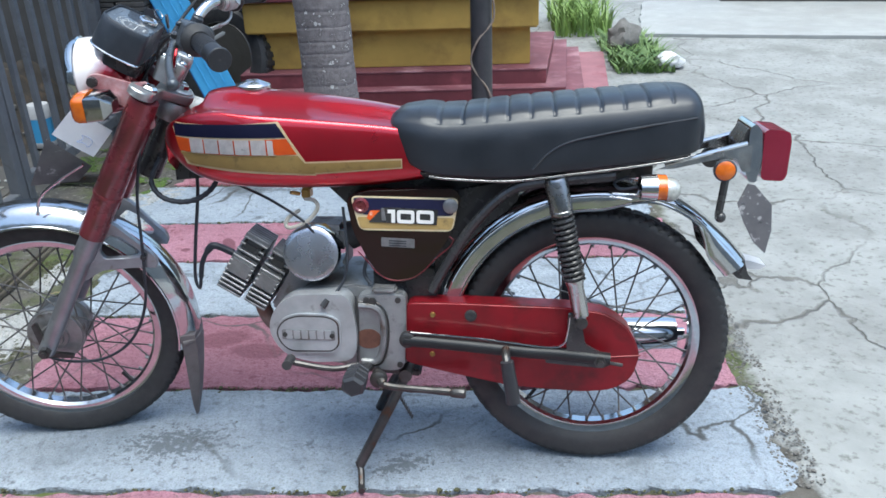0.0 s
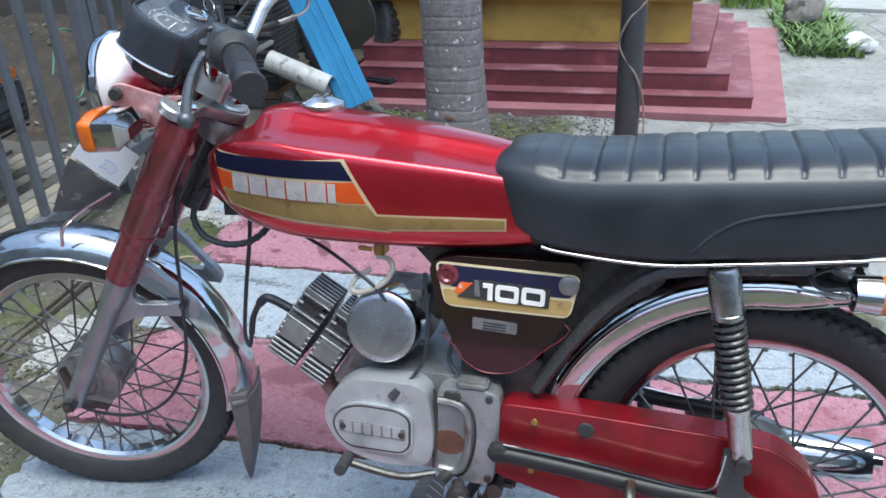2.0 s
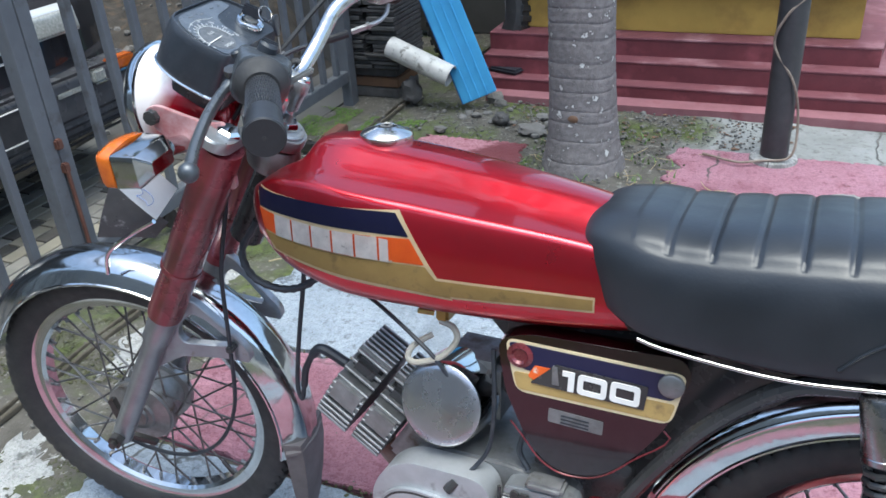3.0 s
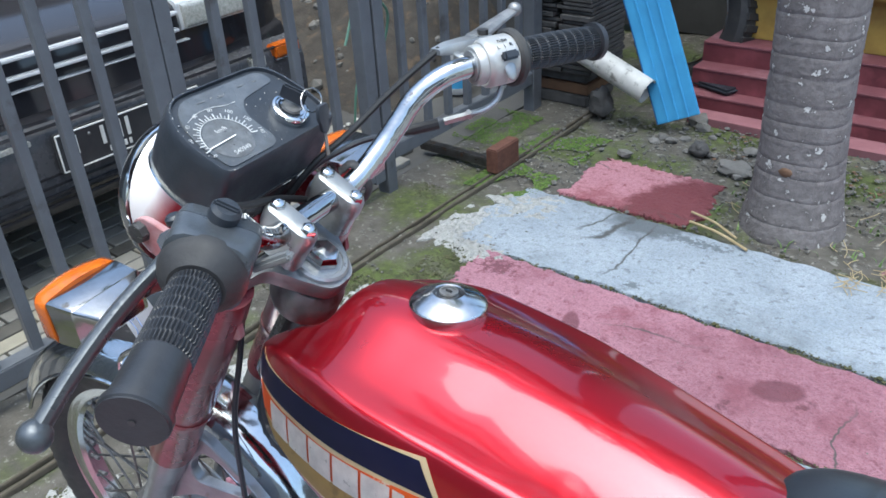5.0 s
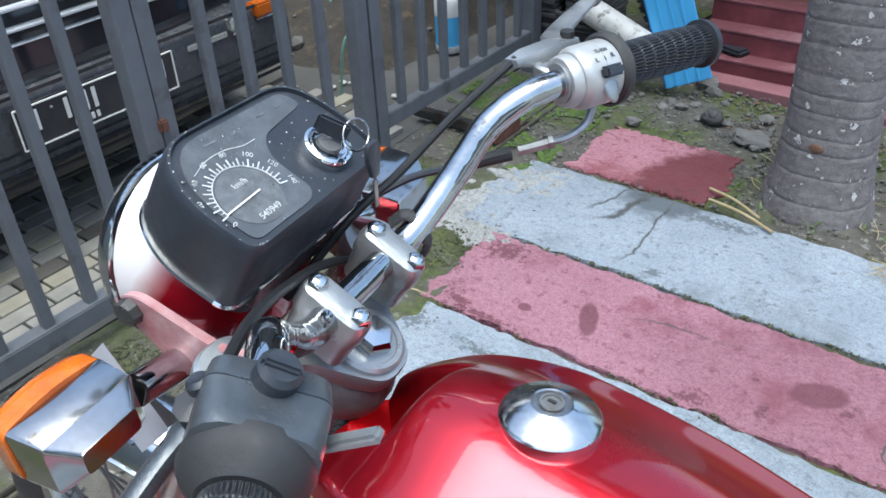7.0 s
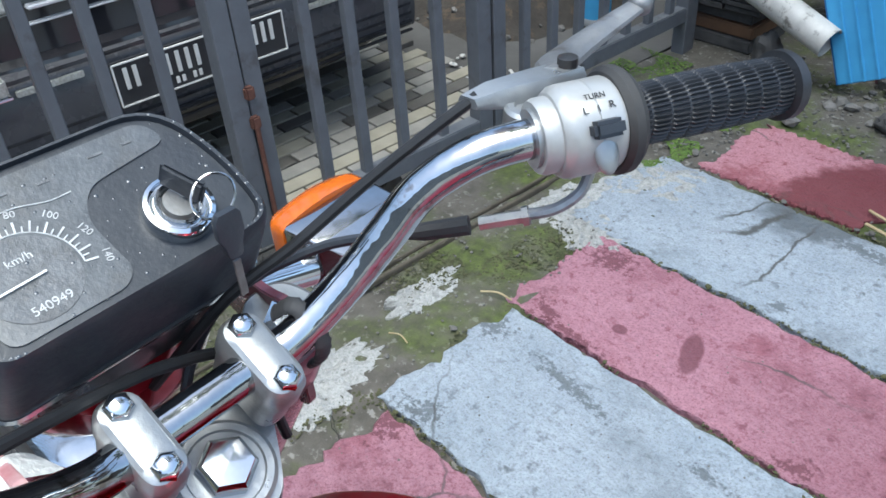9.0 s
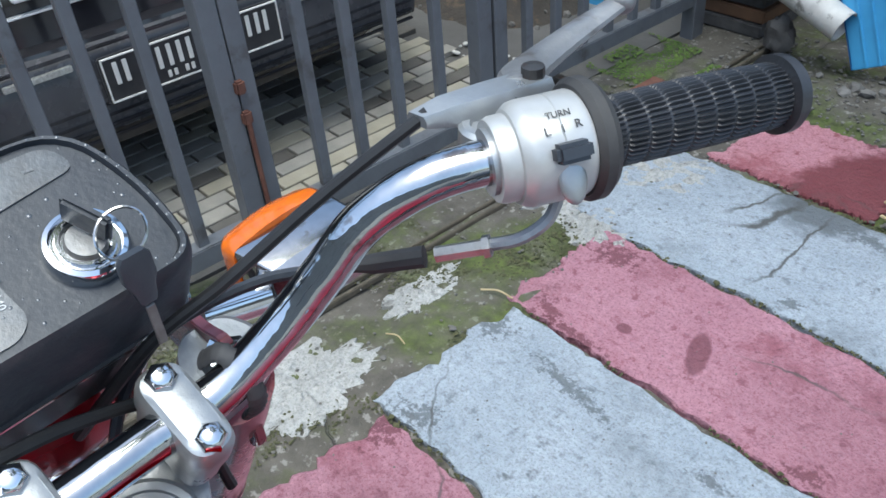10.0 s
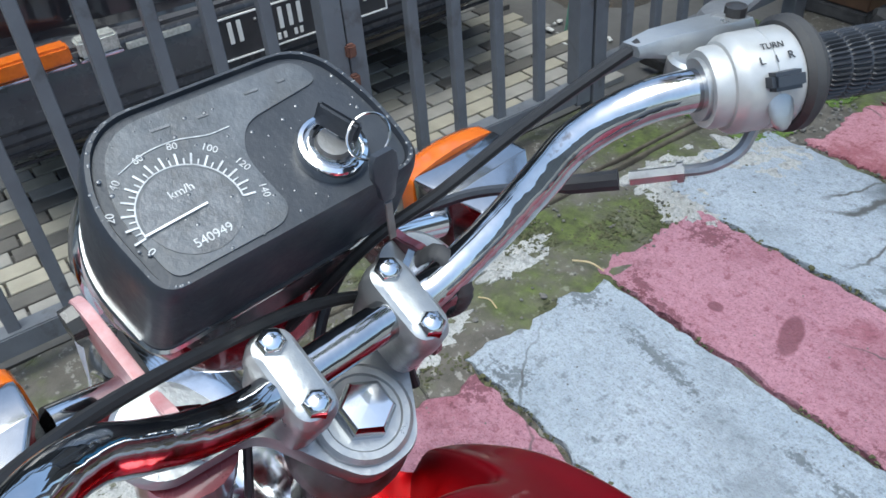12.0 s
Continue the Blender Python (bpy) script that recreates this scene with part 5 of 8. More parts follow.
ff = front("front_fender", ff_bm, WAVYCHROME, "chrome front fender with streaked reflections")
front("fender_lip", tube([(-1.228 + 0.2765 * math.cos(a), -0.0505, 0.284 + 0.2765 * math.sin(a)) for a in np.linspace(radians(-12), radians(150), 30)], 0.003, 7), CHROME, parent=ff)
front("mud_flap", loft([[(x + dx * w / 0.051, y, z) for dx, y in ((-0.022, -w), (0.010, -w * 0.9), (0.016, 0), (0.010, w * 0.9), (-0.022, w), (-0.018, w * 0.8), (0.006, 0), (-0.018, -w * 0.8))] for x, z, w in ((-0.928, 0.262, 0.051), (-0.928, 0.215, 0.049), (-0.934, 0.15, 0.042), (-0.942, 0.09, 0.032), (-0.950, 0.045, 0.020), (-0.956, 0.010, 0.008))]), FLAP, "grey rubber mud flap tapering to a point", ff)
front("flap_band", tube([(-0.945, -0.052, 0.244), (-0.922, -0.043, 0.246), (-0.914, 0.0, 0.246), (-0.922, 0.043, 0.246), (-0.945, 0.052, 0.244)], 0.006, 7), FLAP, "", ff)

# tank
TX = [-0.885, -0.872, -0.85, -0.81, -0.75, -0.70, -0.62, -0.54, -0.46, -0.40, -0.355]
TTOP = [0.748, 0.774, 0.798, 0.823, 0.834, 0.829, 0.820, 0.810, 0.798, 0.786, 0.773]
TBOT = [0.738, 0.715, 0.690, 0.664, 0.647, 0.641, 0.637, 0.637, 0.640, 0.645, 0.650]
TWID = [0.042, 0.064, 0.085, 0.106, 0.122, 0.128, 0.125, 0.117, 0.106, 0.098, 0.091]
SECT = [(0, 0), (0.45, 0.0), (0.78, 0.03), (0.93, 0.13), (0.99, 0.28), (1.0, 0.45), (0.985, 0.60), (0.962, 0.70), (0.940, 0.755), (0.918, 0.787), (0.885, 0.805), (0.82, 0.817), (0.72, 0.833), (0.62, 0.856), (0.52, 0.885), (0.40, 0.925), (0.27, 0.968), (0.13, 0.994), (0, 1)]
SECT = [(p.x, p.y) for p in spline([(a, b, 0) for a, b in SECT], 4)]


def tank_mid(x):
    """The tank's middle, a little off to the left at its nose."""
    return -0.085 * max(0.0, -0.62 - x)


def tank_at(x):
    return curve1(TX, TTOP, x), curve1(TX, TBOT, x), curve1(TX, TWID, x)


def tank_bm():
    rings = []
    for x in list(np.linspace(-0.885, -0.775, 56)) + list(np.linspace(-0.77, -0.355, 40)):
        zt, zb, w = tank_at(x)
        half = [(w * a, zb + (zt - zb) * b) for a, b in SECT]
        ring = [(x, y, z) for y, z in half] + [(x, -y, z) for y, z in half[-2:0:-1]]
        out = []
        for X, y, z in ring:
            f = (z - zb) / max(zt - zb, 1e-4)
            dip = 0.085 * math.exp(-((X + 0.885) / 0.080) ** 12) * math.exp(-(y / 0.050) ** 10) * max(0, f - 0.3) / 0.7
            out.append((X, y + tank_mid(X), z - dip))
        rings.append(out)
    return loft(rings)


tank = part("fuel_tank", tank_bm(), RED, bike, "glossy candy red fuel tank with striped decals", 50)


def tank_side(x, z, lift=0.0008, side=-1):
    zt, zb, w = tank_at(x)
    f = (z - zb) / (zt - zb)
    fs, ys = [b for _, b in SECT], [a for a, _ in SECT]
    return Vector((x, tank_mid(x) + side * (w * float(np.interp(f, fs, ys)) + lift), z))


def tank_patch(tl, tr, br, bl, lift, nx=24, nz=8, sag=0.0, side=-1):
    """A thin decal that follows the tank's side, between four corners given in x and z."""
    tl, tr, br, bl = (Vector(c) for c in (tl, tr, br, bl))
    bm = bmesh.new()
    rows = []
    for j in range(nz + 1):
        v = j / nz
        row = []
        for i in range(nx + 1):
            u = i / nx
            p = tl.lerp(tr, u).lerp(bl.lerp(br, u), v)
            row.append(bm.verts.new(tank_side(p.x, p.y - sag * 4 * u * (1 - u), lift, side)))
        rows.append(row)
    for a, b in zip(rows, rows[1:]):
        for i in range(nx):
            bm.faces.new((a[i], a[i + 1], b[i + 1], b[i]))
    bmesh.ops.solidify(bm, geom=list(bm.faces), thickness=0.0004)
    return bm


for sd in (-1, 1):
    part("badge_outline", tank_patch((-0.852, 0.779), (-0.630, 0.779), (-0.562, 0.6715), (-0.822, 0.696), 0.0008, sag=0.004, side=sd), PALEGOLD, tank, "pale gold decal outline")
    part("stripe_outline", tank_patch((-0.590, 0.7000), (-0.394, 0.7005), (-0.394, 0.6805), (-0.590, 0.6730), 0.0008, sag=0.0, side=sd), PALEGOLD, tank, "pale gold stripe outline")
    part("navy_band", tank_patch((-0.847, 0.7755), (-0.634, 0.7755), (-0.616, 0.748), (-0.842, 0.752), 0.0014, side=sd), NAVY, tank, "dark navy decal band")
    part("orange_band", tank_patch((-0.842, 0.750), (-0.615, 0.746), (-0.596, 0.715), (-0.834, 0.723), 0.0014, sag=0.003, side=sd), ORANGE, tank, "flaking orange decal band")
    part("gold_band", tank_patch((-0.834, 0.721), (-0.595, 0.713), (-0.563, 0.6745), (-0.814, 0.6985), 0.0018, sag=0.002, side=sd), GOLD, tank, "gold decal band")
    part("gold_stripe", tank_patch((-0.588, 0.6970), (-0.396, 0.6975), (-0.396, 0.6835), (-0.588, 0.6760), 0.0016, side=sd), GOLD, tank, "gold decal stripe")
    # silver badge of six plain raised blocks
    for i in range(6):
        x0 = -0.808 + 0.0312 * i
        w_ = 0.0285 if i < 5 else 0.0115
        zt_, zb_ = 0.7500 - 0.0055 * i / 5, 0.7215 - 0.006 * i / 5
        part("badge_block", tank_patch((x0, zt_), (x0 + w_, zt_ - 0.001), (x0 + w_ + 0.001, zb_ - 0.001), (x0 + 0.001, zb_), 0.0042, 4, 3, side=sd), SILVER, tank, "silver badge block")
part("filler_neck", lathe([(0.030, 0.805), (0.030, 0.834)], (-0.71, 0, 0), (0, 0, 1), 32), STEEL, tank)
cap = part("fuel_cap", lathe([(0.0, 0.824), (0.033, 0.824), (0.0350, 0.827), (0.0350, 0.837), (0.0328, 0.840), (0.018, 0.8465), (0.0145, 0.848), (0.0138, 0.847), (0.0, 0.847)], (-0.71, 0, -0.003), (0, 0, 1), 40), OLDCHROME, tank, "polished chrome fuel cap with keyhole")
part("keyhole", lathe([(0.0, 0.8475), (0.0085, 0.8475), (0.0085, 0.8493), (0.0065, 0.8493), (0.0065, 0.848), (0.0, 0.848)], (-0.71, 0, -0.003), (0, 0, 1), 18), DULLALU, cap)
part("key_slot", box((-0.71, 0, 0.8460), (0.006, 0.0022, 0.0015)), BLACK, cap, smooth=0)
part("fuel_tap", box((-0.600, -0.055, 0.622), (0.018, 0.03, 0.022), bevel=0.003), BRASS, tank, "brass fuel tap")
part("tap_lever", tube([(-0.612, -0.068, 0.622), (-0.628, -0.080, 0.628)], 0.004, 8), BRASS, tank)

# seat
SX = [-0.425, -0.40, -0.355, -0.298, -0.186, -0.076, 0.032, 0.138, 0.170, 0.186]
STOP_ = [0.752, 0.783, 0.795, 0.792, 0.803, 0.812, 0.820, 0.827, 0.812, 0.765]
SBOT = [0.712, 0.690, 0.672, 0.667, 0.664, 0.676, 0.689, 0.704, 0.711, 0.722]
SWID = [0.062, 0.092, 0.112, 0.120, 0.126, 0.126, 0.124, 0.117, 0.103, 0.070]
SSEC = [(0, 0), (0.6, 0.0), (0.93, 0.015), (0.995, 0.10), (1.0, 0.35), (0.985, 0.58), (0.93, 0.74), (0.84, 0.85), (0.66, 0.935), (0.4, 0.985), (0, 1)]
SSEC = [(p.x, p.y) for p in spline([(a, b, 0) for a, b in SSEC], 7)]


def seat_point(x, a, b, lift=0.0):
    zt, zb, w = curve1(SX, STOP_, x), curve1(SX, SBOT, x), curve1(SX, SWID, x)
    slant = 0.35 * max(0.0, min(1.0, (-0.30 - x) / 0.11)) - 0.10 * max(0.0, min(1.0, (x - 0.10) / 0.08))
    z = zb + (zt - zb) * b
    return Vector((x + slant * (0.735 - z), (w + lift) * a, z))


def seat_bm():
    rings = []
    for x in list(np.linspace(-0.425, -0.375, 10)) + list(np.linspace(-0.370, 0.150, 210)) + list(np.linspace(0.153, 0.186, 10)):
        half = []
        ph = (x + 0.36) / 0.0435
        for a, b in SSEC:
            p = seat_point(x, a, b)
            if -0.352 < x < 0.125 and b > 0.6:
                e = max(0.0, min(1.0, (0.89 - a) / 0.05))
                p.z -= 0.0022 * math.exp(-((a - 0.86) / 0.030) ** 2) * min(1.0, (x + 0.352) / 0.02, (0.125 - x) / 0.02)
                d = abs(ph - round(ph)) * 0.0435
                p.z -= (0.0030 * math.exp(-(d / 0.0026) ** 2) - 0.0012 * (1 - (1 - d / 0.02175) ** 2)) * e
            half.append(p)
        rings.append([tuple(p) for p in half] + [(p.x, -p.y, p.z) for p in half[-2:0:-1]])
    return loft(rings)


seat = part("seat", seat_bm(), LEATHER, bike, "long black vinyl seat with pleated top", 60)
for sd in (-1, 1):
    part("side_piping", tube(spline([seat_point(x, sd * 1.0, b, 0.0006) for x, b in ((-0.140, 0.12), (-0.115, 0.30), (-0.076, 0.44), (-0.02, 0.50), (0.06, 0.55), (0.160, 0.62))], 6), 0.0022, 6), LEATHER, seat)
    part("seat_trim", tube([seat_point(x, sd * 1.0, 0.0, 0.002) + Vector((0, 0, -0.002)) for x in np.linspace(-0.350, 0.168, 30)], 0.0020, 8, flat=0.6, side=(0, 0, 1)), OLDCHROME, seat, "bright trim strip")

part("seat_base", loft([[(x, y, z) for y, z in ((-w * 0.9, curve1(SX, SBOT, x) - 0.001), (w * 0.9, curve1(SX, SBOT, x) - 0.001), (w * 0.8, curve1(SX, SBOT, x) - 0.014), (-w * 0.8, curve1(SX, SBOT, x) - 0.014))] for x, w in ((-0.36, 0.10), (-0.2, 0.118), (0.0, 0.118), (0.16, 0.10))]), BLACK, bike, "black steel seat pan")

# frame
part("backbone", loft([[(x, y, z) for y, z in ((-w, zb), (-w, zt), (w, zt), (w, zb))] for x, zt, zb, w in ((-0.89, 0.70, 0.64, 0.022), (-0.72, 0.69, 0.655, 0.03), (-0.56, 0.67, 0.63, 0.035), (-0.50, 0.66, 0.575, 0.045), (-0.42, 0.655, 0.48, 0.05), (-0.37, 0.655, 0.45, 0.045), (-0.31, 0.66, 0.52, 0.028), (-0.24, 0.66, 0.615, 0.028), (0.10, 0.675, 0.648, 0.028))]), BLACK, bike, "black pressed steel frame")
part("pivot_plate", prism(rounded([(-0.47, 0.46), (-0.34, 0.46), (-0.335, 0.40), (-0.36, 0.30), (-0.43, 0.24), (-0.47, 0.26)], 0.01), -0.06, 0.06, 0.004), BLACK, bike)
for sd in (-1, 1):
    part("frame_tube", tube(spline([(-0.345, sd * 0.075, 0.415), (-0.31, sd * 0.082, 0.48), (-0.255, sd * 0.09, 0.565), (-0.19, sd * 0.095, 0.630), (-0.13, sd * 0.096, 0.650), (0.02, sd * 0.09, 0.664)], 6), 0.0105, 10), BLACK, bike, "black rear frame tube")
part("head_tube", tube([HEAD - AXIS * 0.035, HEAD - AXIS * 0.20], 0.026, 20), BLACK, bike, "black steering head")
part("wiring_loop", tube(spline([(-0.915, -0.03, 0.69), (-0.935, -0.045, 0.645), (-0.915, -0.052, 0.612), (-0.875, -0.052, 0.600), (-0.835, -0.05, 0.607), (-0.805, -0.045, 0.628), (-0.79, -0.03, 0.655)], 8), [0.0052 + 0.0012 * (k % 3 == 0) for k in range(49)], 9), PLASTIC, bike, "black taped wiring loop")

# side covers
SC = [(-0.512, 0.632), (-0.472, 0.646), (-0.292, 0.652), (-0.279, 0.632), (-0.302, 0.553), (-0.335, 0.500), (-0.370, 0.466), (-0.405, 0.456), (-0.435, 0.462), (-0.464, 0.490), (-0.498, 0.560)]
for sd in (-1, 1):
    out = rounded(SC, 0.018)
    y0, y1 = sorted((sd * 0.085, sd * 0.112))
    cover = part("side_cover", prism(out, y0, y1, 0.006, seg=3), DARKRED, bike, "glossy dark red side cover with decal", at=Matrix.Translation((-0.5, sd * 0.096, 0.618)) @ pose(0, 0, 0, 0, 1.8, -4.2 * sd) @ Matrix.Translation((0.5, -sd * 0.112, -0.628)))
    part("cover_edge", tube([(x, sd * 0.1135, z) for x, z in smooth_outline(SC[4:], 5)[:28]], 0.0012, 6), MAROON, cover)
    yf = sd * 0.1135
    lay = lambda pts, r, d, sd=sd: prism(rounded(pts, r), *sorted((sd * 0.1122, sd * (0.1122 + d))))
    part("panel_outline", lay([(-0.502, 0.6355), (-0.284, 0.633), (-0.296, 0.563), (-0.484, 0.564)], 0.014, 0.0012), PALEGOLD, cover, "pale gold decal outline")
    part("navy_panel", lay([(-0.498, 0.632), (-0.288, 0.629), (-0.296, 0.596), (-0.478, 0.597)], 0.008, 0.0022), NAVY, cover, "navy decal field")
    part("gold_panel", lay([(-0.489, 0.592), (-0.293, 0.592), (-0.299, 0.567), (-0.482, 0.568)], 0.006, 0.0022), GOLD, cover, "gold decal field")
    part("orange_wedge", lay([(-0.462, 0.606), (-0.432, 0.606), (-0.452, 0.580), (-0.470, 0.590)], 0.003, 0.0030), ORANGE, cover, "orange decal wedge")
    part("number_plaque", lay([(-0.436, 0.613), (-0.326, 0.609), (-0.328, 0.577), (-0.466, 0.582)], 0.002, 0.0042), BLACK, cover, "raised black plaque")
    flip = 1 if sd < 0 else -1
    mid_x = -0.381
    fx = lambda x, flip=flip: mid_x + (x - mid_x) * flip
    part("numeral_one", lay([(fx(x), z) for x, z in ((-0.427, 0.6085), (-0.412, 0.6085), (-0.412, 0.5815), (-0.4195, 0.5815), (-0.4195, 0.6015), (-0.427, 0.6015))], 0.0008, 0.0058), WHITE, cover, "cream numeral one", smooth=0)
    for x0 in (-0.408, -0.369):
        x1 = x0 + 0.035
        rings = []
        for inset, d in ((0.0, 0.0042), (0.0, 0.0058), (0.0068, 0.0058), (0.0068, 0.0042), (0.0, 0.0042)):
            rings.append([(x, sd * (0.1122 + d), z) for x, z in rounded([(fx(x0) + inset * flip, 0.581 + inset), (fx(x1) - inset * flip, 0.580 + inset), (fx(x1) - inset * flip, 0.607 - inset), (fx(x0) + inset * flip, 0.608 - inset)], 0.006 if inset == 0 else 0.002, 4)])
        part("numeral_zero", loft(rings, caps=False), WHITE, cover, "cream numeral zero", smooth=0)
    part("initial_mark", lay([(fx(-0.440), 0.611), (fx(-0.434), 0.611), (fx(-0.430), 0.586), (fx(-0.439), 0.586)], 0.001, 0.0050), DULLALU, cover)
    part("cover_knob", lathe([(0.0, 0.0), (0.0150, 0.0), (0.0150, 0.006), (0.012, 0.008), (0.0, 0.008)], (-0.301, sd * 0.112, 0.617), (0, sd, 0), 24), DULLALU, cover, "grey metal knob")
    part("cover_grommet", lathe([(0.004, 0.0), (0.0165, 0.0), (0.0165, 0.004), (0.011, 0.006), (0.008, 0.003), (0.0, 0.003)], (-0.481, sd * 0.112, 0.616), (0, sd, 0), 24), MAROON, cover, "dark red rubber grommet")
    part("spec_label", lay([(-0.441, 0.549), (-0.373, 0.546), (-0.373, 0.527), (-0.441, 0.530)], 0.002, 0.0012), DULLALU, cover, "dull data label")
    for k in range(3):
        part("label_line", lay([(-0.425, 0.5435 - 0.005 * k), (-0.390, 0.542 - 0.005 * k), (-0.390, 0.540 - 0.005 * k), (-0.425, 0.5415 - 0.005 * k)], 0.0003, 0.0020), PLASTIC, cover, smooth=0)

# engine
AX = Vector((-0.85, 0, 0.53)).normalized()
NX = Vector((0.53, 0, 0.85)).normalized()
engine_case = part("crankcase", prism(rounded([(-0.675, 0.30), (-0.66, 0.385), (-0.60, 0.425), (-0.50, 0.43), (-0.40, 0.415), (-0.395, 0.25), (-0.47, 0.235), (-0.60, 0.255)], 0.02), -0.085, 0.11, 0.006), DULLALU, bike, "weathered aluminium crankcase")
cov = part("magneto_cover", prism(rounded([(-0.688, 0.345), (-0.668, 0.395), (-0.63, 0.423), (-0.51, 0.426), (-0.497, 0.34), (-0.504, 0.276), (-0.60, 0.270), (-0.660, 0.290)], 0.03, 6), -0.128, -0.086, 0.010, seg=4), ENGALU, bike, "silver cast engine cover with oval badge")
part("badge_line", prism(rounded([(-0.670, 0.341), (-0.653, 0.369), (-0.622, 0.3805), (-0.557, 0.379), (-0.5335, 0.3665), (-0.5345, 0.3135), (-0.5495, 0.299), (-0.639, 0.2975), (-0.659, 0.3135)], 0.02, 5), -0.1339, -0.1325), STEEL, cov, "dark line round the badge")
part("oval_badge", prism(rounded([(-0.674, 0.341), (-0.655, 0.372), (-0.622, 0.384), (-0.556, 0.382), (-0.530, 0.368), (-0.531, 0.312), (-0.548, 0.296), (-0.640, 0.294), (-0.662, 0.312)], 0.02, 5), -0.1335, -0.126, 0.002), ENGALU, cov, "raised oval badge")
part("badge_field", prism(rounded([(-0.666, 0.341), (-0.651, 0.366), (-0.622, 0.377), (-0.558, 0.376), (-0.537, 0.365), (-0.538, 0.315), (-0.551, 0.302), (-0.638, 0.301), (-0.656, 0.315)], 0.02, 5), -0.1342, -0.1332), ENGALU, cov, "bright badge recess")
part("badge_bar", prism(rounded([(-0.655, 0.349), (-0.543, 0.347), (-0.543, 0.325), (-0.655, 0.327)], 0.004), -0.1356, -0.134), DULLALU, cov, "grey plain lettering bar")
for i in range(6):
    part("badge_block", prism(rounded([(-0.646 + 0.0165 * i, 0.347), (-0.633 + 0.0165 * i, 0.347), (-0.633 + 0.0165 * i, 0.328), (-0.646 + 0.0165 * i, 0.328)], 0.0015), -0.1364, -0.135), ENGALU, cov)
for x, z in ((-0.648, 0.338), (-0.549, 0.336)):
    part("cover_screw", lathe([(0.0, 0.0), (0.0055, 0.0), (0.005, 0.003), (0.0, 0.0036)], (x, -0.1355, z), (0, -1, 0), 12), STEEL, cov)
part("adjuster", tube([(-0.556, -0.124, 0.412), (-0.566, -0.131, 0.398)], 0.007, 10), BLACK, cov, "black cable adjuster")
spr = part("sprocket_cover", prism(rounded([(-0.496, 0.418), (-0.43, 0.424), (-0.395, 0.418), (-0.398, 0.33), (-0.405, 0.25), (-0.44, 0.245), (-0.50, 0.262)], 0.014), -0.112, -0.08, 0.006), ALU, bike, "stained aluminium sprocket cover")
part("cover_seam", tube([(-0.499, -0.1135, 0.415), (-0.4985, -0.1135, 0.34), (-0.503, -0.1135, 0.268)], 0.0028, 6), BLACK, spr, "dark joint between the covers")
part("rib_line", tube(spline([(-0.494, -0.1128, 0.404), (-0.456, -0.1128, 0.401), (-0.4365, -0.1128, 0.374), (-0.4355, -0.1128, 0.316), (-0.453, -0.1128, 0.264), (-0.490, -0.1128, 0.259)], 5), 0.0022, 6), STEEL, spr, "dark line beside the rib")
for x, z in ((-0.412, 0.408), (-0.413, 0.262), (-0.478, 0.408)):
    part("cover_bolt", lathe([(0.0, 0.0), (0.0065, 0.0), (0.006, 0.004), (0.0, 0.0045)], (x, -0.1115, z), (0, -1, 0), 10), STEEL, spr)
part("raised_rib", tube(spline([(-0.494, -0.113, 0.395), (-0.462, -0.114, 0.392), (-0.446, -0.114, 0.370), (-0.445, -0.114, 0.318), (-0.460, -0.114, 0.272), (-0.494, -0.113, 0.268)], 5), 0.007, 8), DULLALU, spr)
part("rust_patch", prism(smooth_outline([(-0.498, 0.335), (-0.47, 0.342), (-0.452, 0.328), (-0.456, 0.305), (-0.478, 0.298), (-0.497, 0.306)]), -0.1128, -0.1115), RUST, spr, "brown rust patch")
part("cover_lug", box((-0.44, -0.10, 0.428), (0.05, 0.03, 0.012), bevel=0.004), DULLALU, spr)


def fin_block(c, length, half_n, half_y, count, name, label):
    """A stack of cooling fins that lie along the cylinder, with a plain boss in the middle of the stack."""
    c = Vector(c)
    m = Matrix((( -AX.x, 0, NX.x), (0, 1, 0), (-AX.z, 0, NX.z))).to_4x4()
    ob = part(name, box(c, (length * 0.80, half_y * 1.4, half_n * 1.8), m, 0.006), BLACK, bike, label, 30)
    for i in range(count):
        t = -half_n + 2 * half_n * (i + 0.5) / count
        hy = half_y * (1 - 0.18 * (abs(t) / half_n) ** 3 if t < 0 else 1 - 0.50 * max(0.0, (t / half_n - 0.25) / 0.75))
        part("fin", box(c + NX * t, (length, 2 * hy, 2 * half_n / count * 0.42), m, 0.0012, seg=1), FINS, ob)
    for k in range(7):
        part("top_fin", box(c + NX * (half_n * 0.95) + Vector((0, (k - 3) * half_y * 0.145, 0)), (length, half_y * 0.055, 0.014), m, 0.001, seg=1), FINS, ob)
    part("boss", box(c + Vector((0, -half_y * 0.86, 0)) + NX * 0.004, (length * 0.97, half_y * 0.30, half_n * 0.62), m, 0.005), FINS, ob)
    return ob


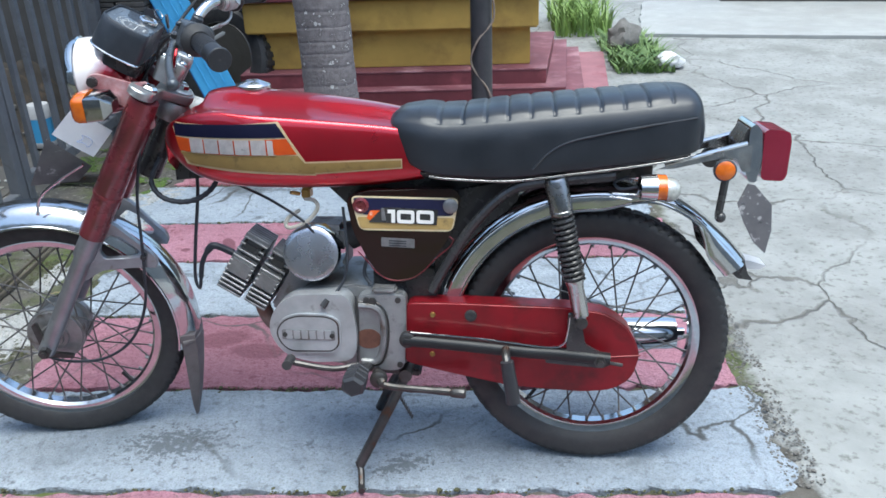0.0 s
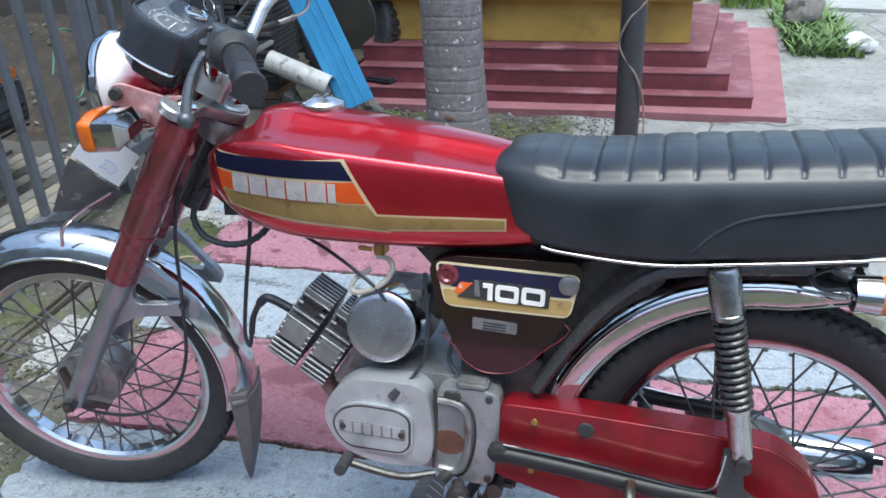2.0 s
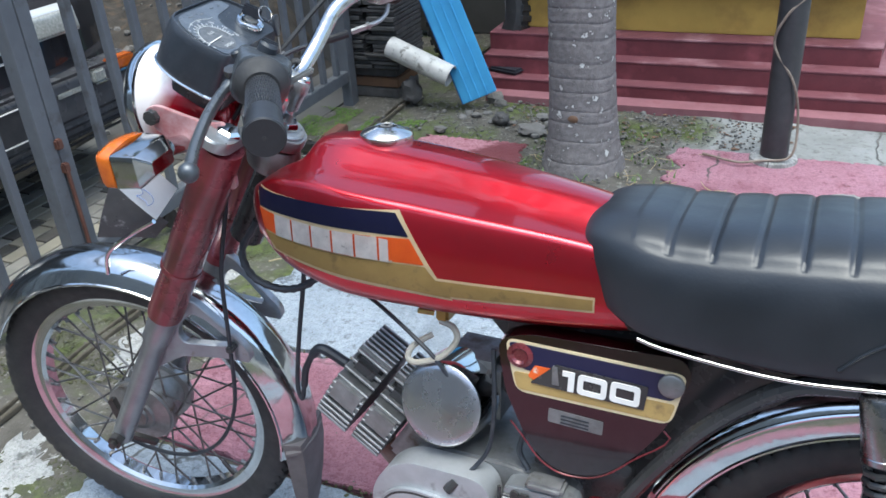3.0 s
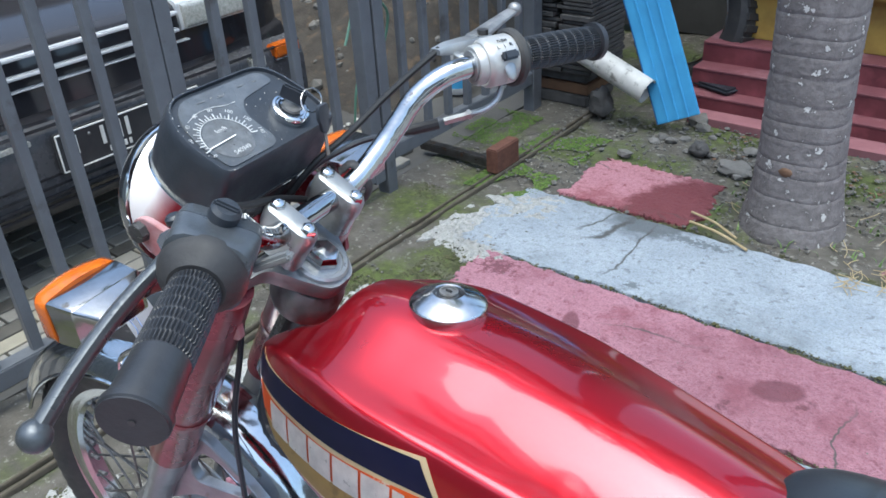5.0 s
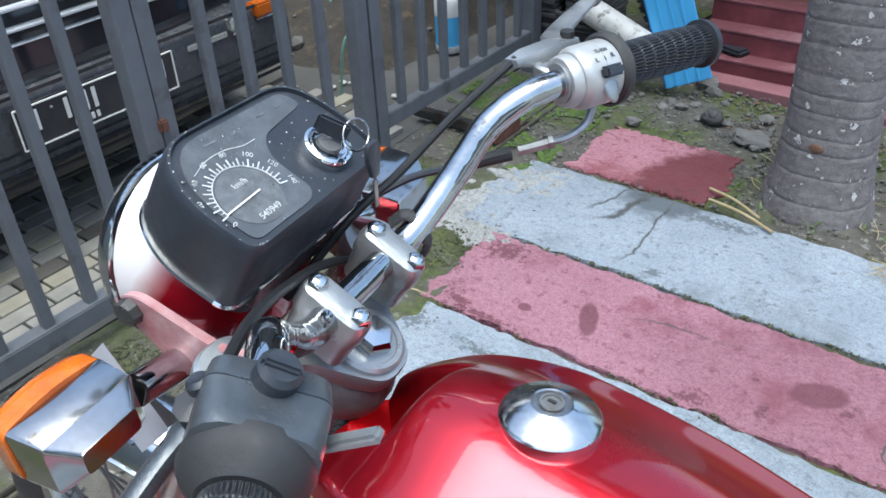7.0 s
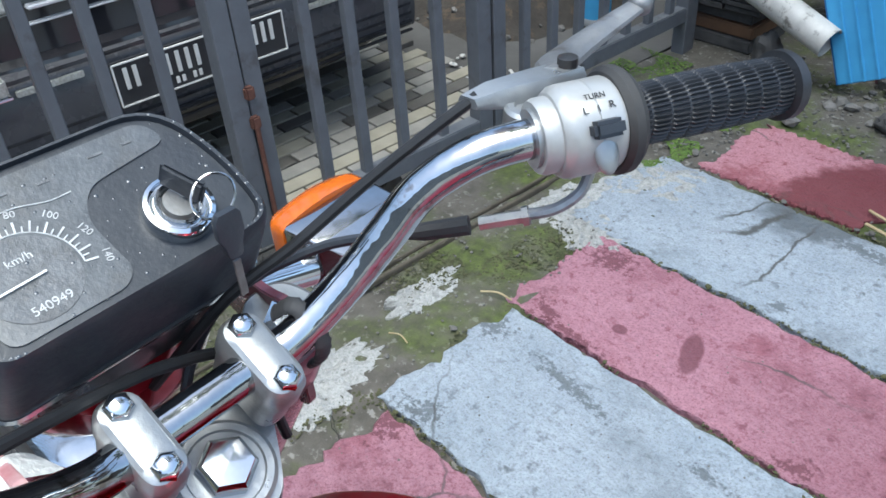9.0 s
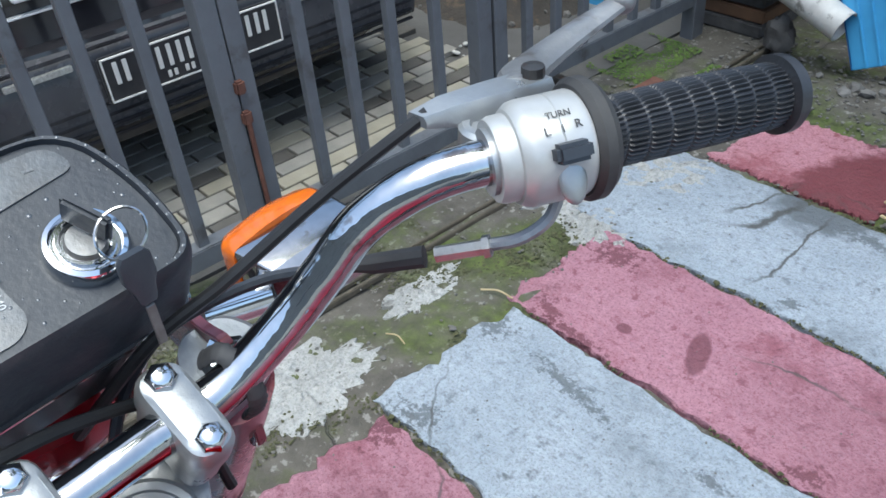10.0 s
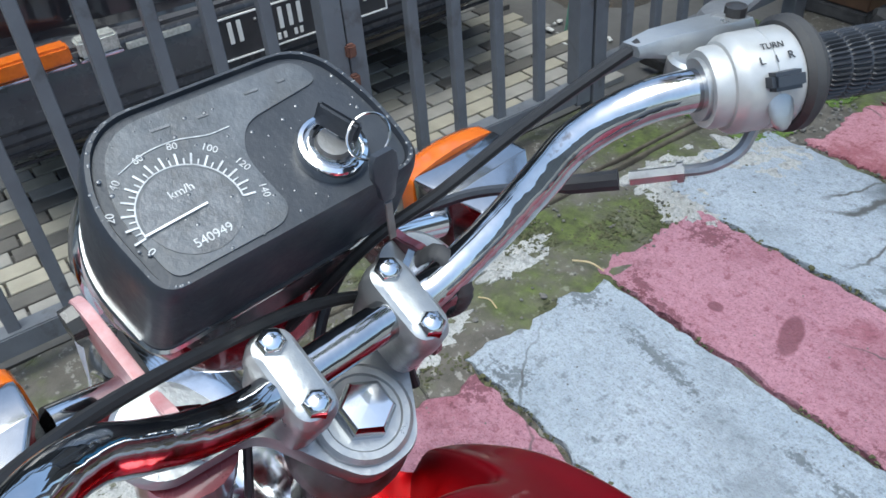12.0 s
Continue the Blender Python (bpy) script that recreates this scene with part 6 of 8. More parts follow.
head = fin_block((-0.755, -0.004, 0.457), 0.056, 0.066, 0.072, 11, "cylinder_head", "dark finned cylinder head")
barrel = fin_block((-0.702, -0.002, 0.424), 0.050, 0.066, 0.070, 11, "cylinder_barrel", "dark finned cylinder barrel")
part("barrel_base", box((-0.655, 0, 0.395), (0.05, 0.10, 0.10), Matrix.Rotation(radians(32), 4, "Y"), 0.006), DULLALU, barrel)
part("exhaust_pipe", tube(spline([(-0.735, 0.0, 0.385), (-0.735, 0.005, 0.335), (-0.715, 0.03, 0.285), (-0.66, 0.08, 0.245), (-0.55, 0.12, 0.22), (-0.40, 0.135, 0.215), (-0.25, 0.138, 0.218)], 6), 0.017, 14), mat("rusty_exhaust", (0.17, 0.085, 0.06), (0.25, 0.20, 0.17), 0.6, 0.6, 20, rvar=0.15), bike, "rusty brown exhaust pipe")
part("muffler", lathe([(0.018, -0.26), (0.036, -0.18), (0.038, 0.0), (0.038, 0.18), (0.036, 0.20), (0.026, 0.201), (0.012, 0.201), (0.012, 0.22), (0.0, 0.22)], (0.0, 0.142, 0.226), (1, 0.0, 0.03), 28), CHROME, bike, "long chrome muffler on the far side")
part("spark_plug_cap", tube(spline([(-0.785, -0.015, 0.475), (-0.822, -0.018, 0.492), (-0.838, -0.02, 0.485), (-0.855, -0.022, 0.455), (-0.862, -0.022, 0.42)], 6), [0.008] * 14 + [0.0055] * 11, 10), PLASTIC, bike, "black spark plug cap")
part("plug_lead", tube(spline([(-0.862, -0.022, 0.42), (-0.868, -0.022, 0.395), (-0.876, -0.02, 0.42), (-0.866, -0.02, 0.50), (-0.850, -0.018, 0.60), (-0.846, -0.016, 0.65)], 8), 0.0038, 8), PLASTIC, bike, "black plug lead")
carb = part("carburettor_cover", lathe([(0.0, 0.075), (0.058, 0.075), (0.0595, 0.070), (0.0610, 0.055), (0.0610, 0.0), (0.05, 0.0), (0.0, 0.0)], (-0.592, -0.020, 0.485), (0.0, -0.975, 0.22), 40), CHROME, bike, "round dull chrome carburettor cover")
part("cover_face", lathe([(0.0, 0.0795), (0.045, 0.0785), (0.055, 0.0765), (0.0575, 0.0745), (0.0, 0.0745)], (-0.592, -0.020, 0.485), (0.0, -0.975, 0.22), 40), mat("hazed_chrome_face", (0.46, 0.46, 0.48), (0.38, 0.38, 0.41), 0.27, 0.9, 9, rvar=0.1, c3=(0.38, 0.33, 0.35), s3=12), carb, "hazed chrome face")
part("carburettor_body", box((-0.575, 0.0, 0.495), (0.09, 0.09, 0.10), None, 0.012), DULLALU, bike)
part("intake_boot", tube(spline([(-0.53, 0.0, 0.51), (-0.49, 0.0, 0.53), (-0.46, 0.0, 0.55)], 4), 0.03, 16), RUBBER, bike, "black rubber intake boot")
part("fuel_hose", tube(spline([(-0.603, -0.066, 0.611), (-0.582, -0.072, 0.609), (-0.575, -0.078, 0.594), (-0.594, -0.086, 0.570), (-0.628, -0.090, 0.556), (-0.641, -0.088, 0.561), (-0.636, -0.08, 0.575), (-0.618, -0.06, 0.585)], 6), 0.0042, 8), HOSE, bike, "yellowed clear fuel hose")
part("throttle_cable", tube(spline([(-0.84, -0.02, 0.70), (-0.78, -0.05, 0.655), (-0.68, -0.075, 0.615), (-0.61, -0.088, 0.575), (-0.585, -0.085, 0.545), (-0.57, -0.08, 0.535)], 6), 0.003, 7), PLASTIC, bike, "black throttle cable")
part("clutch_cable", tube(spline([(-0.52, -0.088, 0.60), (-0.515, -0.095, 0.52), (-0.520, -0.098, 0.46), (-0.535, -0.105, 0.43), (-0.55, -0.118, 0.415)], 6), 0.0032, 7), PLASTIC, bike, "black clutch cable")
part("breather_hose", tube(spline([(-0.50, -0.06, 0.56), (-0.478, -0.075, 0.50), (-0.485, -0.08, 0.455), (-0.47, -0.085, 0.43)], 5), 0.004, 7), PLASTIC, bike)
part("oil_line_bolt", lathe([(0, 0), (0.009, 0), (0.009, 0.008), (0, 0.008)], (-0.465, -0.108, 0.405), (0, -1, 0), 6), STEEL, bike)

# gear lever, foot pegs, kick lever, stand
shift = part("gear_lever", tube(spline([(-0.497, -0.128, 0.268), (-0.55, -0.150, 0.268), (-0.632, -0.156, 0.284), (-0.642, -0.158, 0.288)], 5), 0.0065, 10), STEEL, bike, "worn steel gear lever")
part("lever_tip", tube([(-0.636, -0.150, 0.290), (-0.632, -0.196, 0.296)], 0.010, 12), RUBBER, shift, "black rubber tip")
for sd in (-1, 1):
    peg = part("foot_peg", tube([(-0.475, sd * 0.09, 0.256), (-0.488, sd * 0.175, 0.270)], 0.010, 10), STEEL, bike, "steel foot peg")
    part("peg_rubber", loft([[(-0.490 + r * 1.12 * math.cos(a + 0.35), sd * y, 0.272 + r * math.sin(a + 0.35)) for a in np.linspace(0, 2 * math.pi, 6, endpoint=False)] for y, r in ((0.160, 0.012), (0.163, 0.019), (0.176, 0.022), (0.178, 0.0205), (0.181, 0.022), (0.194, 0.0235), (0.196, 0.022), (0.199, 0.0235), (0.214, 0.024), (0.216, 0.0225), (0.219, 0.024), (0.234, 0.023), (0.239, 0.017))]), GRIP, peg, "grey ribbed peg rubber")
kick = part("kick_lever", tube(spline([(-0.462, -0.115, 0.245), (-0.448, -0.148, 0.240), (-0.430, -0.156, 0.233), (-0.348, -0.161, 0.229), (-0.292, -0.164, 0.227)], 5), [0.011] * 8 + [0.0075] * 9 + [0.0085] * 4, 10), STEEL, bike, "dark rusty steel lever under the engine")
part("lever_end", tube([(-0.302, -0.1635, 0.2275), (-0.298, -0.164, 0.2273), (-0.274, -0.165, 0.226), (-0.271, -0.165, 0.226)], [0.009, 0.0115, 0.0115, 0.009], 10), STEEL, kick)
part("lever_boss", lathe([(0.0, 0.0), (0.016, 0.0), (0.018, 0.004), (0.018, 0.018), (0.012, 0.022), (0.0, 0.022)], (-0.455, -0.130, 0.242), (0, -1, 0), 16), STEEL, kick)
stand = part("centre_stand", tube(spline([(-0.405, -0.075, 0.225), (-0.435, -0.095, 0.165), (-0.475, -0.118, 0.09), (-0.508, -0.132, 0.028)], 4), 0.0115, 10), STEEL, bike, "rusty steel stand leg on the ground")
part("stand_leg", tube(spline([(-0.405, 0.075, 0.225), (-0.435, 0.095, 0.165), (-0.475, 0.118, 0.09), (-0.508, 0.132, 0.02)], 4), 0.0115, 10), STEEL, stand)
part("stand_foot", tube(spline([(-0.512, -0.130, 0.034), (-0.505, -0.140, 0.018), (-0.500, -0.165, -0.003), (-0.497, -0.182, -0.006)], 4), 0.0075, 8), STEEL, stand)
part("stand_pivot", tube([(-0.405, -0.10, 0.228), (-0.405, 0.10, 0.228)], 0.014, 12), STEEL, stand)
part("stand_spring", tube([(-0.44 + 0.0006 * i, -0.06 + 0.006 * math.cos(i * 1.1), 0.19 - 0.0012 * i + 0.006 * math.sin(i * 1.1)) for i in range(70)], 0.0015, 5), STEEL, stand)
part("engine_guard", box((-0.44, 0, 0.225), (0.13, 0.14, 0.016), pose(0, 0, 0, 0, 4, 0), 0.004), STEEL, bike)

# chain case, swingarm, shocks, rear pegs
CC = [(-0.398, 0.398), (-0.30, 0.398), (-0.068, 0.391), (0.012, 0.380), (0.060, 0.348), (0.086, 0.291), (0.070, 0.232), (0.030, 0.206), (-0.03, 0.200), (-0.18, 0.210), (-0.30, 0.236), (-0.407, 0.262)]
case_ = part("chain_case", prism(rounded(CC, 0.02, 5), -0.112, -0.062, 0.008, seg=3), CASERED, bike, "scuffed red full chain case", at=pose(0, 0.012, 0))
part("case_seam", tube([(-0.02, -0.1125, 0.279), (0.086, -0.1115, 0.287)], 0.0018, 6), CASERED, case_)
for x, z in ((-0.342, 0.372), (-0.345, 0.282)):
    part("case_screw", lathe([(0, 0), (0.006, 0), (0.005, 0.003), (0, 0.0035)], (x, -0.112, z), (0, -1, 0), 12), BRASS, case_)
part("inspection_plug", lathe([(0, 0), (0.013, 0), (0.012, 0.004), (0.006, 0.005), (0, 0.003)], (-0.263, -0.112, 0.371), (0, -1, 0), 16), RUBBER, case_, "black rubber plug")
for sd in (-1, 1):
    y = sd * 0.130
    arm = part("swingarm", tube(spline([(-0.400, y, 0.328), (-0.30, y, 0.320), (-0.15, y, 0.306), (-0.08, y, 0.302), (0.02, y, 0.292)], 5), 0.0135, 12), CABLE, bike, "black swingarm tube with bright edge")
    part("swingarm_pivot", lathe([(0.0, 0.0), (0.017, 0.0), (0.017, 0.012), (0.010, 0.016), (0.0, 0.016)], (-0.392, sd * 0.125, 0.329), (0, sd, 0), 20), STEEL, arm)
    part("bright_edge", tube(spline([(-0.385, y - 0.004, 0.345), (-0.25, y - 0.004, 0.335), (-0.11, y - 0.004, 0.318), (-0.075, y - 0.004, 0.325), (-0.066, y - 0.004, 0.350), (-0.062, y - 0.004, 0.385)], 6), 0.0024, 8), CHROME, arm, "thin bright edge strip")
    part("arm_gusset", prism(rounded([(-0.066, 0.392), (-0.042, 0.392), (-0.030, 0.325), (0.012, 0.300), (0.024, 0.283), (0.005, 0.274), (-0.11, 0.284), (-0.11, 0.296), (-0.068, 0.302)], 0.006), *sorted((y - 0.006, y + 0.004)), 0.002), BLACK, arm)
    part("axle_nut", lathe([(0.0, 0.0), (0.013, 0.0), (0.013, 0.010), (0.007, 0.010), (0.007, 0.018), (0.0, 0.018)], (0.0, sd * 0.134, 0.290), (0, sd, 0), 6), STEEL, arm)
    part("chain_adjuster", tube([(0.008, sd * 0.138, 0.289), (0.045, sd * 0.138, 0.283)], 0.004, 8), STEEL, arm)
    top, bot = Vector((-0.094, sd * 0.122, 0.655)), Vector((-0.040, sd * 0.134, 0.385))
    d = (bot - top).normalized()
    shock = part("rear_shock", lathe([(0.0, -0.012), (0.020, -0.012), (0.0225, -0.006), (0.0225, 0.052), (0.0235, 0.053), (0.0235, 0.059), (0.021, 0.062), (0.0, 0.062)], top, d, 24), SHROUD, bike, "rear shock with chrome shroud and black spring")
    n = 120
    side_ = d.orthogonal().normalized()
    other = d.cross(side_)
    part("spring", tube([top + d * (0.062 + 0.135 * i / n) + (side_ * math.cos(i * 0.66) + other * math.sin(i * 0.66)) * 0.0195 for i in range(n + 1)], 0.0042, 7), BLACK, shock, "black coil spring")
    part("damper_tube", tube([top + d * 0.06, top + d * 0.20], 0.013, 14), BLACK, shock)
    part("damper_body", lathe([(0.0, 0.195), (0.019, 0.195), (0.019, 0.20), (0.0165, 0.206), (0.0165, 0.272), (0.0, 0.272)], top, d, 20), OLDCHROME, shock, "hazy chrome lower body")
    part("shock_bolt", lathe([(0, 0), (0.012, 0), (0.012, 0.012), (0, 0.014)], bot + Vector((0, sd * 0.012, -0.004)), (0, sd, 0), 8), STEEL, shock)
    rp = part("rear_peg", tube(spline([(-0.190, sd * 0.14, 0.315), (-0.189, sd * 0.165, 0.312), (-0.186, sd * 0.18, 0.298)], 3), 0.009, 10), STEEL, bike, "folded rear foot peg")
    part("peg_rubber", tube([(-0.187, sd * 0.182, 0.308), (-0.176, sd * 0.190, 0.240), (-0.174, sd * 0.192, 0.222)], [0.0135, 0.0150, 0.0150], 14), GRIP, rp, "black rubber peg sleeve")

# tail: bracket, lamp, plate, signals
br = bmesh.new()
for sd in (-1, 1):
    prism(rounded([(0.105, 0.668), (0.145, 0.682), (0.272, 0.716), (0.282, 0.716), (0.282, 0.664), (0.266, 0.662), (0.254, 0.690), (0.215, 0.688), (0.14, 0.670)], 0.006), *sorted((sd * 0.052, sd * 0.056)), 0.0, br)
tail = part("tail_bracket", br, OLDCHROME, bike, "chrome tail lamp bracket")
for sd in (-1, 1):
    part("bracket_flange", tube([(0.118, sd * 0.054, 0.677), (0.145, sd * 0.054, 0.685), (0.272, sd * 0.054, 0.7195)], 0.0048, 8), CHROME, tail, "bright rolled edge")
part("lamp_base", prism(rounded([(0.280, 0.642), (0.296, 0.641), (0.303, 0.69), (0.299, 0.742), (0.286, 0.757), (0.276, 0.748), (0.274, 0.66)], 0.006), -0.053, 0.053, 0.003), CHROME, tail, "chrome lamp base")
part("lamp_gasket", prism(rounded([(0.258, 0.715), (0.277, 0.748), (0.277, 0.66), (0.264, 0.675)], 0.005), -0.042, 0.042, 0.002), BLACK, tail)
part("tail_lens", prism(rounded([(0.304, 0.645), (0.304, 0.745), (0.340, 0.742), (0.352, 0.739), (0.356, 0.723), (0.353, 0.653), (0.346, 0.643)], 0.012, 5), -0.050, 0.050, 0.008, seg=3), REDLENS, tail, "dark red tail lamp lens")
for sd in (-1, 1):
    rs = part("reflector", lathe([(0.0, 0.0), (0.022, 0.0), (0.022, 0.008), (0.019, 0.010), (0.0, 0.010)], (0.232, sd * 0.058, 0.668), (0, sd, 0), 28), BLACK, tail, "black reflector holder")
    part("reflector_lens", lathe([(0.0, 0.0105), (0.0188, 0.0105), (0.016, 0.0125), (0.0, 0.013)], (0.232, sd * 0.058, 0.668), (0, sd, 0), 28), AMBER, rs, "round amber reflector")
    sig = part("rear_signal", loft([[(x, sd * 0.135 + r * 1.15 * math.cos(a), 0.652 + r * math.sin(a)) for a in np.linspace(0, 2 * math.pi, 20, endpoint=False)] for x, r in ((0.058, 0.016), (0.062, 0.023), (0.088, 0.025), (0.092, 0.025))]), CHROME, bike, "small chrome rear turn signal")
    part("signal_lens", loft([[(x, sd * 0.135 + r * 1.15 * math.cos(a), 0.652 + r * math.sin(a)) for a in np.linspace(0, 2 * math.pi, 20, endpoint=False)] for x, r in ((0.089, 0.0245), (0.106, 0.0245), (0.109, 0.0240))]), AMBER, sig, "amber lens")
    part("signal_end", loft([[(x, sd * 0.135 + r * 1.15 * math.cos(a), 0.648 + r * math.sin(a)) for a in np.linspace(0, 2 * math.pi, 20, endpoint=False)] for x, r in ((0.109, 0.0235), (0.122, 0.0225), (0.132, 0.017), (0.136, 0.009))]), LAMPGLASS, sig, "clear end of the lens")
    part("signal_stalk", tube([(0.085, sd * 0.05, 0.648), (0.085, sd * 0.12, 0.652)], 0.008, 10), CHROME, sig)
    part("wiring", tube(spline([(0.05, sd * 0.06, 0.655), (0.02, sd * 0.085, 0.65), (0.03, sd * 0.10, 0.64), (0.06, sd * 0.115, 0.648)], 5), 0.003, 6), PLASTIC, sig)
stem = part("plate_bracket", tube([(0.236, -0.058, 0.650), (0.228, -0.058, 0.575)], 0.008, 8), BLACK, bike, "black plate bracket")
part("bracket_bolt", ball((0.232, -0.058, 0.572), 0.011), BLACK, stem)
rp_bm = loft([[(x, y, z) for x, z in ((0.262 + 0.02 * u * u, 0.640), (0.300 + 0.008 * u, 0.628 - 0.01 * u), (0.328, 0.598), (0.332, 0.545), (0.330 + 0.006 * u, 0.486 + 0.012 * abs(u)), (0.300, 0.52), (0.278, 0.56), (0.262, 0.60))] for y, u in ((-0.060, -1), (-0.057, -0.9))])
part("rear_plate", rp_bm, PLATE, bike, "bent scratched rear number plate")

# fork, yokes, headlamp, dials
OFF = Vector((-math.cos(radians(29.5)), 0, math.sin(radians(29.5)))) * 0.052
for sd in (-1, 1):
    top = HEAD + OFF + Vector((0, sd * 0.084 - 0.010, 0)) - AXIS * 0.012
    axle = Vector((-1.228, sd * 0.089 - 0.002, 0.284))
    mid = top.lerp(axle, 0.52)
    sh = front("fork_shroud", tube([top - AXIS * 0.005, top.lerp(axle, 0.06), top.lerp(axle, 0.35), top.lerp(axle, 0.36), top.lerp(axle, 0.50), mid], [0.0285, 0.0295, 0.0295, 0.0275, 0.0275, 0.0265], 24), MAROON, "worn maroon fork shroud")
    front("shroud_band", tube([top.lerp(axle, 0.352), top.lerp(axle, 0.362)], 0.0305, 24), MAROON, parent=sh)
    leg = front("fork_leg", tube([mid - (mid - axle) * -0.02, mid.lerp(axle, 0.18), mid.lerp(axle, 0.20), axle - (axle - mid).normalized() * -0.012], [0.0225, 0.0225, 0.0185, 0.0180], 20), FORKSTEEL, "grey fork lower leg")
    front("axle_nut", lathe([(0, 0), (0.013, 0), (0.013, 0.014), (0.007, 0.014), (0.007, 0.022), (0, 0.022)], axle + Vector((0, sd * 0.016, 0)), (0, sd, 0), 6), STEEL, parent=leg)
    # cast brace from the leg to the fender
    plate_bm = washer(rounded([(-1.060, 0.580), (-1.032, 0.562), (-0.998, 0.520), (-0.962, 0.478), (-0.962, 0.452), (-1.017, 0.458), (-1.078, 0.460), (-1.104, 0.446), (-1.130, 0.415), (-1.146, 0.43), (-1.095, 0.56)], 0.006), rounded([(-1.068, 0.522), (-1.044, 0.543), (-1.024, 0.531), (-0.990, 0.493), (-0.994, 0.482), (-1.066, 0.487), (-1.074, 0.503)], 0.007), -0.0065, 0.0065)
    for v in plate_bm.verts:
        v.co.y += sd * (0.060 + 0.016 * max(0.0, min(1.0, (-0.99 - v.co.x) / 0.12))) - 0.003
    front("fender_brace", plate_bm, FORKSTEEL, "cast alloy fender brace with an open window", leg)
    cap_ = front("fork_cap", lathe([(0.0, 0.0), (0.017, 0.0), (0.017, 0.010), (0.012, 0.014), (0.0, 0.015)], top + AXIS * 0.012, AXIS, 6), CHROME, "chrome fork top bolt")
    ear = bmesh.new()
    prism(rounded([(-0.905, 0.872), (-0.93, 0.868), (-1.000, 0.892), (-1.020, 0.884), (-1.012, 0.862), (-0.985, 0.838), (-0.955, 0.824), (-0.93, 0.775), (-0.905, 0.775)], 0.010), *sorted((sd * 0.083 - 0.008, sd * 0.090 - 0.008)), 0.002, ear)
    er = front("headlamp_ear", ear, mat("worn_pinkish_red_paint", (0.34, 0.085, 0.095), (0.52, 0.36, 0.36), 0.45, 0.2, 24, rvar=0.1) if sd < 0 else MAROON, "worn red headlamp bracket")
    front("ear_bolt", lathe([(0, 0), (0.011, 0), (0.010, 0.008), (0, 0.009)], (-1.007, sd * 0.090 - 0.008, 0.876), (0, sd, 0), 8), BLACK, parent=er)
    # front turn signal
    y0, y1, sz, sc = (0.143, 0.220, 0.852, 0.77) if sd < 0 else (0.143, 0.228, 0.824, 0.90)
    body = loft([[(x, sd * y, z) for y, z in rounded([(y0 + i, sz - h), (y1 - i, sz - h), (y1 - i, sz + h), (y0 + i, sz + h)], 0.0035, 2)] for x, h, i in ((-0.992 + sc * dx, sc * dh, di) for dx, dh, di in ((0.058, 0.012, 0.016), (0.056, 0.013, 0.015), (0.040, 0.0265, 0.003), (0.0385, 0.0275, 0.002), (0.002, 0.0285, 0.0), (0.0, 0.0285, 0.0)))])
    sg = front("front_signal", body, SIGCHROME, "boxy chrome front turn signal")
    lens = loft([[(x, sd * y, z) for y, z in rounded([(y0 + i, sz - h), ((y0 + y1) / 2, sz - h - 0.006), (y1 - i, sz - h), (y1 - i, sz + h), ((y0 + y1) / 2, sz + h + 0.006), (y0 + i, sz + h)], [0.008, 0.03, 0.008, 0.008, 0.03, 0.008], 4)] for x, h, i in ((-0.9925, 0.0283 * sc, -0.0015), (-1.006, 0.0283 * sc, -0.0015), (-1.014, 0.0260 * sc, 0.003), (-1.019, 0.020 * sc, 0.010))])
    front("signal_lens", lens, AMBER, "amber lens", sg)
    front("signal_stalk", tube([(-0.972, sd * 0.095, 0.838), (-0.968, sd * 0.142, sz)], 0.0125, 14), CHROME, "chrome stalk", sg)

drum = front("brake_plate", lathe([(0, -0.052), (0.02, -0.054), (0.024, -0.046), (0.060, -0.042), (0.062, -0.03), (0.0, -0.03)], (-1.228, 0, 0.284), (0, 1, 0), 36), DULLALU, "dull cast brake plate")
front("brake_arm", prism(rounded([(-1.263, 0.329), (-1.251, 0.334), (-1.236, 0.256), (-1.188, 0.246), (-1.188, 0.237), (-1.250, 0.244)], 0.004), -0.070, -0.060, 0.002), STEEL, "steel brake arm", drum)
front("brake_cable", tube(spline([(-1.263, -0.066, 0.252), (-1.20, -0.072, 0.232), (-1.12, -0.076, 0.235), (-1.05, -0.078, 0.28), (-1.003, -0.08, 0.37), (-0.985, -0.08, 0.50), (-0.975, -0.075, 0.62), (-0.955, -0.06, 0.72), (-0.94, -0.05, 0.80)], 8), 0.0034, 8), PLASTIC, "black speedometer cable")
front("cable_clip", box((-0.985, -0.078, 0.487), (0.012, 0.02, 0.010), None, 0.002), BLACK)

YM = Matrix((Vector((math.cos(radians(29.5)), 0, -math.sin(radians(29.5)))), Vector((0, 1, 0)), AXIS)).transposed().to_4x4()
YM.translation = HEAD


def on_yoke(bm):
    bm.transform(YM)
    return bm


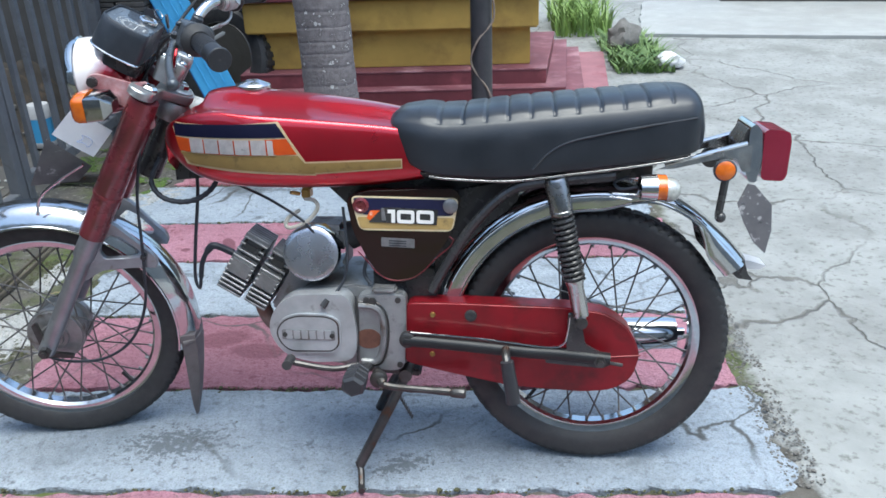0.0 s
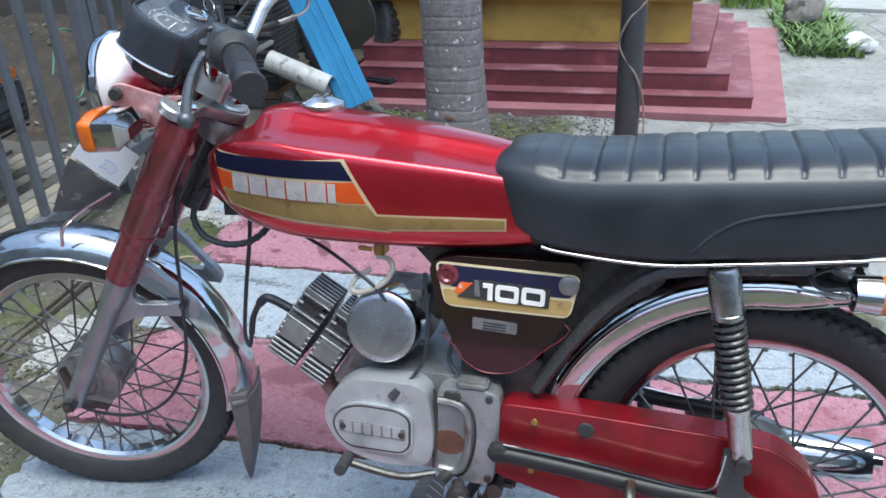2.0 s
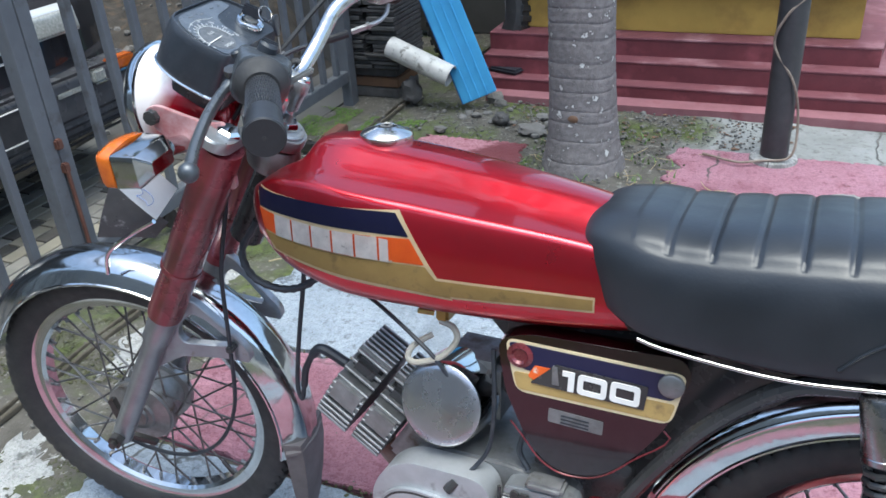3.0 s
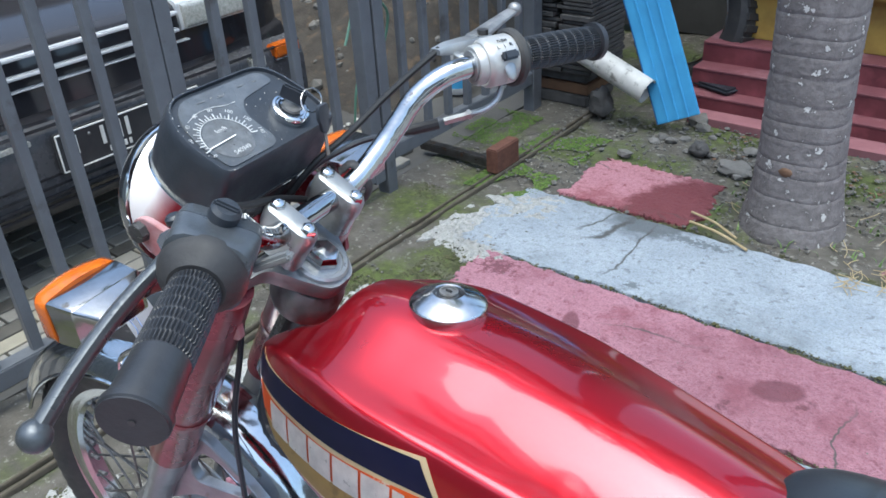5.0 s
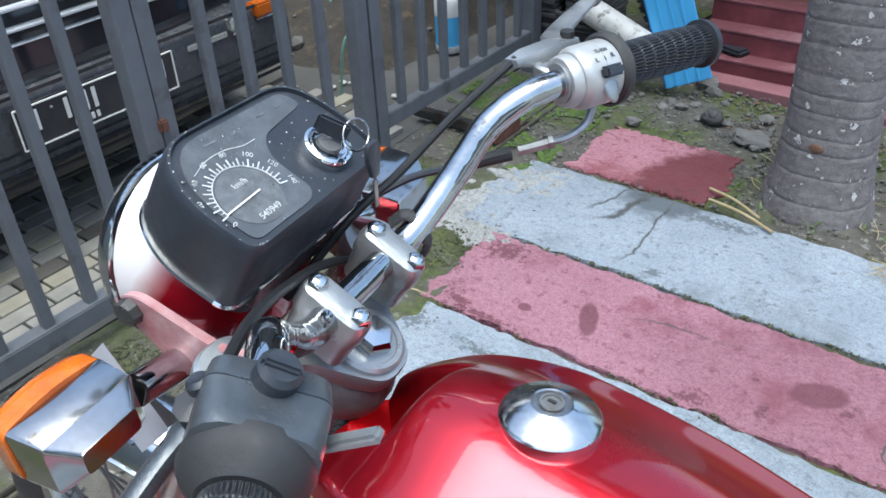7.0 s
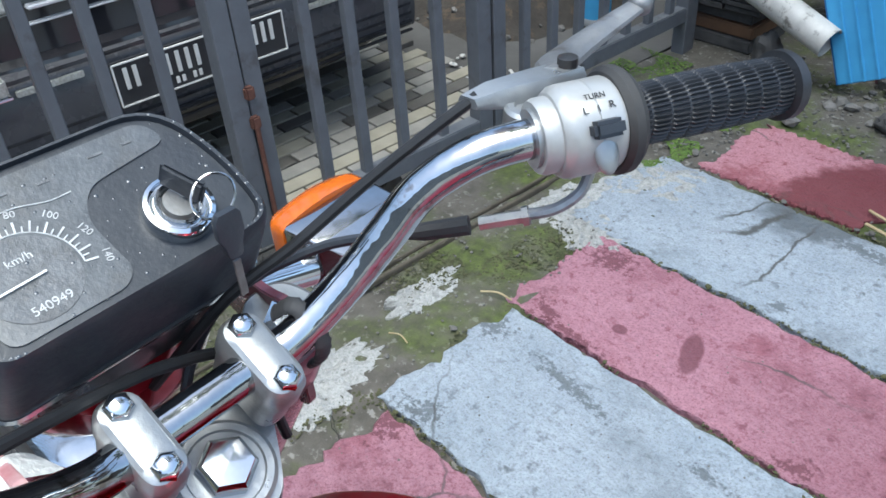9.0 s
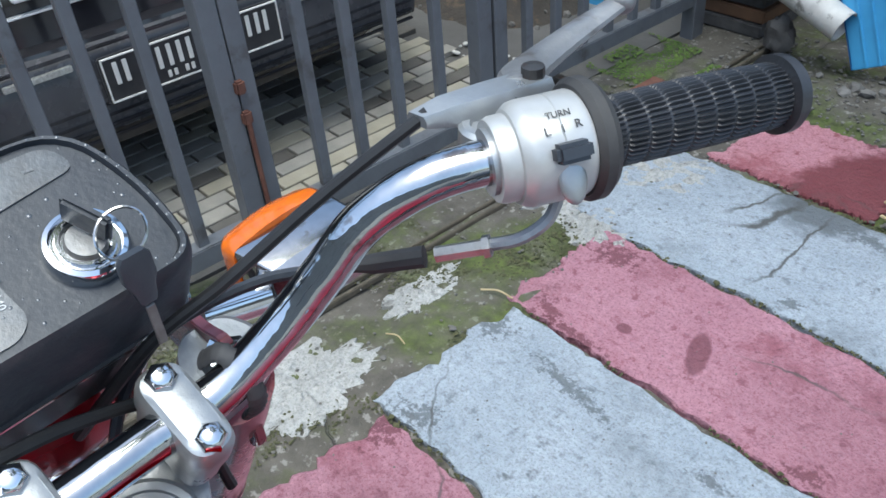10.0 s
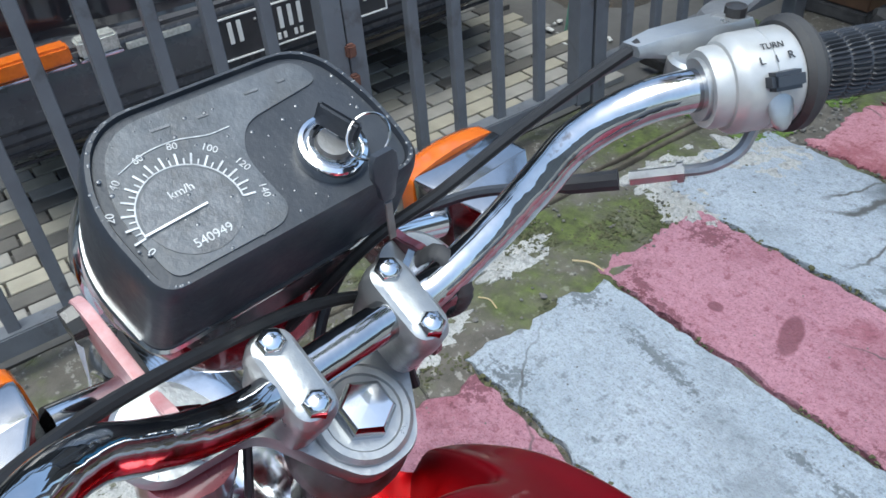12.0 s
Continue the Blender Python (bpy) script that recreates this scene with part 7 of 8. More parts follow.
yoke = upper("top_yoke", on_yoke(loft([[(x * s, y * s, h) for x, y in rounded([(-0.080, -0.106), (-0.080, -0.074), (-0.040, -0.056), (-0.040, 0.056), (-0.080, 0.074), (-0.080, 0.106), (-0.054, 0.120), (-0.030, 0.108), (-0.026, 0.052), (0.012, 0.031), (0.033, 0.017), (0.033, -0.017), (0.012, -0.031), (-0.026, -0.052), (-0.030, -0.108), (-0.054, -0.120)], 0.013, 5)] for s, h in ((0.97, -0.020), (1.0, -0.017), (1.0, -0.005), (0.975, -0.002))])), ALU, "silver cast top yoke")
upper("stem_nut", on_yoke(lathe([(0.0, -0.002), (0.0172, -0.002), (0.0172, 0.011), (0.0140, 0.0150), (0.0, 0.0160)], (0, 0, 0), (0, 0, 1), 6)), CHROME, "large chrome stem nut", yoke)
upper("stem_washer", on_yoke(lathe([(0.012, -0.003), (0.0290, -0.003), (0.0290, 0.002), (0.0265, 0.0042), (0.0225, 0.0042), (0.0215, 0.0028), (0.012, 0.0028)], (0, 0, 0), (0, 0, 1), 40)), ALU, parent=yoke)
upper("bearing_cup", on_yoke(lathe([(0.0, -0.064), (0.033, -0.064), (0.037, -0.054), (0.037, -0.036), (0.031, -0.024), (0.0, -0.020)], (0, 0, 0), (0, 0, 1), 36)), DULLALU, "grey bearing cup", yoke)
BARC = Vector((-0.862, 0, 0.880))
BC = YM.inverted() @ BARC
for sd in (-1, 1):
    cl = loft([[(BC.x + x * s, sd * 0.037 + y * s, BC.z + h) for x, y in rounded([(-0.028, -0.0125), (0.028, -0.0125), (0.028, 0.0125), (-0.028, 0.0125)], 0.0115, 5)] for s, h in ((0.90, -0.036), (0.94, -0.012), (1.0, -0.009), (1.0, 0.006), (0.90, 0.0115), (0.72, 0.0135))])
    clamp = upper("bar_clamp", on_yoke(cl), ALU, "silver handlebar clamp")
    for x in (-0.0185, 0.0185):
        upper("clamp_bolt", on_yoke(lathe([(0.0, 0.008), (0.0078, 0.008), (0.0078, 0.0145), (0.0062, 0.0172), (0.0035, 0.0185), (0.0, 0.0188)], (BC.x + x, sd * 0.037, BC.z), (0, 0, 1), 6)), CHROME, "chrome clamp bolt", clamp)
HB = [(-0.862, 0.0, 0.880), (-0.862, 0.035, 0.880), (-0.858, 0.062, 0.885), (-0.848, 0.094, 0.907), (-0.838, 0.116, 0.930), (-0.827, 0.136, 0.953), (-0.806, 0.161, 0.971), (-0.782, 0.197, 0.975), (-0.751, 0.256, 0.974), (-0.714, 0.334, 0.969)]
right_line = spline(HB, 8)
left_line = [Vector((p.x, -p.y, p.z - 0.085 * max(0.0, p.y - 0.04))) for p in right_line]
bars = upper("handlebar", tube(left_line[:-1][::-1] + right_line[1:-1], 0.0112, 18), BARCHROME, "bright chrome handlebar with dark reflections in its colour")


def along(line, f0, f1, n=12):
    """Points of a line between two fractions of its length."""
    L = [0.0]
    for a, b in zip(line, line[1:]):
        L.append(L[-1] + (b - a).length)
    out = []
    for f in np.linspace(f0, f1, n):
        s = f * L[-1]
        i = int(np.clip(np.searchsorted(L, s) - 1, 0, len(line) - 2))
        out.append(line[i].lerp(line[i + 1], (s - L[i]) / (L[i + 1] - L[i])))
    return out


def grip(line, name, f0, label, ribbed):
    """A rubber grip with short staggered ribs up to a share of its length, and a thick plain end."""
    n, k_all = 110, 240
    pts = along(line, f0, 1.0, n)
    rings = []
    up = Vector((0, 0, 1))
    for i, p in enumerate(pts):
        t = (pts[min(i + 1, n - 1)] - pts[max(i - 1, 0)]).normalized()
        u = (up - t * up.dot(t)).normalized()
        v = t.cross(u)
        f = i / (n - 1)
        base = 0.0160 + 0.0014 * math.sin(f * 3.1)
        if f > ribbed:
            base = 0.0176 + 0.0020 * min(1.0, (f - ribbed) / (1.0 - ribbed))
        if f > 0.93:
            base = 0.0208 if f < 0.985 else 0.0196
        band = f / ribbed * (9 if ribbed > 0.8 else 7)
        amp = 0.0009 if abs(band - round(band)) > 0.09 else 0.0001
        ring = []
        for k in range(k_all):
            a = 2 * math.pi * k / k_all
            r = base
            if 0.03 < f < min(ribbed, 0.92):
                r += amp * max(-1.0, min(1.0, 1.8 * math.sin(a * 40 + math.pi * (int(band) % 2)))) - 0.0005 * (amp < 0.0005)
            ring.append(p + (u * math.cos(a) + v * math.sin(a)) * r)
        rings.append(ring)
    return upper(name, loft(rings), GRIP, label, bars, 40)


gr = grip(right_line, "throttle_grip", 0.708, "black ribbed rubber throttle grip", 0.93)
gl = grip(left_line, "left_grip", 0.72, "black ribbed rubber grip with a smooth end", 0.60)
upper("end_hole", lathe([(0, 0), (0.0022, 0), (0.0022, 0.0006), (0, 0.0006)], left_line[-1] + (left_line[-1] - left_line[-2]).normalized() * 0.0002, left_line[-1] - left_line[-2], 10), BLACK, parent=bars)


def lathe_on(line, f, prof, seg=32):
    p, q = along(line, f, f + 0.01, 2)
    return lathe(prof, p, q - p, seg)


upper("grip_flange", lathe_on(right_line, 0.686, [(0.012, 0.0), (0.0275, 0.0), (0.0300, 0.003), (0.0300, 0.008), (0.027, 0.012), (0.012, 0.012)], 36), RUBBER, "black rubber flange", bars)
sw = upper("switch_housing", lathe_on(right_line, 0.583, [(0.0115, 0.0), (0.0195, 0.0), (0.0208, 0.003), (0.0208, 0.009), (0.0225, 0.0095), (0.0250, 0.013), (0.0255, 0.016), (0.0255, 0.0285), (0.0250, 0.029), (0.0255, 0.0295), (0.0255, 0.041), (0.0242, 0.044), (0.012, 0.044)], 48), mat("silver_switch_paint", (0.45, 0.45, 0.44), (0.37, 0.37, 0.36), 0.36, 0.35, 25, rvar=0.1, bump=0.0003, bscale=120), "silver switch housing with turn switch", bars)
pa, pb = along(right_line, 0.583, 0.593, 2)
tdir = (pb - pa).normalized()
outn = Vector((0.62, 0.0, 0.80))
outn = (outn - tdir * outn.dot(tdir)).normalized()
third = tdir.cross(outn)
SWM = Matrix((tdir, -third, outn)).transposed().to_4x4()
SWM.translation = pa + tdir * 0.029 + outn * 0.0257
low = (outn * math.cos(0.55) - (-third) * math.sin(0.55)).normalized()
LOWM = Matrix((tdir, low.cross(tdir), low)).transposed().to_4x4()
LOWM.translation = pa + tdir * 0.030 + low * 0.0247
b_ = box((0, 0, 0.003), (0.017, 0.009, 0.012), None, 0.002)
b_.transform(LOWM)
upper("turn_switch", b_, PLASTIC, "black rocker switch", sw)
for txt, size, dx, dy in (("TURN", 0.0044, 0.0, 0.0035), ("L", 0.0058, -0.0075, -0.004), ("I", 0.0058, 0.0, -0.004), ("R", 0.0058, 0.0075, -0.003)):
    tb = text_mesh(txt, size, 0.0002)
    tb.transform(SWM @ pose(dx, dy, 0.0003))
    upper("switch_marking", tb, BLACK, "black switch lettering", sw, 0)
tabm = ball((0, -0.013, -0.002), 0.0095, (0.72, 1.25, 0.24), u=18, v=10)
tabm.transform(LOWM)
upper("horn_tab", tabm, ALU, "small silver lever tab", sw)
# front brake lever on the right
perch = upper("lever_perch", loft([[Vector((x, y, z)) for x, y, z in ((cx - w, cy, cz - h), (cx + w, cy, cz - h), (cx + w * 1.1, cy, cz), (cx + w * 0.8, cy, cz + h), (cx - w * 0.8, cy, cz + h), (cx - w * 1.1, cy, cz))] for cx, cy, cz, h, w in ((-0.830, 0.179, 0.986, 0.003, 0.006), (-0.823, 0.195, 0.986, 0.006, 0.009), (-0.813, 0.220, 0.985, 0.007, 0.011), (-0.807, 0.246, 0.984, 0.006, 0.010))]), ALU, "silver lever perch", bars)
upper("perch_ring", lathe_on(right_line, 0.577, [(0.0115, 0.0), (0.0160, 0.0), (0.0160, 0.014), (0.0115, 0.014)], 28), ALU, parent=perch)
upper("perch_neck", lathe([(0.0, -0.014), (0.0125, -0.014), (0.0135, -0.008), (0.0135, 0.004), (0.0115, 0.006), (0.008, 0.006), (0.007, 0.004), (0.0, 0.004)], (-0.805, 0.200, 0.977), (0.1, 0, 1), 24), ALU, parent=perch)
upper("brake_lever", tube(spline([(-0.808, 0.236, 0.986), (-0.821, 0.250, 0.982), (-0.829, 0.275, 0.979), (-0.830, 0.315, 0.982), (-0.827, 0.353, 0.987)], 5), [0.0125] * 5 + [0.0125 - 0.00036 * k for k in range(16)], 12, flat=0.5, side=(1, 0, 0)), DULLALU, "dull grey alloy brake lever", perch)
upper("lever_ball", ball((-0.826, 0.357, 0.988), 0.0085), DULLALU, parent=perch)
upper("lever_pivot", lathe([(0, 0), (0.006, 0), (0.006, 0.006), (0, 0.007)], (-0.807, 0.241, 0.990), (0, 0, 1), 10), STEEL, parent=perch)
upper("brake_cable_upper", tube(spline([(-0.828, 0.185, 0.988), (-0.846, 0.155, 0.968), (-0.860, 0.130, 0.951), (-0.870, 0.110, 0.937), (-0.882, 0.085, 0.920), (-0.905, 0.05, 0.893), (-0.945, 0.01, 0.83)], 8), 0.0036, 9), CABLE, "black front brake cable")
upper("throttle_elbow", tube(spline([(-0.772, 0.216, 0.947), (-0.774, 0.209, 0.934), (-0.783, 0.198, 0.925), (-0.796, 0.188, 0.921)], 5), 0.0035, 8), ALU, "silver throttle elbow", sw)
upper("cable_adjuster", tube([(-0.794, 0.189, 0.921), (-0.818, 0.1722, 0.9146)], 0.0044, 6), ALU, "silver cable adjuster", sw)
upper("adjuster_nut", tube([(-0.7945, 0.1886, 0.9211), (-0.7975, 0.1865, 0.9203)], 0.0062, 6), ALU, "", sw)
upper("adjuster_boot", tube([(-0.823, 0.169, 0.913), (-0.845, 0.153, 0.908), (-0.855, 0.146, 0.906)], [0.0062, 0.0058, 0.0035], 10), RUBBER, "black rubber boot", sw)
upper("throttle_cable_upper", tube(spline([(-0.854, 0.147, 0.906), (-0.895, 0.11, 0.898), (-0.93, 0.06, 0.87), (-0.93, 0.02, 0.82), (-0.90, 0.0, 0.75)], 8), 0.0035, 8), PLASTIC, "black throttle cable")
strap_line = spline([(-0.874, 0.060, 0.893), (-0.863, 0.0645, 0.901), (-0.852, 0.068, 0.893), (-0.847, 0.069, 0.879), (-0.851, 0.069, 0.866), (-0.858, 0.068, 0.858)], 8)
upper("rubber_strap", tube(strap_line, [0.0052 + 0.0007 * (k % 3 == 0) for k in range(len(strap_line))], 12, flat=0.5, side=(0, 0.8, 0.6)), RUBBER, "ribbed black rubber strap", bars)
# left switch block and clutch lever
def cast_block(line, f0, f1, rows):
    """A cast housing round the bar: squarish rounded sections, one a row of (share, half width, half height, corner)."""
    rings = []
    for share, hw, hh, cr_ in rows:
        p, q = along(line, f0 + (f1 - f0) * share, f0 + (f1 - f0) * share + 0.01, 2)
        t = (q - p).normalized()
        u = Vector((0.45, 0, 0.9))
        u = (u - t * u.dot(t)).normalized()
        v = t.cross(u)
        rings.append([p + v * x + u * y for x, y in rounded([(-hw, -hh), (hw, -hh), (hw, hh), (-hw, hh)], cr_, 4)])
    return loft(rings)


swl = upper("left_switch_block", cast_block(left_line, 0.568, 0.690, ((0.0, 0.015, 0.015, 0.008), (0.03, 0.0175, 0.0165, 0.008), (0.14, 0.0185, 0.0175, 0.008), (0.17, 0.0255, 0.0235, 0.010), (0.22, 0.0275, 0.0252, 0.009), (0.47, 0.0290, 0.0265, 0.009), (0.475, 0.0282, 0.0258, 0.009), (0.485, 0.0282, 0.0258, 0.009), (0.49, 0.0290, 0.0265, 0.009), (0.80, 0.0285, 0.0268, 0.012), (0.84, 0.0290, 0.0280, 0.016), (0.97, 0.0290, 0.0280, 0.020), (1.0, 0.0265, 0.0255, 0.020))), GREYPLASTIC, "dark grey cast switch block in two halves", bars)
upper("block_collar", lathe_on(left_line, 0.678, [(0.012, 0.0), (0.0290, 0.0), (0.0300, 0.005), (0.027, 0.012), (0.019, 0.020), (0.012, 0.020)], 36), RUBBER, "black rubber collar", bars)
LB = along(left_line, 0.622, 0.632, 2)
upper("dip_switch", lathe([(0, -0.004), (0.0105, -0.004), (0.0105, 0.006), (0.008, 0.009), (0, 0.009)], LB[0] + Vector((0.010, 0.006, 0.026)), (0.5, 0.1, 0.85), 20), PLASTIC, "black dip switch knob", swl)
upper("knob_ridge", box(LB[0] + Vector((0.014, 0.006, 0.033)), (0.018, 0.005, 0.007), pose(0, 0, 0, 0, 30, 30), 0.0015), PLASTIC, parent=swl)
upper("horn_button", lathe([(0, 0), (0.007, 0), (0.007, 0.010), (0.005, 0.012), (0, 0.012)], LB[0] + Vector((0.024, -0.010, 0.004)), (1, 0.2, 0.1), 16), PLASTIC, "black horn button", swl)
upper("block_screw", lathe([(0, 0), (0.0062, 0), (0.0062, 0.004), (0.004, 0.006), (0, 0.005)], LB[0] + Vector((-0.016, -0.012, 0.024)), (-0.2, -0.1, 0.95), 12), PLASTIC, "black screw head", swl)
upper("choke_lever", box(LB[0] + Vector((0.040, 0.012, -0.004)), (0.035, 0.009, 0.006), pose(0, 0, 0, 0, -25, 15), 0.002), ALU, "small silver lever", swl)
lp = upper("clutch_perch", box((-0.800, -0.190, 0.957), (0.038, 0.036, 0.024), pose(0, 0, 0, 0, -8, 30), 0.006), GREYPLASTIC, "dark grey lever perch", bars)
upper("perch_bolt", lathe([(0, 0), (0.009, 0), (0.009, 0.008), (0, 0.009)], (-0.806, -0.210, 0.964), (0.1, -0.3, 1), 8), BLACK, parent=lp)
upper("clutch_lever", tube(spline([(-0.806, -0.203, 0.957), (-0.812, -0.222, 0.951), (-0.812, -0.262, 0.938), (-0.804, -0.308, 0.923), (-0.794, -0.342, 0.912)], 5), [0.0105] * 5 + [0.0088] * 16, 12, flat=0.7), GREYPLASTIC, "dull grey clutch lever", lp)
upper("lever_ball", ball((-0.793, -0.346, 0.910), 0.0105), GREYPLASTIC, parent=lp)
upper("clutch_cable_upper", tube(spline([(-0.818, -0.178, 0.962), (-0.845, -0.13, 0.945), (-0.875, -0.07, 0.915), (-0.895, 0.0, 0.885), (-0.90, 0.05, 0.85), (-0.89, 0.06, 0.78)], 8), 0.0036, 9), CABLE, "black clutch cable")

# headlamp
HL = Vector((-0.990, -0.002, 0.866))
hd = front("headlamp", lathe([(0.0, -0.044), (0.024, -0.042), (0.046, -0.037), (0.062, -0.026), (0.072, -0.010), (0.0775, 0.012), (0.0790, 0.036), (0.0780, 0.056), (0.067, 0.058), (0.0, 0.058)], HL, (-1, 0, -0.05), 44), LAMPRED, "red headlamp shell turning white towards its chrome rim")
front("headlamp_rim", lathe([(0.0770, 0.052), (0.0815, 0.055), (0.0810, 0.064), (0.0760, 0.072), (0.068, 0.075), (0.066, 0.068), (0.071, 0.056)], HL, (-1, 0, -0.05), 44), CHROME, "chrome headlamp rim", hd)
front("headlamp_glass", lathe([(0.068, 0.068), (0.053, 0.077), (0.025, 0.081), (0.0, 0.082)], HL, (-1, 0, -0.05), 40), LAMPGLASS, "ribbed headlamp glass", hd)

# dial housing
FU = Vector((-0.86, 0, 0.51)).normalized()
FN = Vector((0.51, 0, 0.86)).normalized()
FO = Vector((-0.888, 0.004, 0.942))
DIALM = Matrix((Vector((0, 1, 0)), FU, FN)).transposed().to_4x4()
DIALM.translation = FO
FACE = [(-0.077, 0.0), (0.079, 0.0), (0.081, 0.045), (0.067, 0.094), (-0.062, 0.097), (-0.083, 0.055)]
FR = [0.012, 0.016, 0.03, 0.034, 0.034, 0.03]


def scaled(pts, s, c=(0.0, 0.048)):
    return [(c[0] + (x - c[0]) * s, c[1] + (y - c[1]) * s) for x, y in pts]


def on_face(bm):
    bm.transform(DIALM)
    return bm


o1 = rounded(FACE, FR, 6)
dial = upper("dial_housing", on_face(loft([[(x, y - 0.006 * k, h) for x, y in scaled(o1, s)] for s, h, k in ((1.04, -0.066, 0), (1.05, -0.050, 0), (1.03, -0.012, 0), (1.01, -0.003, 0), (0.985, 0.0, 0), (0.955, 0.0, 0), (0.945, -0.004, 0))])), PLASTIC, "black plastic dial housing with faded speedometer", smooth=40)
upper("housing_trim", on_face(tube([(x, y, -0.063) for x, y in scaled(o1, 1.047)] + [(scaled(o1, 1.047)[0][0], scaled(o1, 1.047)[0][1], -0.063)], 0.0022, 6)), CHROME, "thin bright edge trim", dial)
upper("face_plate", on_face(loft([[(x, y, h) for x, y in scaled(o1, 0.94)] for h in (-0.006, -0.0032)])), PLASTIC, "black dial face plate", dial)
upper("dial_bracket", on_face(loft([[(x, y, h) for x, y in rounded([(-0.062, -0.004), (0.062, -0.004), (0.062, 0.070), (-0.062, 0.070)], 0.02, 4)] for h in (-0.060, -0.086, -0.092)])), BLACK, "black bracket under the dials", dial)
GLASS = [(-0.067, 0.006), (-0.008, 0.006), (0.000, 0.013), (-0.003, 0.047), (0.008, 0.064), (0.060, 0.070), (0.054, 0.087), (-0.055, 0.090), (-0.073, 0.052)]
upper("dial_pane", on_face(loft([[(x, y, h) for x, y in rounded(GLASS, [0.008, 0.008, 0.01, 0.02, 0.018, 0.008, 0.014, 0.028, 0.026], 5)] for h in (-0.0040, -0.0022)])), DIAL, "hazy grey speedometer pane", dial)
DC = Vector((-0.0415, 0.0335))
ring = bmesh.new()
n = 40
loft([[(DC.x + r * math.cos(a), DC.y + r * math.sin(a), h) for r, h in ((0.0249, -0.0021), (0.0251, -0.0017), (0.0256, -0.0017), (0.0258, -0.0021))] for a in np.linspace(radians(186), radians(-12), n)], caps=False, bm=ring)
upper("dial_ring", on_face(ring), FADED, "faded white dial ring", dial)
upper("dial_centre", on_face(lathe([(0.0, -0.0021), (0.0236, -0.0021), (0.0236, -0.0018), (0.0, -0.0018)], (DC.x, DC.y, 0), (0, 0, 1), 36)), DIALIN, "paler dial centre", dial)
for i in range(29):
    a = radians(186 - 198 * i / 28)
    r0, r1 = 0.0256, 0.0318 if i % 2 == 0 else 0.0288
    t = box((0, 0, -0.0018), ((r1 - r0), 0.0007 if i % 2 else 0.0010, 0.0004))
    t.transform(Matrix.Translation((DC.x + (r0 + r1) / 2 * math.cos(a), DC.y + (r0 + r1) / 2 * math.sin(a), 0)) @ Matrix.Rotation(a, 4, "Z"))
    upper("tick", on_face(t), FADED, parent=dial, smooth=0)
for i, txt in enumerate(("0", "20", "40", "60", "80", "100", "120", "140")):
    a, fr = (radians(186 - 198 * i / 7), 0.0362) if i else (radians(200), 0.0285)
    t = text_mesh(txt, 0.0055, 0.0001)
    t.transform(Matrix.Translation((DC.x + fr * math.cos(a), DC.y + fr * math.sin(a), -0.0018)) @ Matrix.Rotation(a - radians(90), 4, "Z"))
    upper("dial_figure", on_face(t), FADED, parent=dial, smooth=0)
t = text_mesh("km/h", 0.0065, 0.0001)
t.transform(Matrix.Translation((DC.x + 0.001, DC.y + 0.011, -0.0014)))
upper("dial_unit", on_face(t), FADED, parent=dial, smooth=0)
t = text_mesh("540949", 0.0068, 0.0001)
t.transform(Matrix.Translation((DC.x + 0.001, DC.y - 0.0165, -0.0016)))
upper("odometer", on_face(t), FADED, "faded white odometer figures", dial, 0)
t = box((0, 0, -0.0006), (0.0335, 0.0010, 0.0005))
t.transform(Matrix.Translation((-0.0505, 0.0320, 0)) @ Matrix.Rotation(radians(182.5), 4, "Z"))
upper("needle", on_face(t), WHITE, "pale speedometer needle", dial, 0)
arc_line = spline([(-0.060, 0.066, -0.0018), (-0.045, 0.0705, -0.0018), (-0.028, 0.0705, -0.0018), (-0.012, 0.066, -0.0018), (0.000, 0.0655, -0.0018)], 8)
upper("pane_scratch", on_face(tube(arc_line, 0.00035, 5)), FADED, "thin pale line across the pane", dial)
for x, y, w in ((-0.030, 0.080, 0.010), (-0.008, 0.077, 0.006), (0.022, 0.079, 0.008), (0.040, 0.078, 0.005)):
    upper("print_bar", on_face(box((x, y, -0.0019), (w, 0.0016, 0.0004), Matrix.Rotation(radians(-4), 4, "Z"))), DIALIN, "worn print", dial, 0)
# rain drops on the dial
drop_rnd = random.Random(12)
drops = bmesh.new()
for k in range(110):
    x, y, r = drop_rnd.uniform(-0.074, 0.074), drop_rnd.uniform(0.003, 0.091), 0.0004 + 0.0010 * drop_rnd.random() ** 2.5
    if abs(x) > 0.060 and y > 0.070 or (Vector((x, y)) - Vector((0.0355, 0.0285))).length < 0.022:
        continue
    ball((x, y, -0.0022 if x < 0 else -0.0032), r, (1, 1, 0.5), drops, 8, 5)
for k in range(60):
    u = drop_rnd.random() * len(o1)
    x, y = scaled(o1, 0.97)[int(u) % len(o1)]
    ball((x + drop_rnd.uniform(-0.001, 0.001), y, 0.0), 0.0004 + 0.0006 * drop_rnd.random(), (1, 1, 0.5), drops, 8, 5)
upper("dial_rain", on_face(drops), WATER, "small clear rain drops", dial)
IG = Vector((0.0372, 0.0287, 0))
ig = upper("ignition_lock", on_face(lathe([(0.0, -0.003), (0.0196, -0.003), (0.0196, 0.002), (0.0182, 0.0048), (0.0160, 0.0058), (0.0148, 0.0040), (0.0135, 0.0040), (0.0130, 0.0065), (0.0112, 0.0065), (0.0105, 0.004), (0.0, 0.004)], IG, (0, 0, 1), 32)), CHROME, "chrome ignition lock ring", dial)
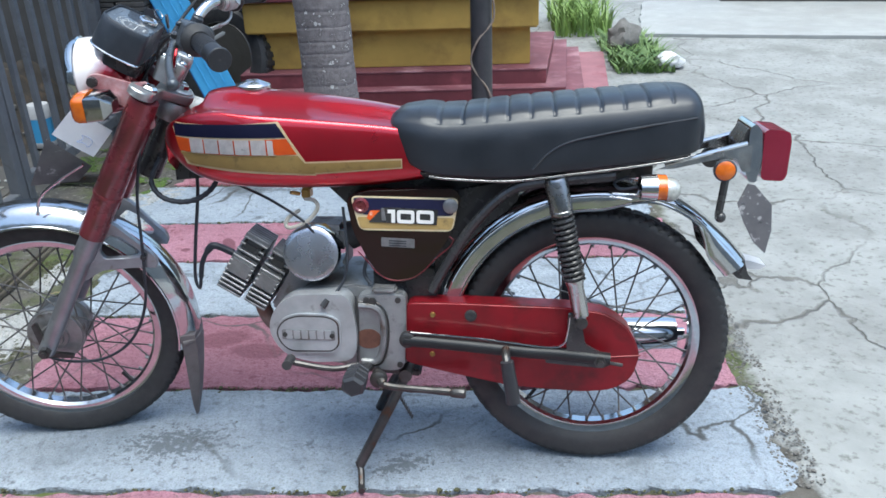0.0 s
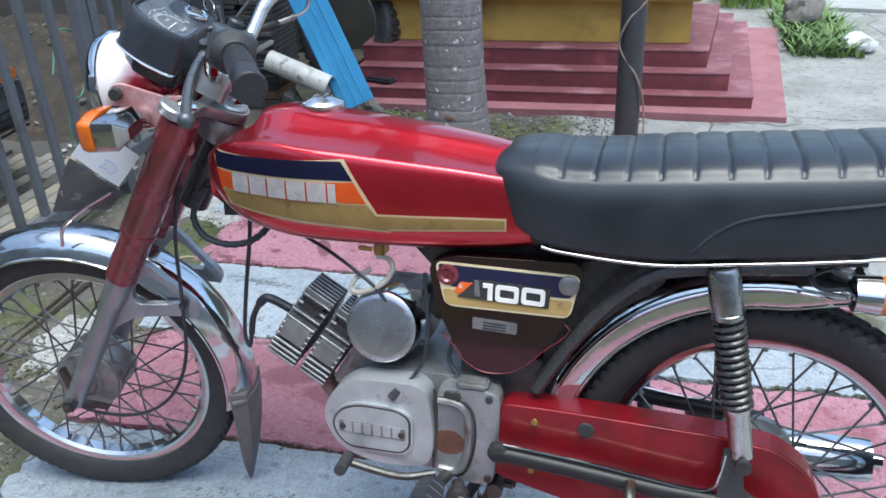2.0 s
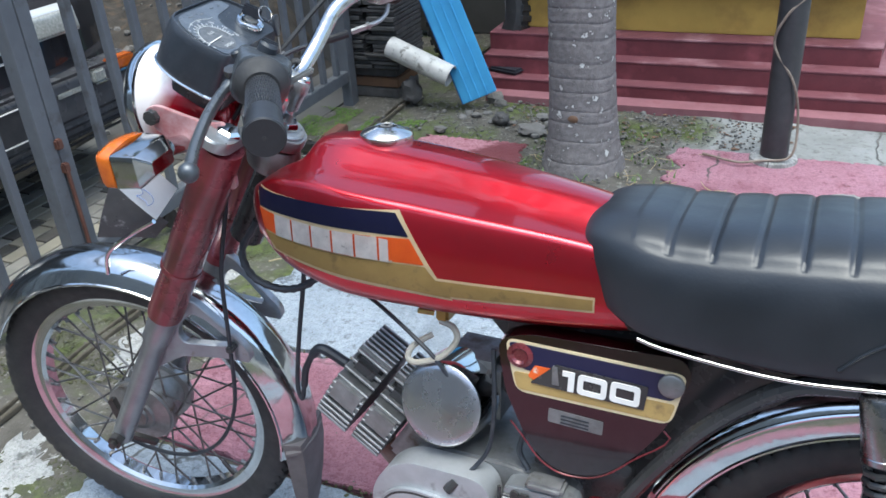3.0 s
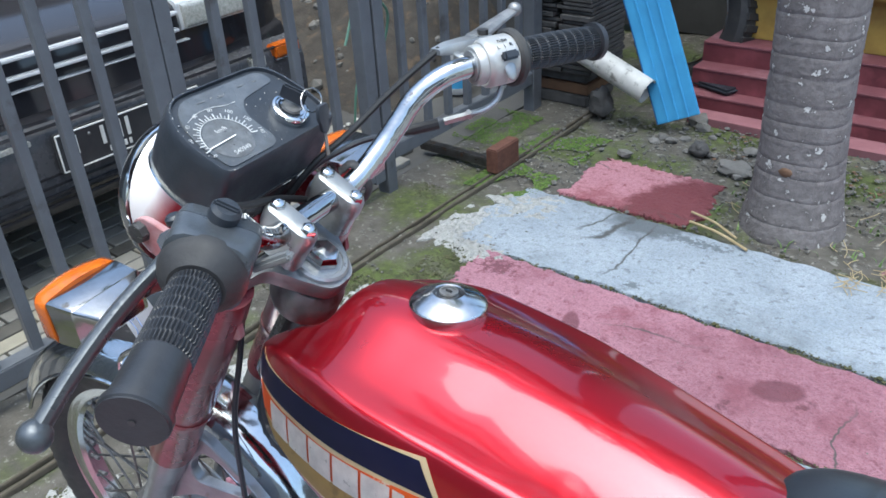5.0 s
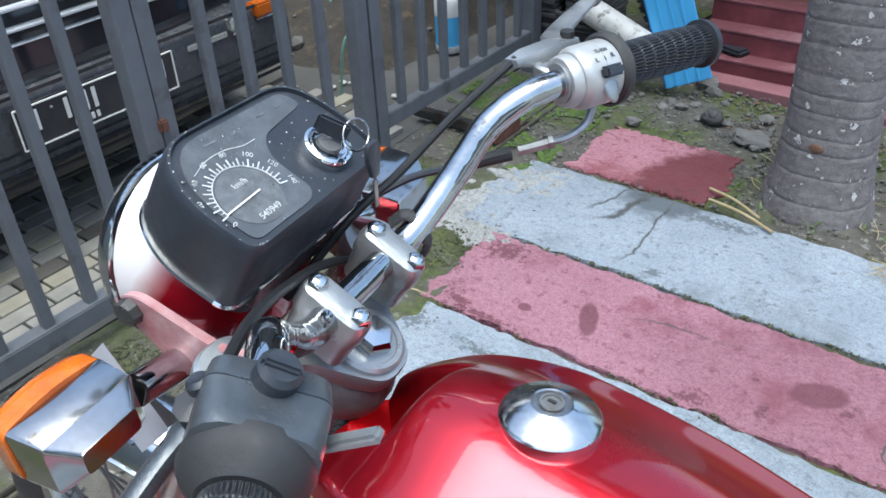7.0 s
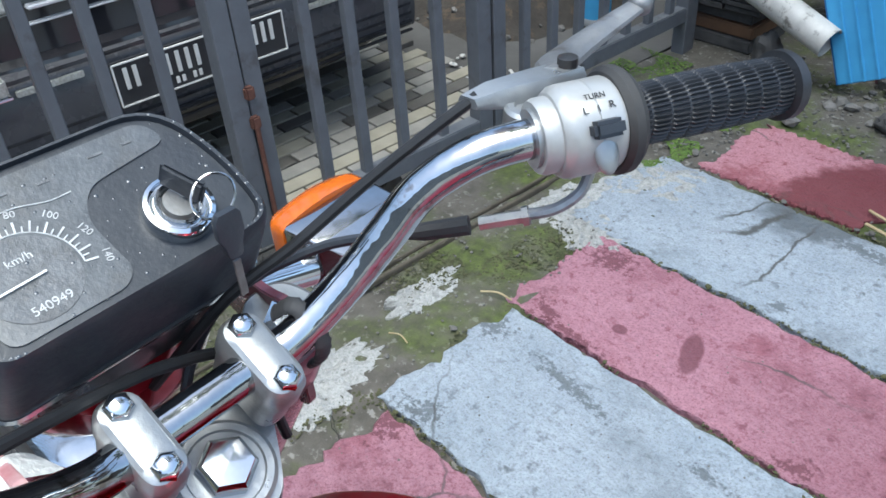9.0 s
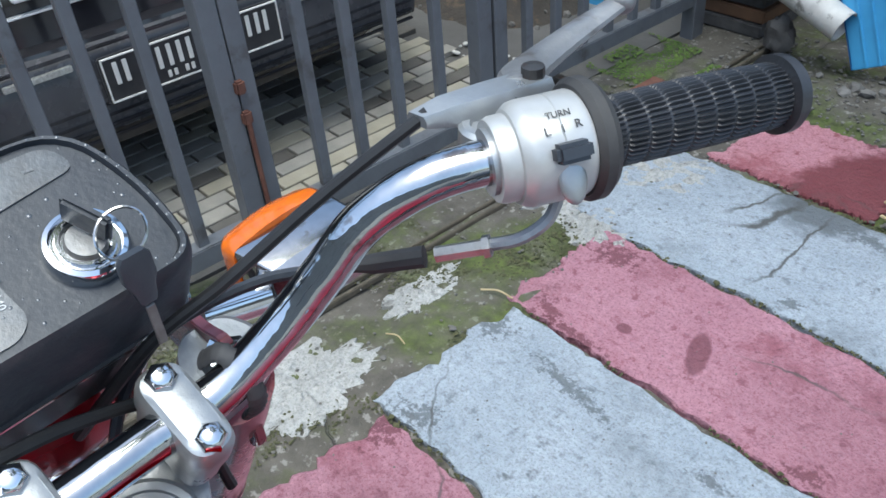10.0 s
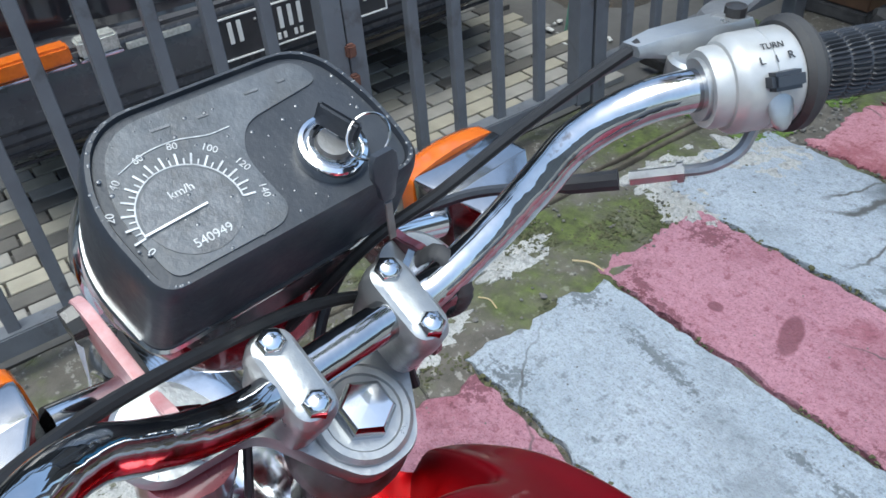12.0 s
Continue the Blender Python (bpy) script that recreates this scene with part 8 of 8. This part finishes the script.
upper("lock_core", on_face(lathe([(0.0, 0.004), (0.0098, 0.004), (0.0088, 0.0072), (0.0, 0.0072)], IG, (0, 0, 1), 24)), DULLALU, parent=ig)
key = tagged(new("ignition_key"), "black key in the lock with a split ring", "key")
key.matrix_world = bike.matrix_world @ STEER @ UP @ DIALM
part("key_head", box((IG.x + 0.003, IG.y + 0.004, 0.0165), (0.025, 0.0048, 0.017), Matrix.Rotation(radians(-66), 4, "Z"), 0.0018), PLASTIC, key, "black plastic key head")
part("key_shank", box((IG.x + 0.002, IG.y + 0.005, 0.0105), (0.008, 0.002, 0.006), Matrix.Rotation(radians(-66), 4, "Z")), CHROME, key, smooth=0)
part("split_ring", tube([(IG.x + 0.0095 + 0.0115 * math.cos(a), IG.y - 0.012 + 0.0095 * math.sin(a), 0.0200 + 0.006 * math.sin(a + 0.6)) for a in np.linspace(0, 2 * math.pi, 36)], 0.0008, 6), SIGCHROME, key, "steel split ring")
# the spare key hangs straight down from the ring
HANG = Vector((0.009, -0.52, -0.854)).normalized()
hang_at = Matrix((Vector((1, 0, 0)), HANG.cross(Vector((1, 0, 0))).normalized(), HANG)).transposed().to_4x4()
hang_at.translation = (IG.x + 0.004, 0.0010, 0.0260)
part("spare_key_head", loft([[(x, y, z) for x, y in rounded([(-w, -0.0022), (w, -0.0022), (w, 0.0022), (-w, 0.0022)], 0.001, 2)] for z, w in ((-0.003, 0.0055), (0.0, 0.0078), (0.010, 0.0080), (0.016, 0.0056), (0.022, 0.0046), (0.024, 0.0036))]), PLASTIC, key, "black spare key head", at=hang_at)
part("spare_key_blade", box((0, 0, 0.038), (0.0046, 0.0016, 0.023), bevel=0.0004, seg=1), SPOKE, key, "dark steel key blade", smooth=0, at=hang_at)

# papers and the loose plate on the fork
def sheet(corners, thick, sag=0.0, n=8):
    """A thin bent sheet between four corners."""
    a, b, c, d = (Vector(p) for p in corners)
    nrm = (b - a).cross(d - a).normalized()
    bm = bmesh.new()
    rows = [[bm.verts.new(a.lerp(b, i / n).lerp(d.lerp(c, i / n), j / n) + nrm * sag * math.sin(3.1 * i / n + 1.7 * j / n)) for i in range(n + 1)] for j in range(n + 1)]
    for p, q in zip(rows, rows[1:]):
        for i in range(n):
            bm.faces.new((p[i], p[i + 1], q[i + 1], q[i]))
    bmesh.ops.solidify(bm, geom=list(bm.faces), thickness=thick)
    return bm


PC = [Vector(p) for p in ((-1.110, -0.088, 0.773), (-1.029, -0.117, 0.731), (-0.983, -0.120, 0.783), (-1.055, -0.097, 0.826))]
note = thing("paper_note", sheet(PC, 0.0006, 0.002), PAPER, "white paper note with a faint blue drawing", "paper", at=bike.matrix_world @ FORK)
mid_p, ua, ub = (PC[0] + PC[1] + PC[2]) / 3, (PC[2] - PC[0]).normalized(), (PC[3] - PC[1]).normalized()
pn = ua.cross(ub).normalized()
part("drawing", tube([mid_p + pn * 0.004 + ua * (0.012 * math.cos(a) + 0.005 * math.cos(3 * a)) + ub * (0.010 * math.sin(a) + 0.004 * math.sin(2 * a)) for a in np.linspace(0, 6.28, 30)], 0.0006, 4), INK, note, "faint blue drawing")
front("front_plate", sheet(((-1.135, -0.055, 0.755), (-1.190, -0.055, 0.655), (-1.095, -0.050, 0.655), (-1.060, -0.045, 0.690)), 0.0015, 0.006), PLATE, "bent scratched front number plate")
st = front("plate_strap", tube(spline([(-1.19, -0.056, 0.590), (-1.175, -0.060, 0.63), (-1.13, -0.064, 0.665), (-1.07, -0.07, 0.70)], 5), 0.0035, 8), CHROME, "chrome plate strap")
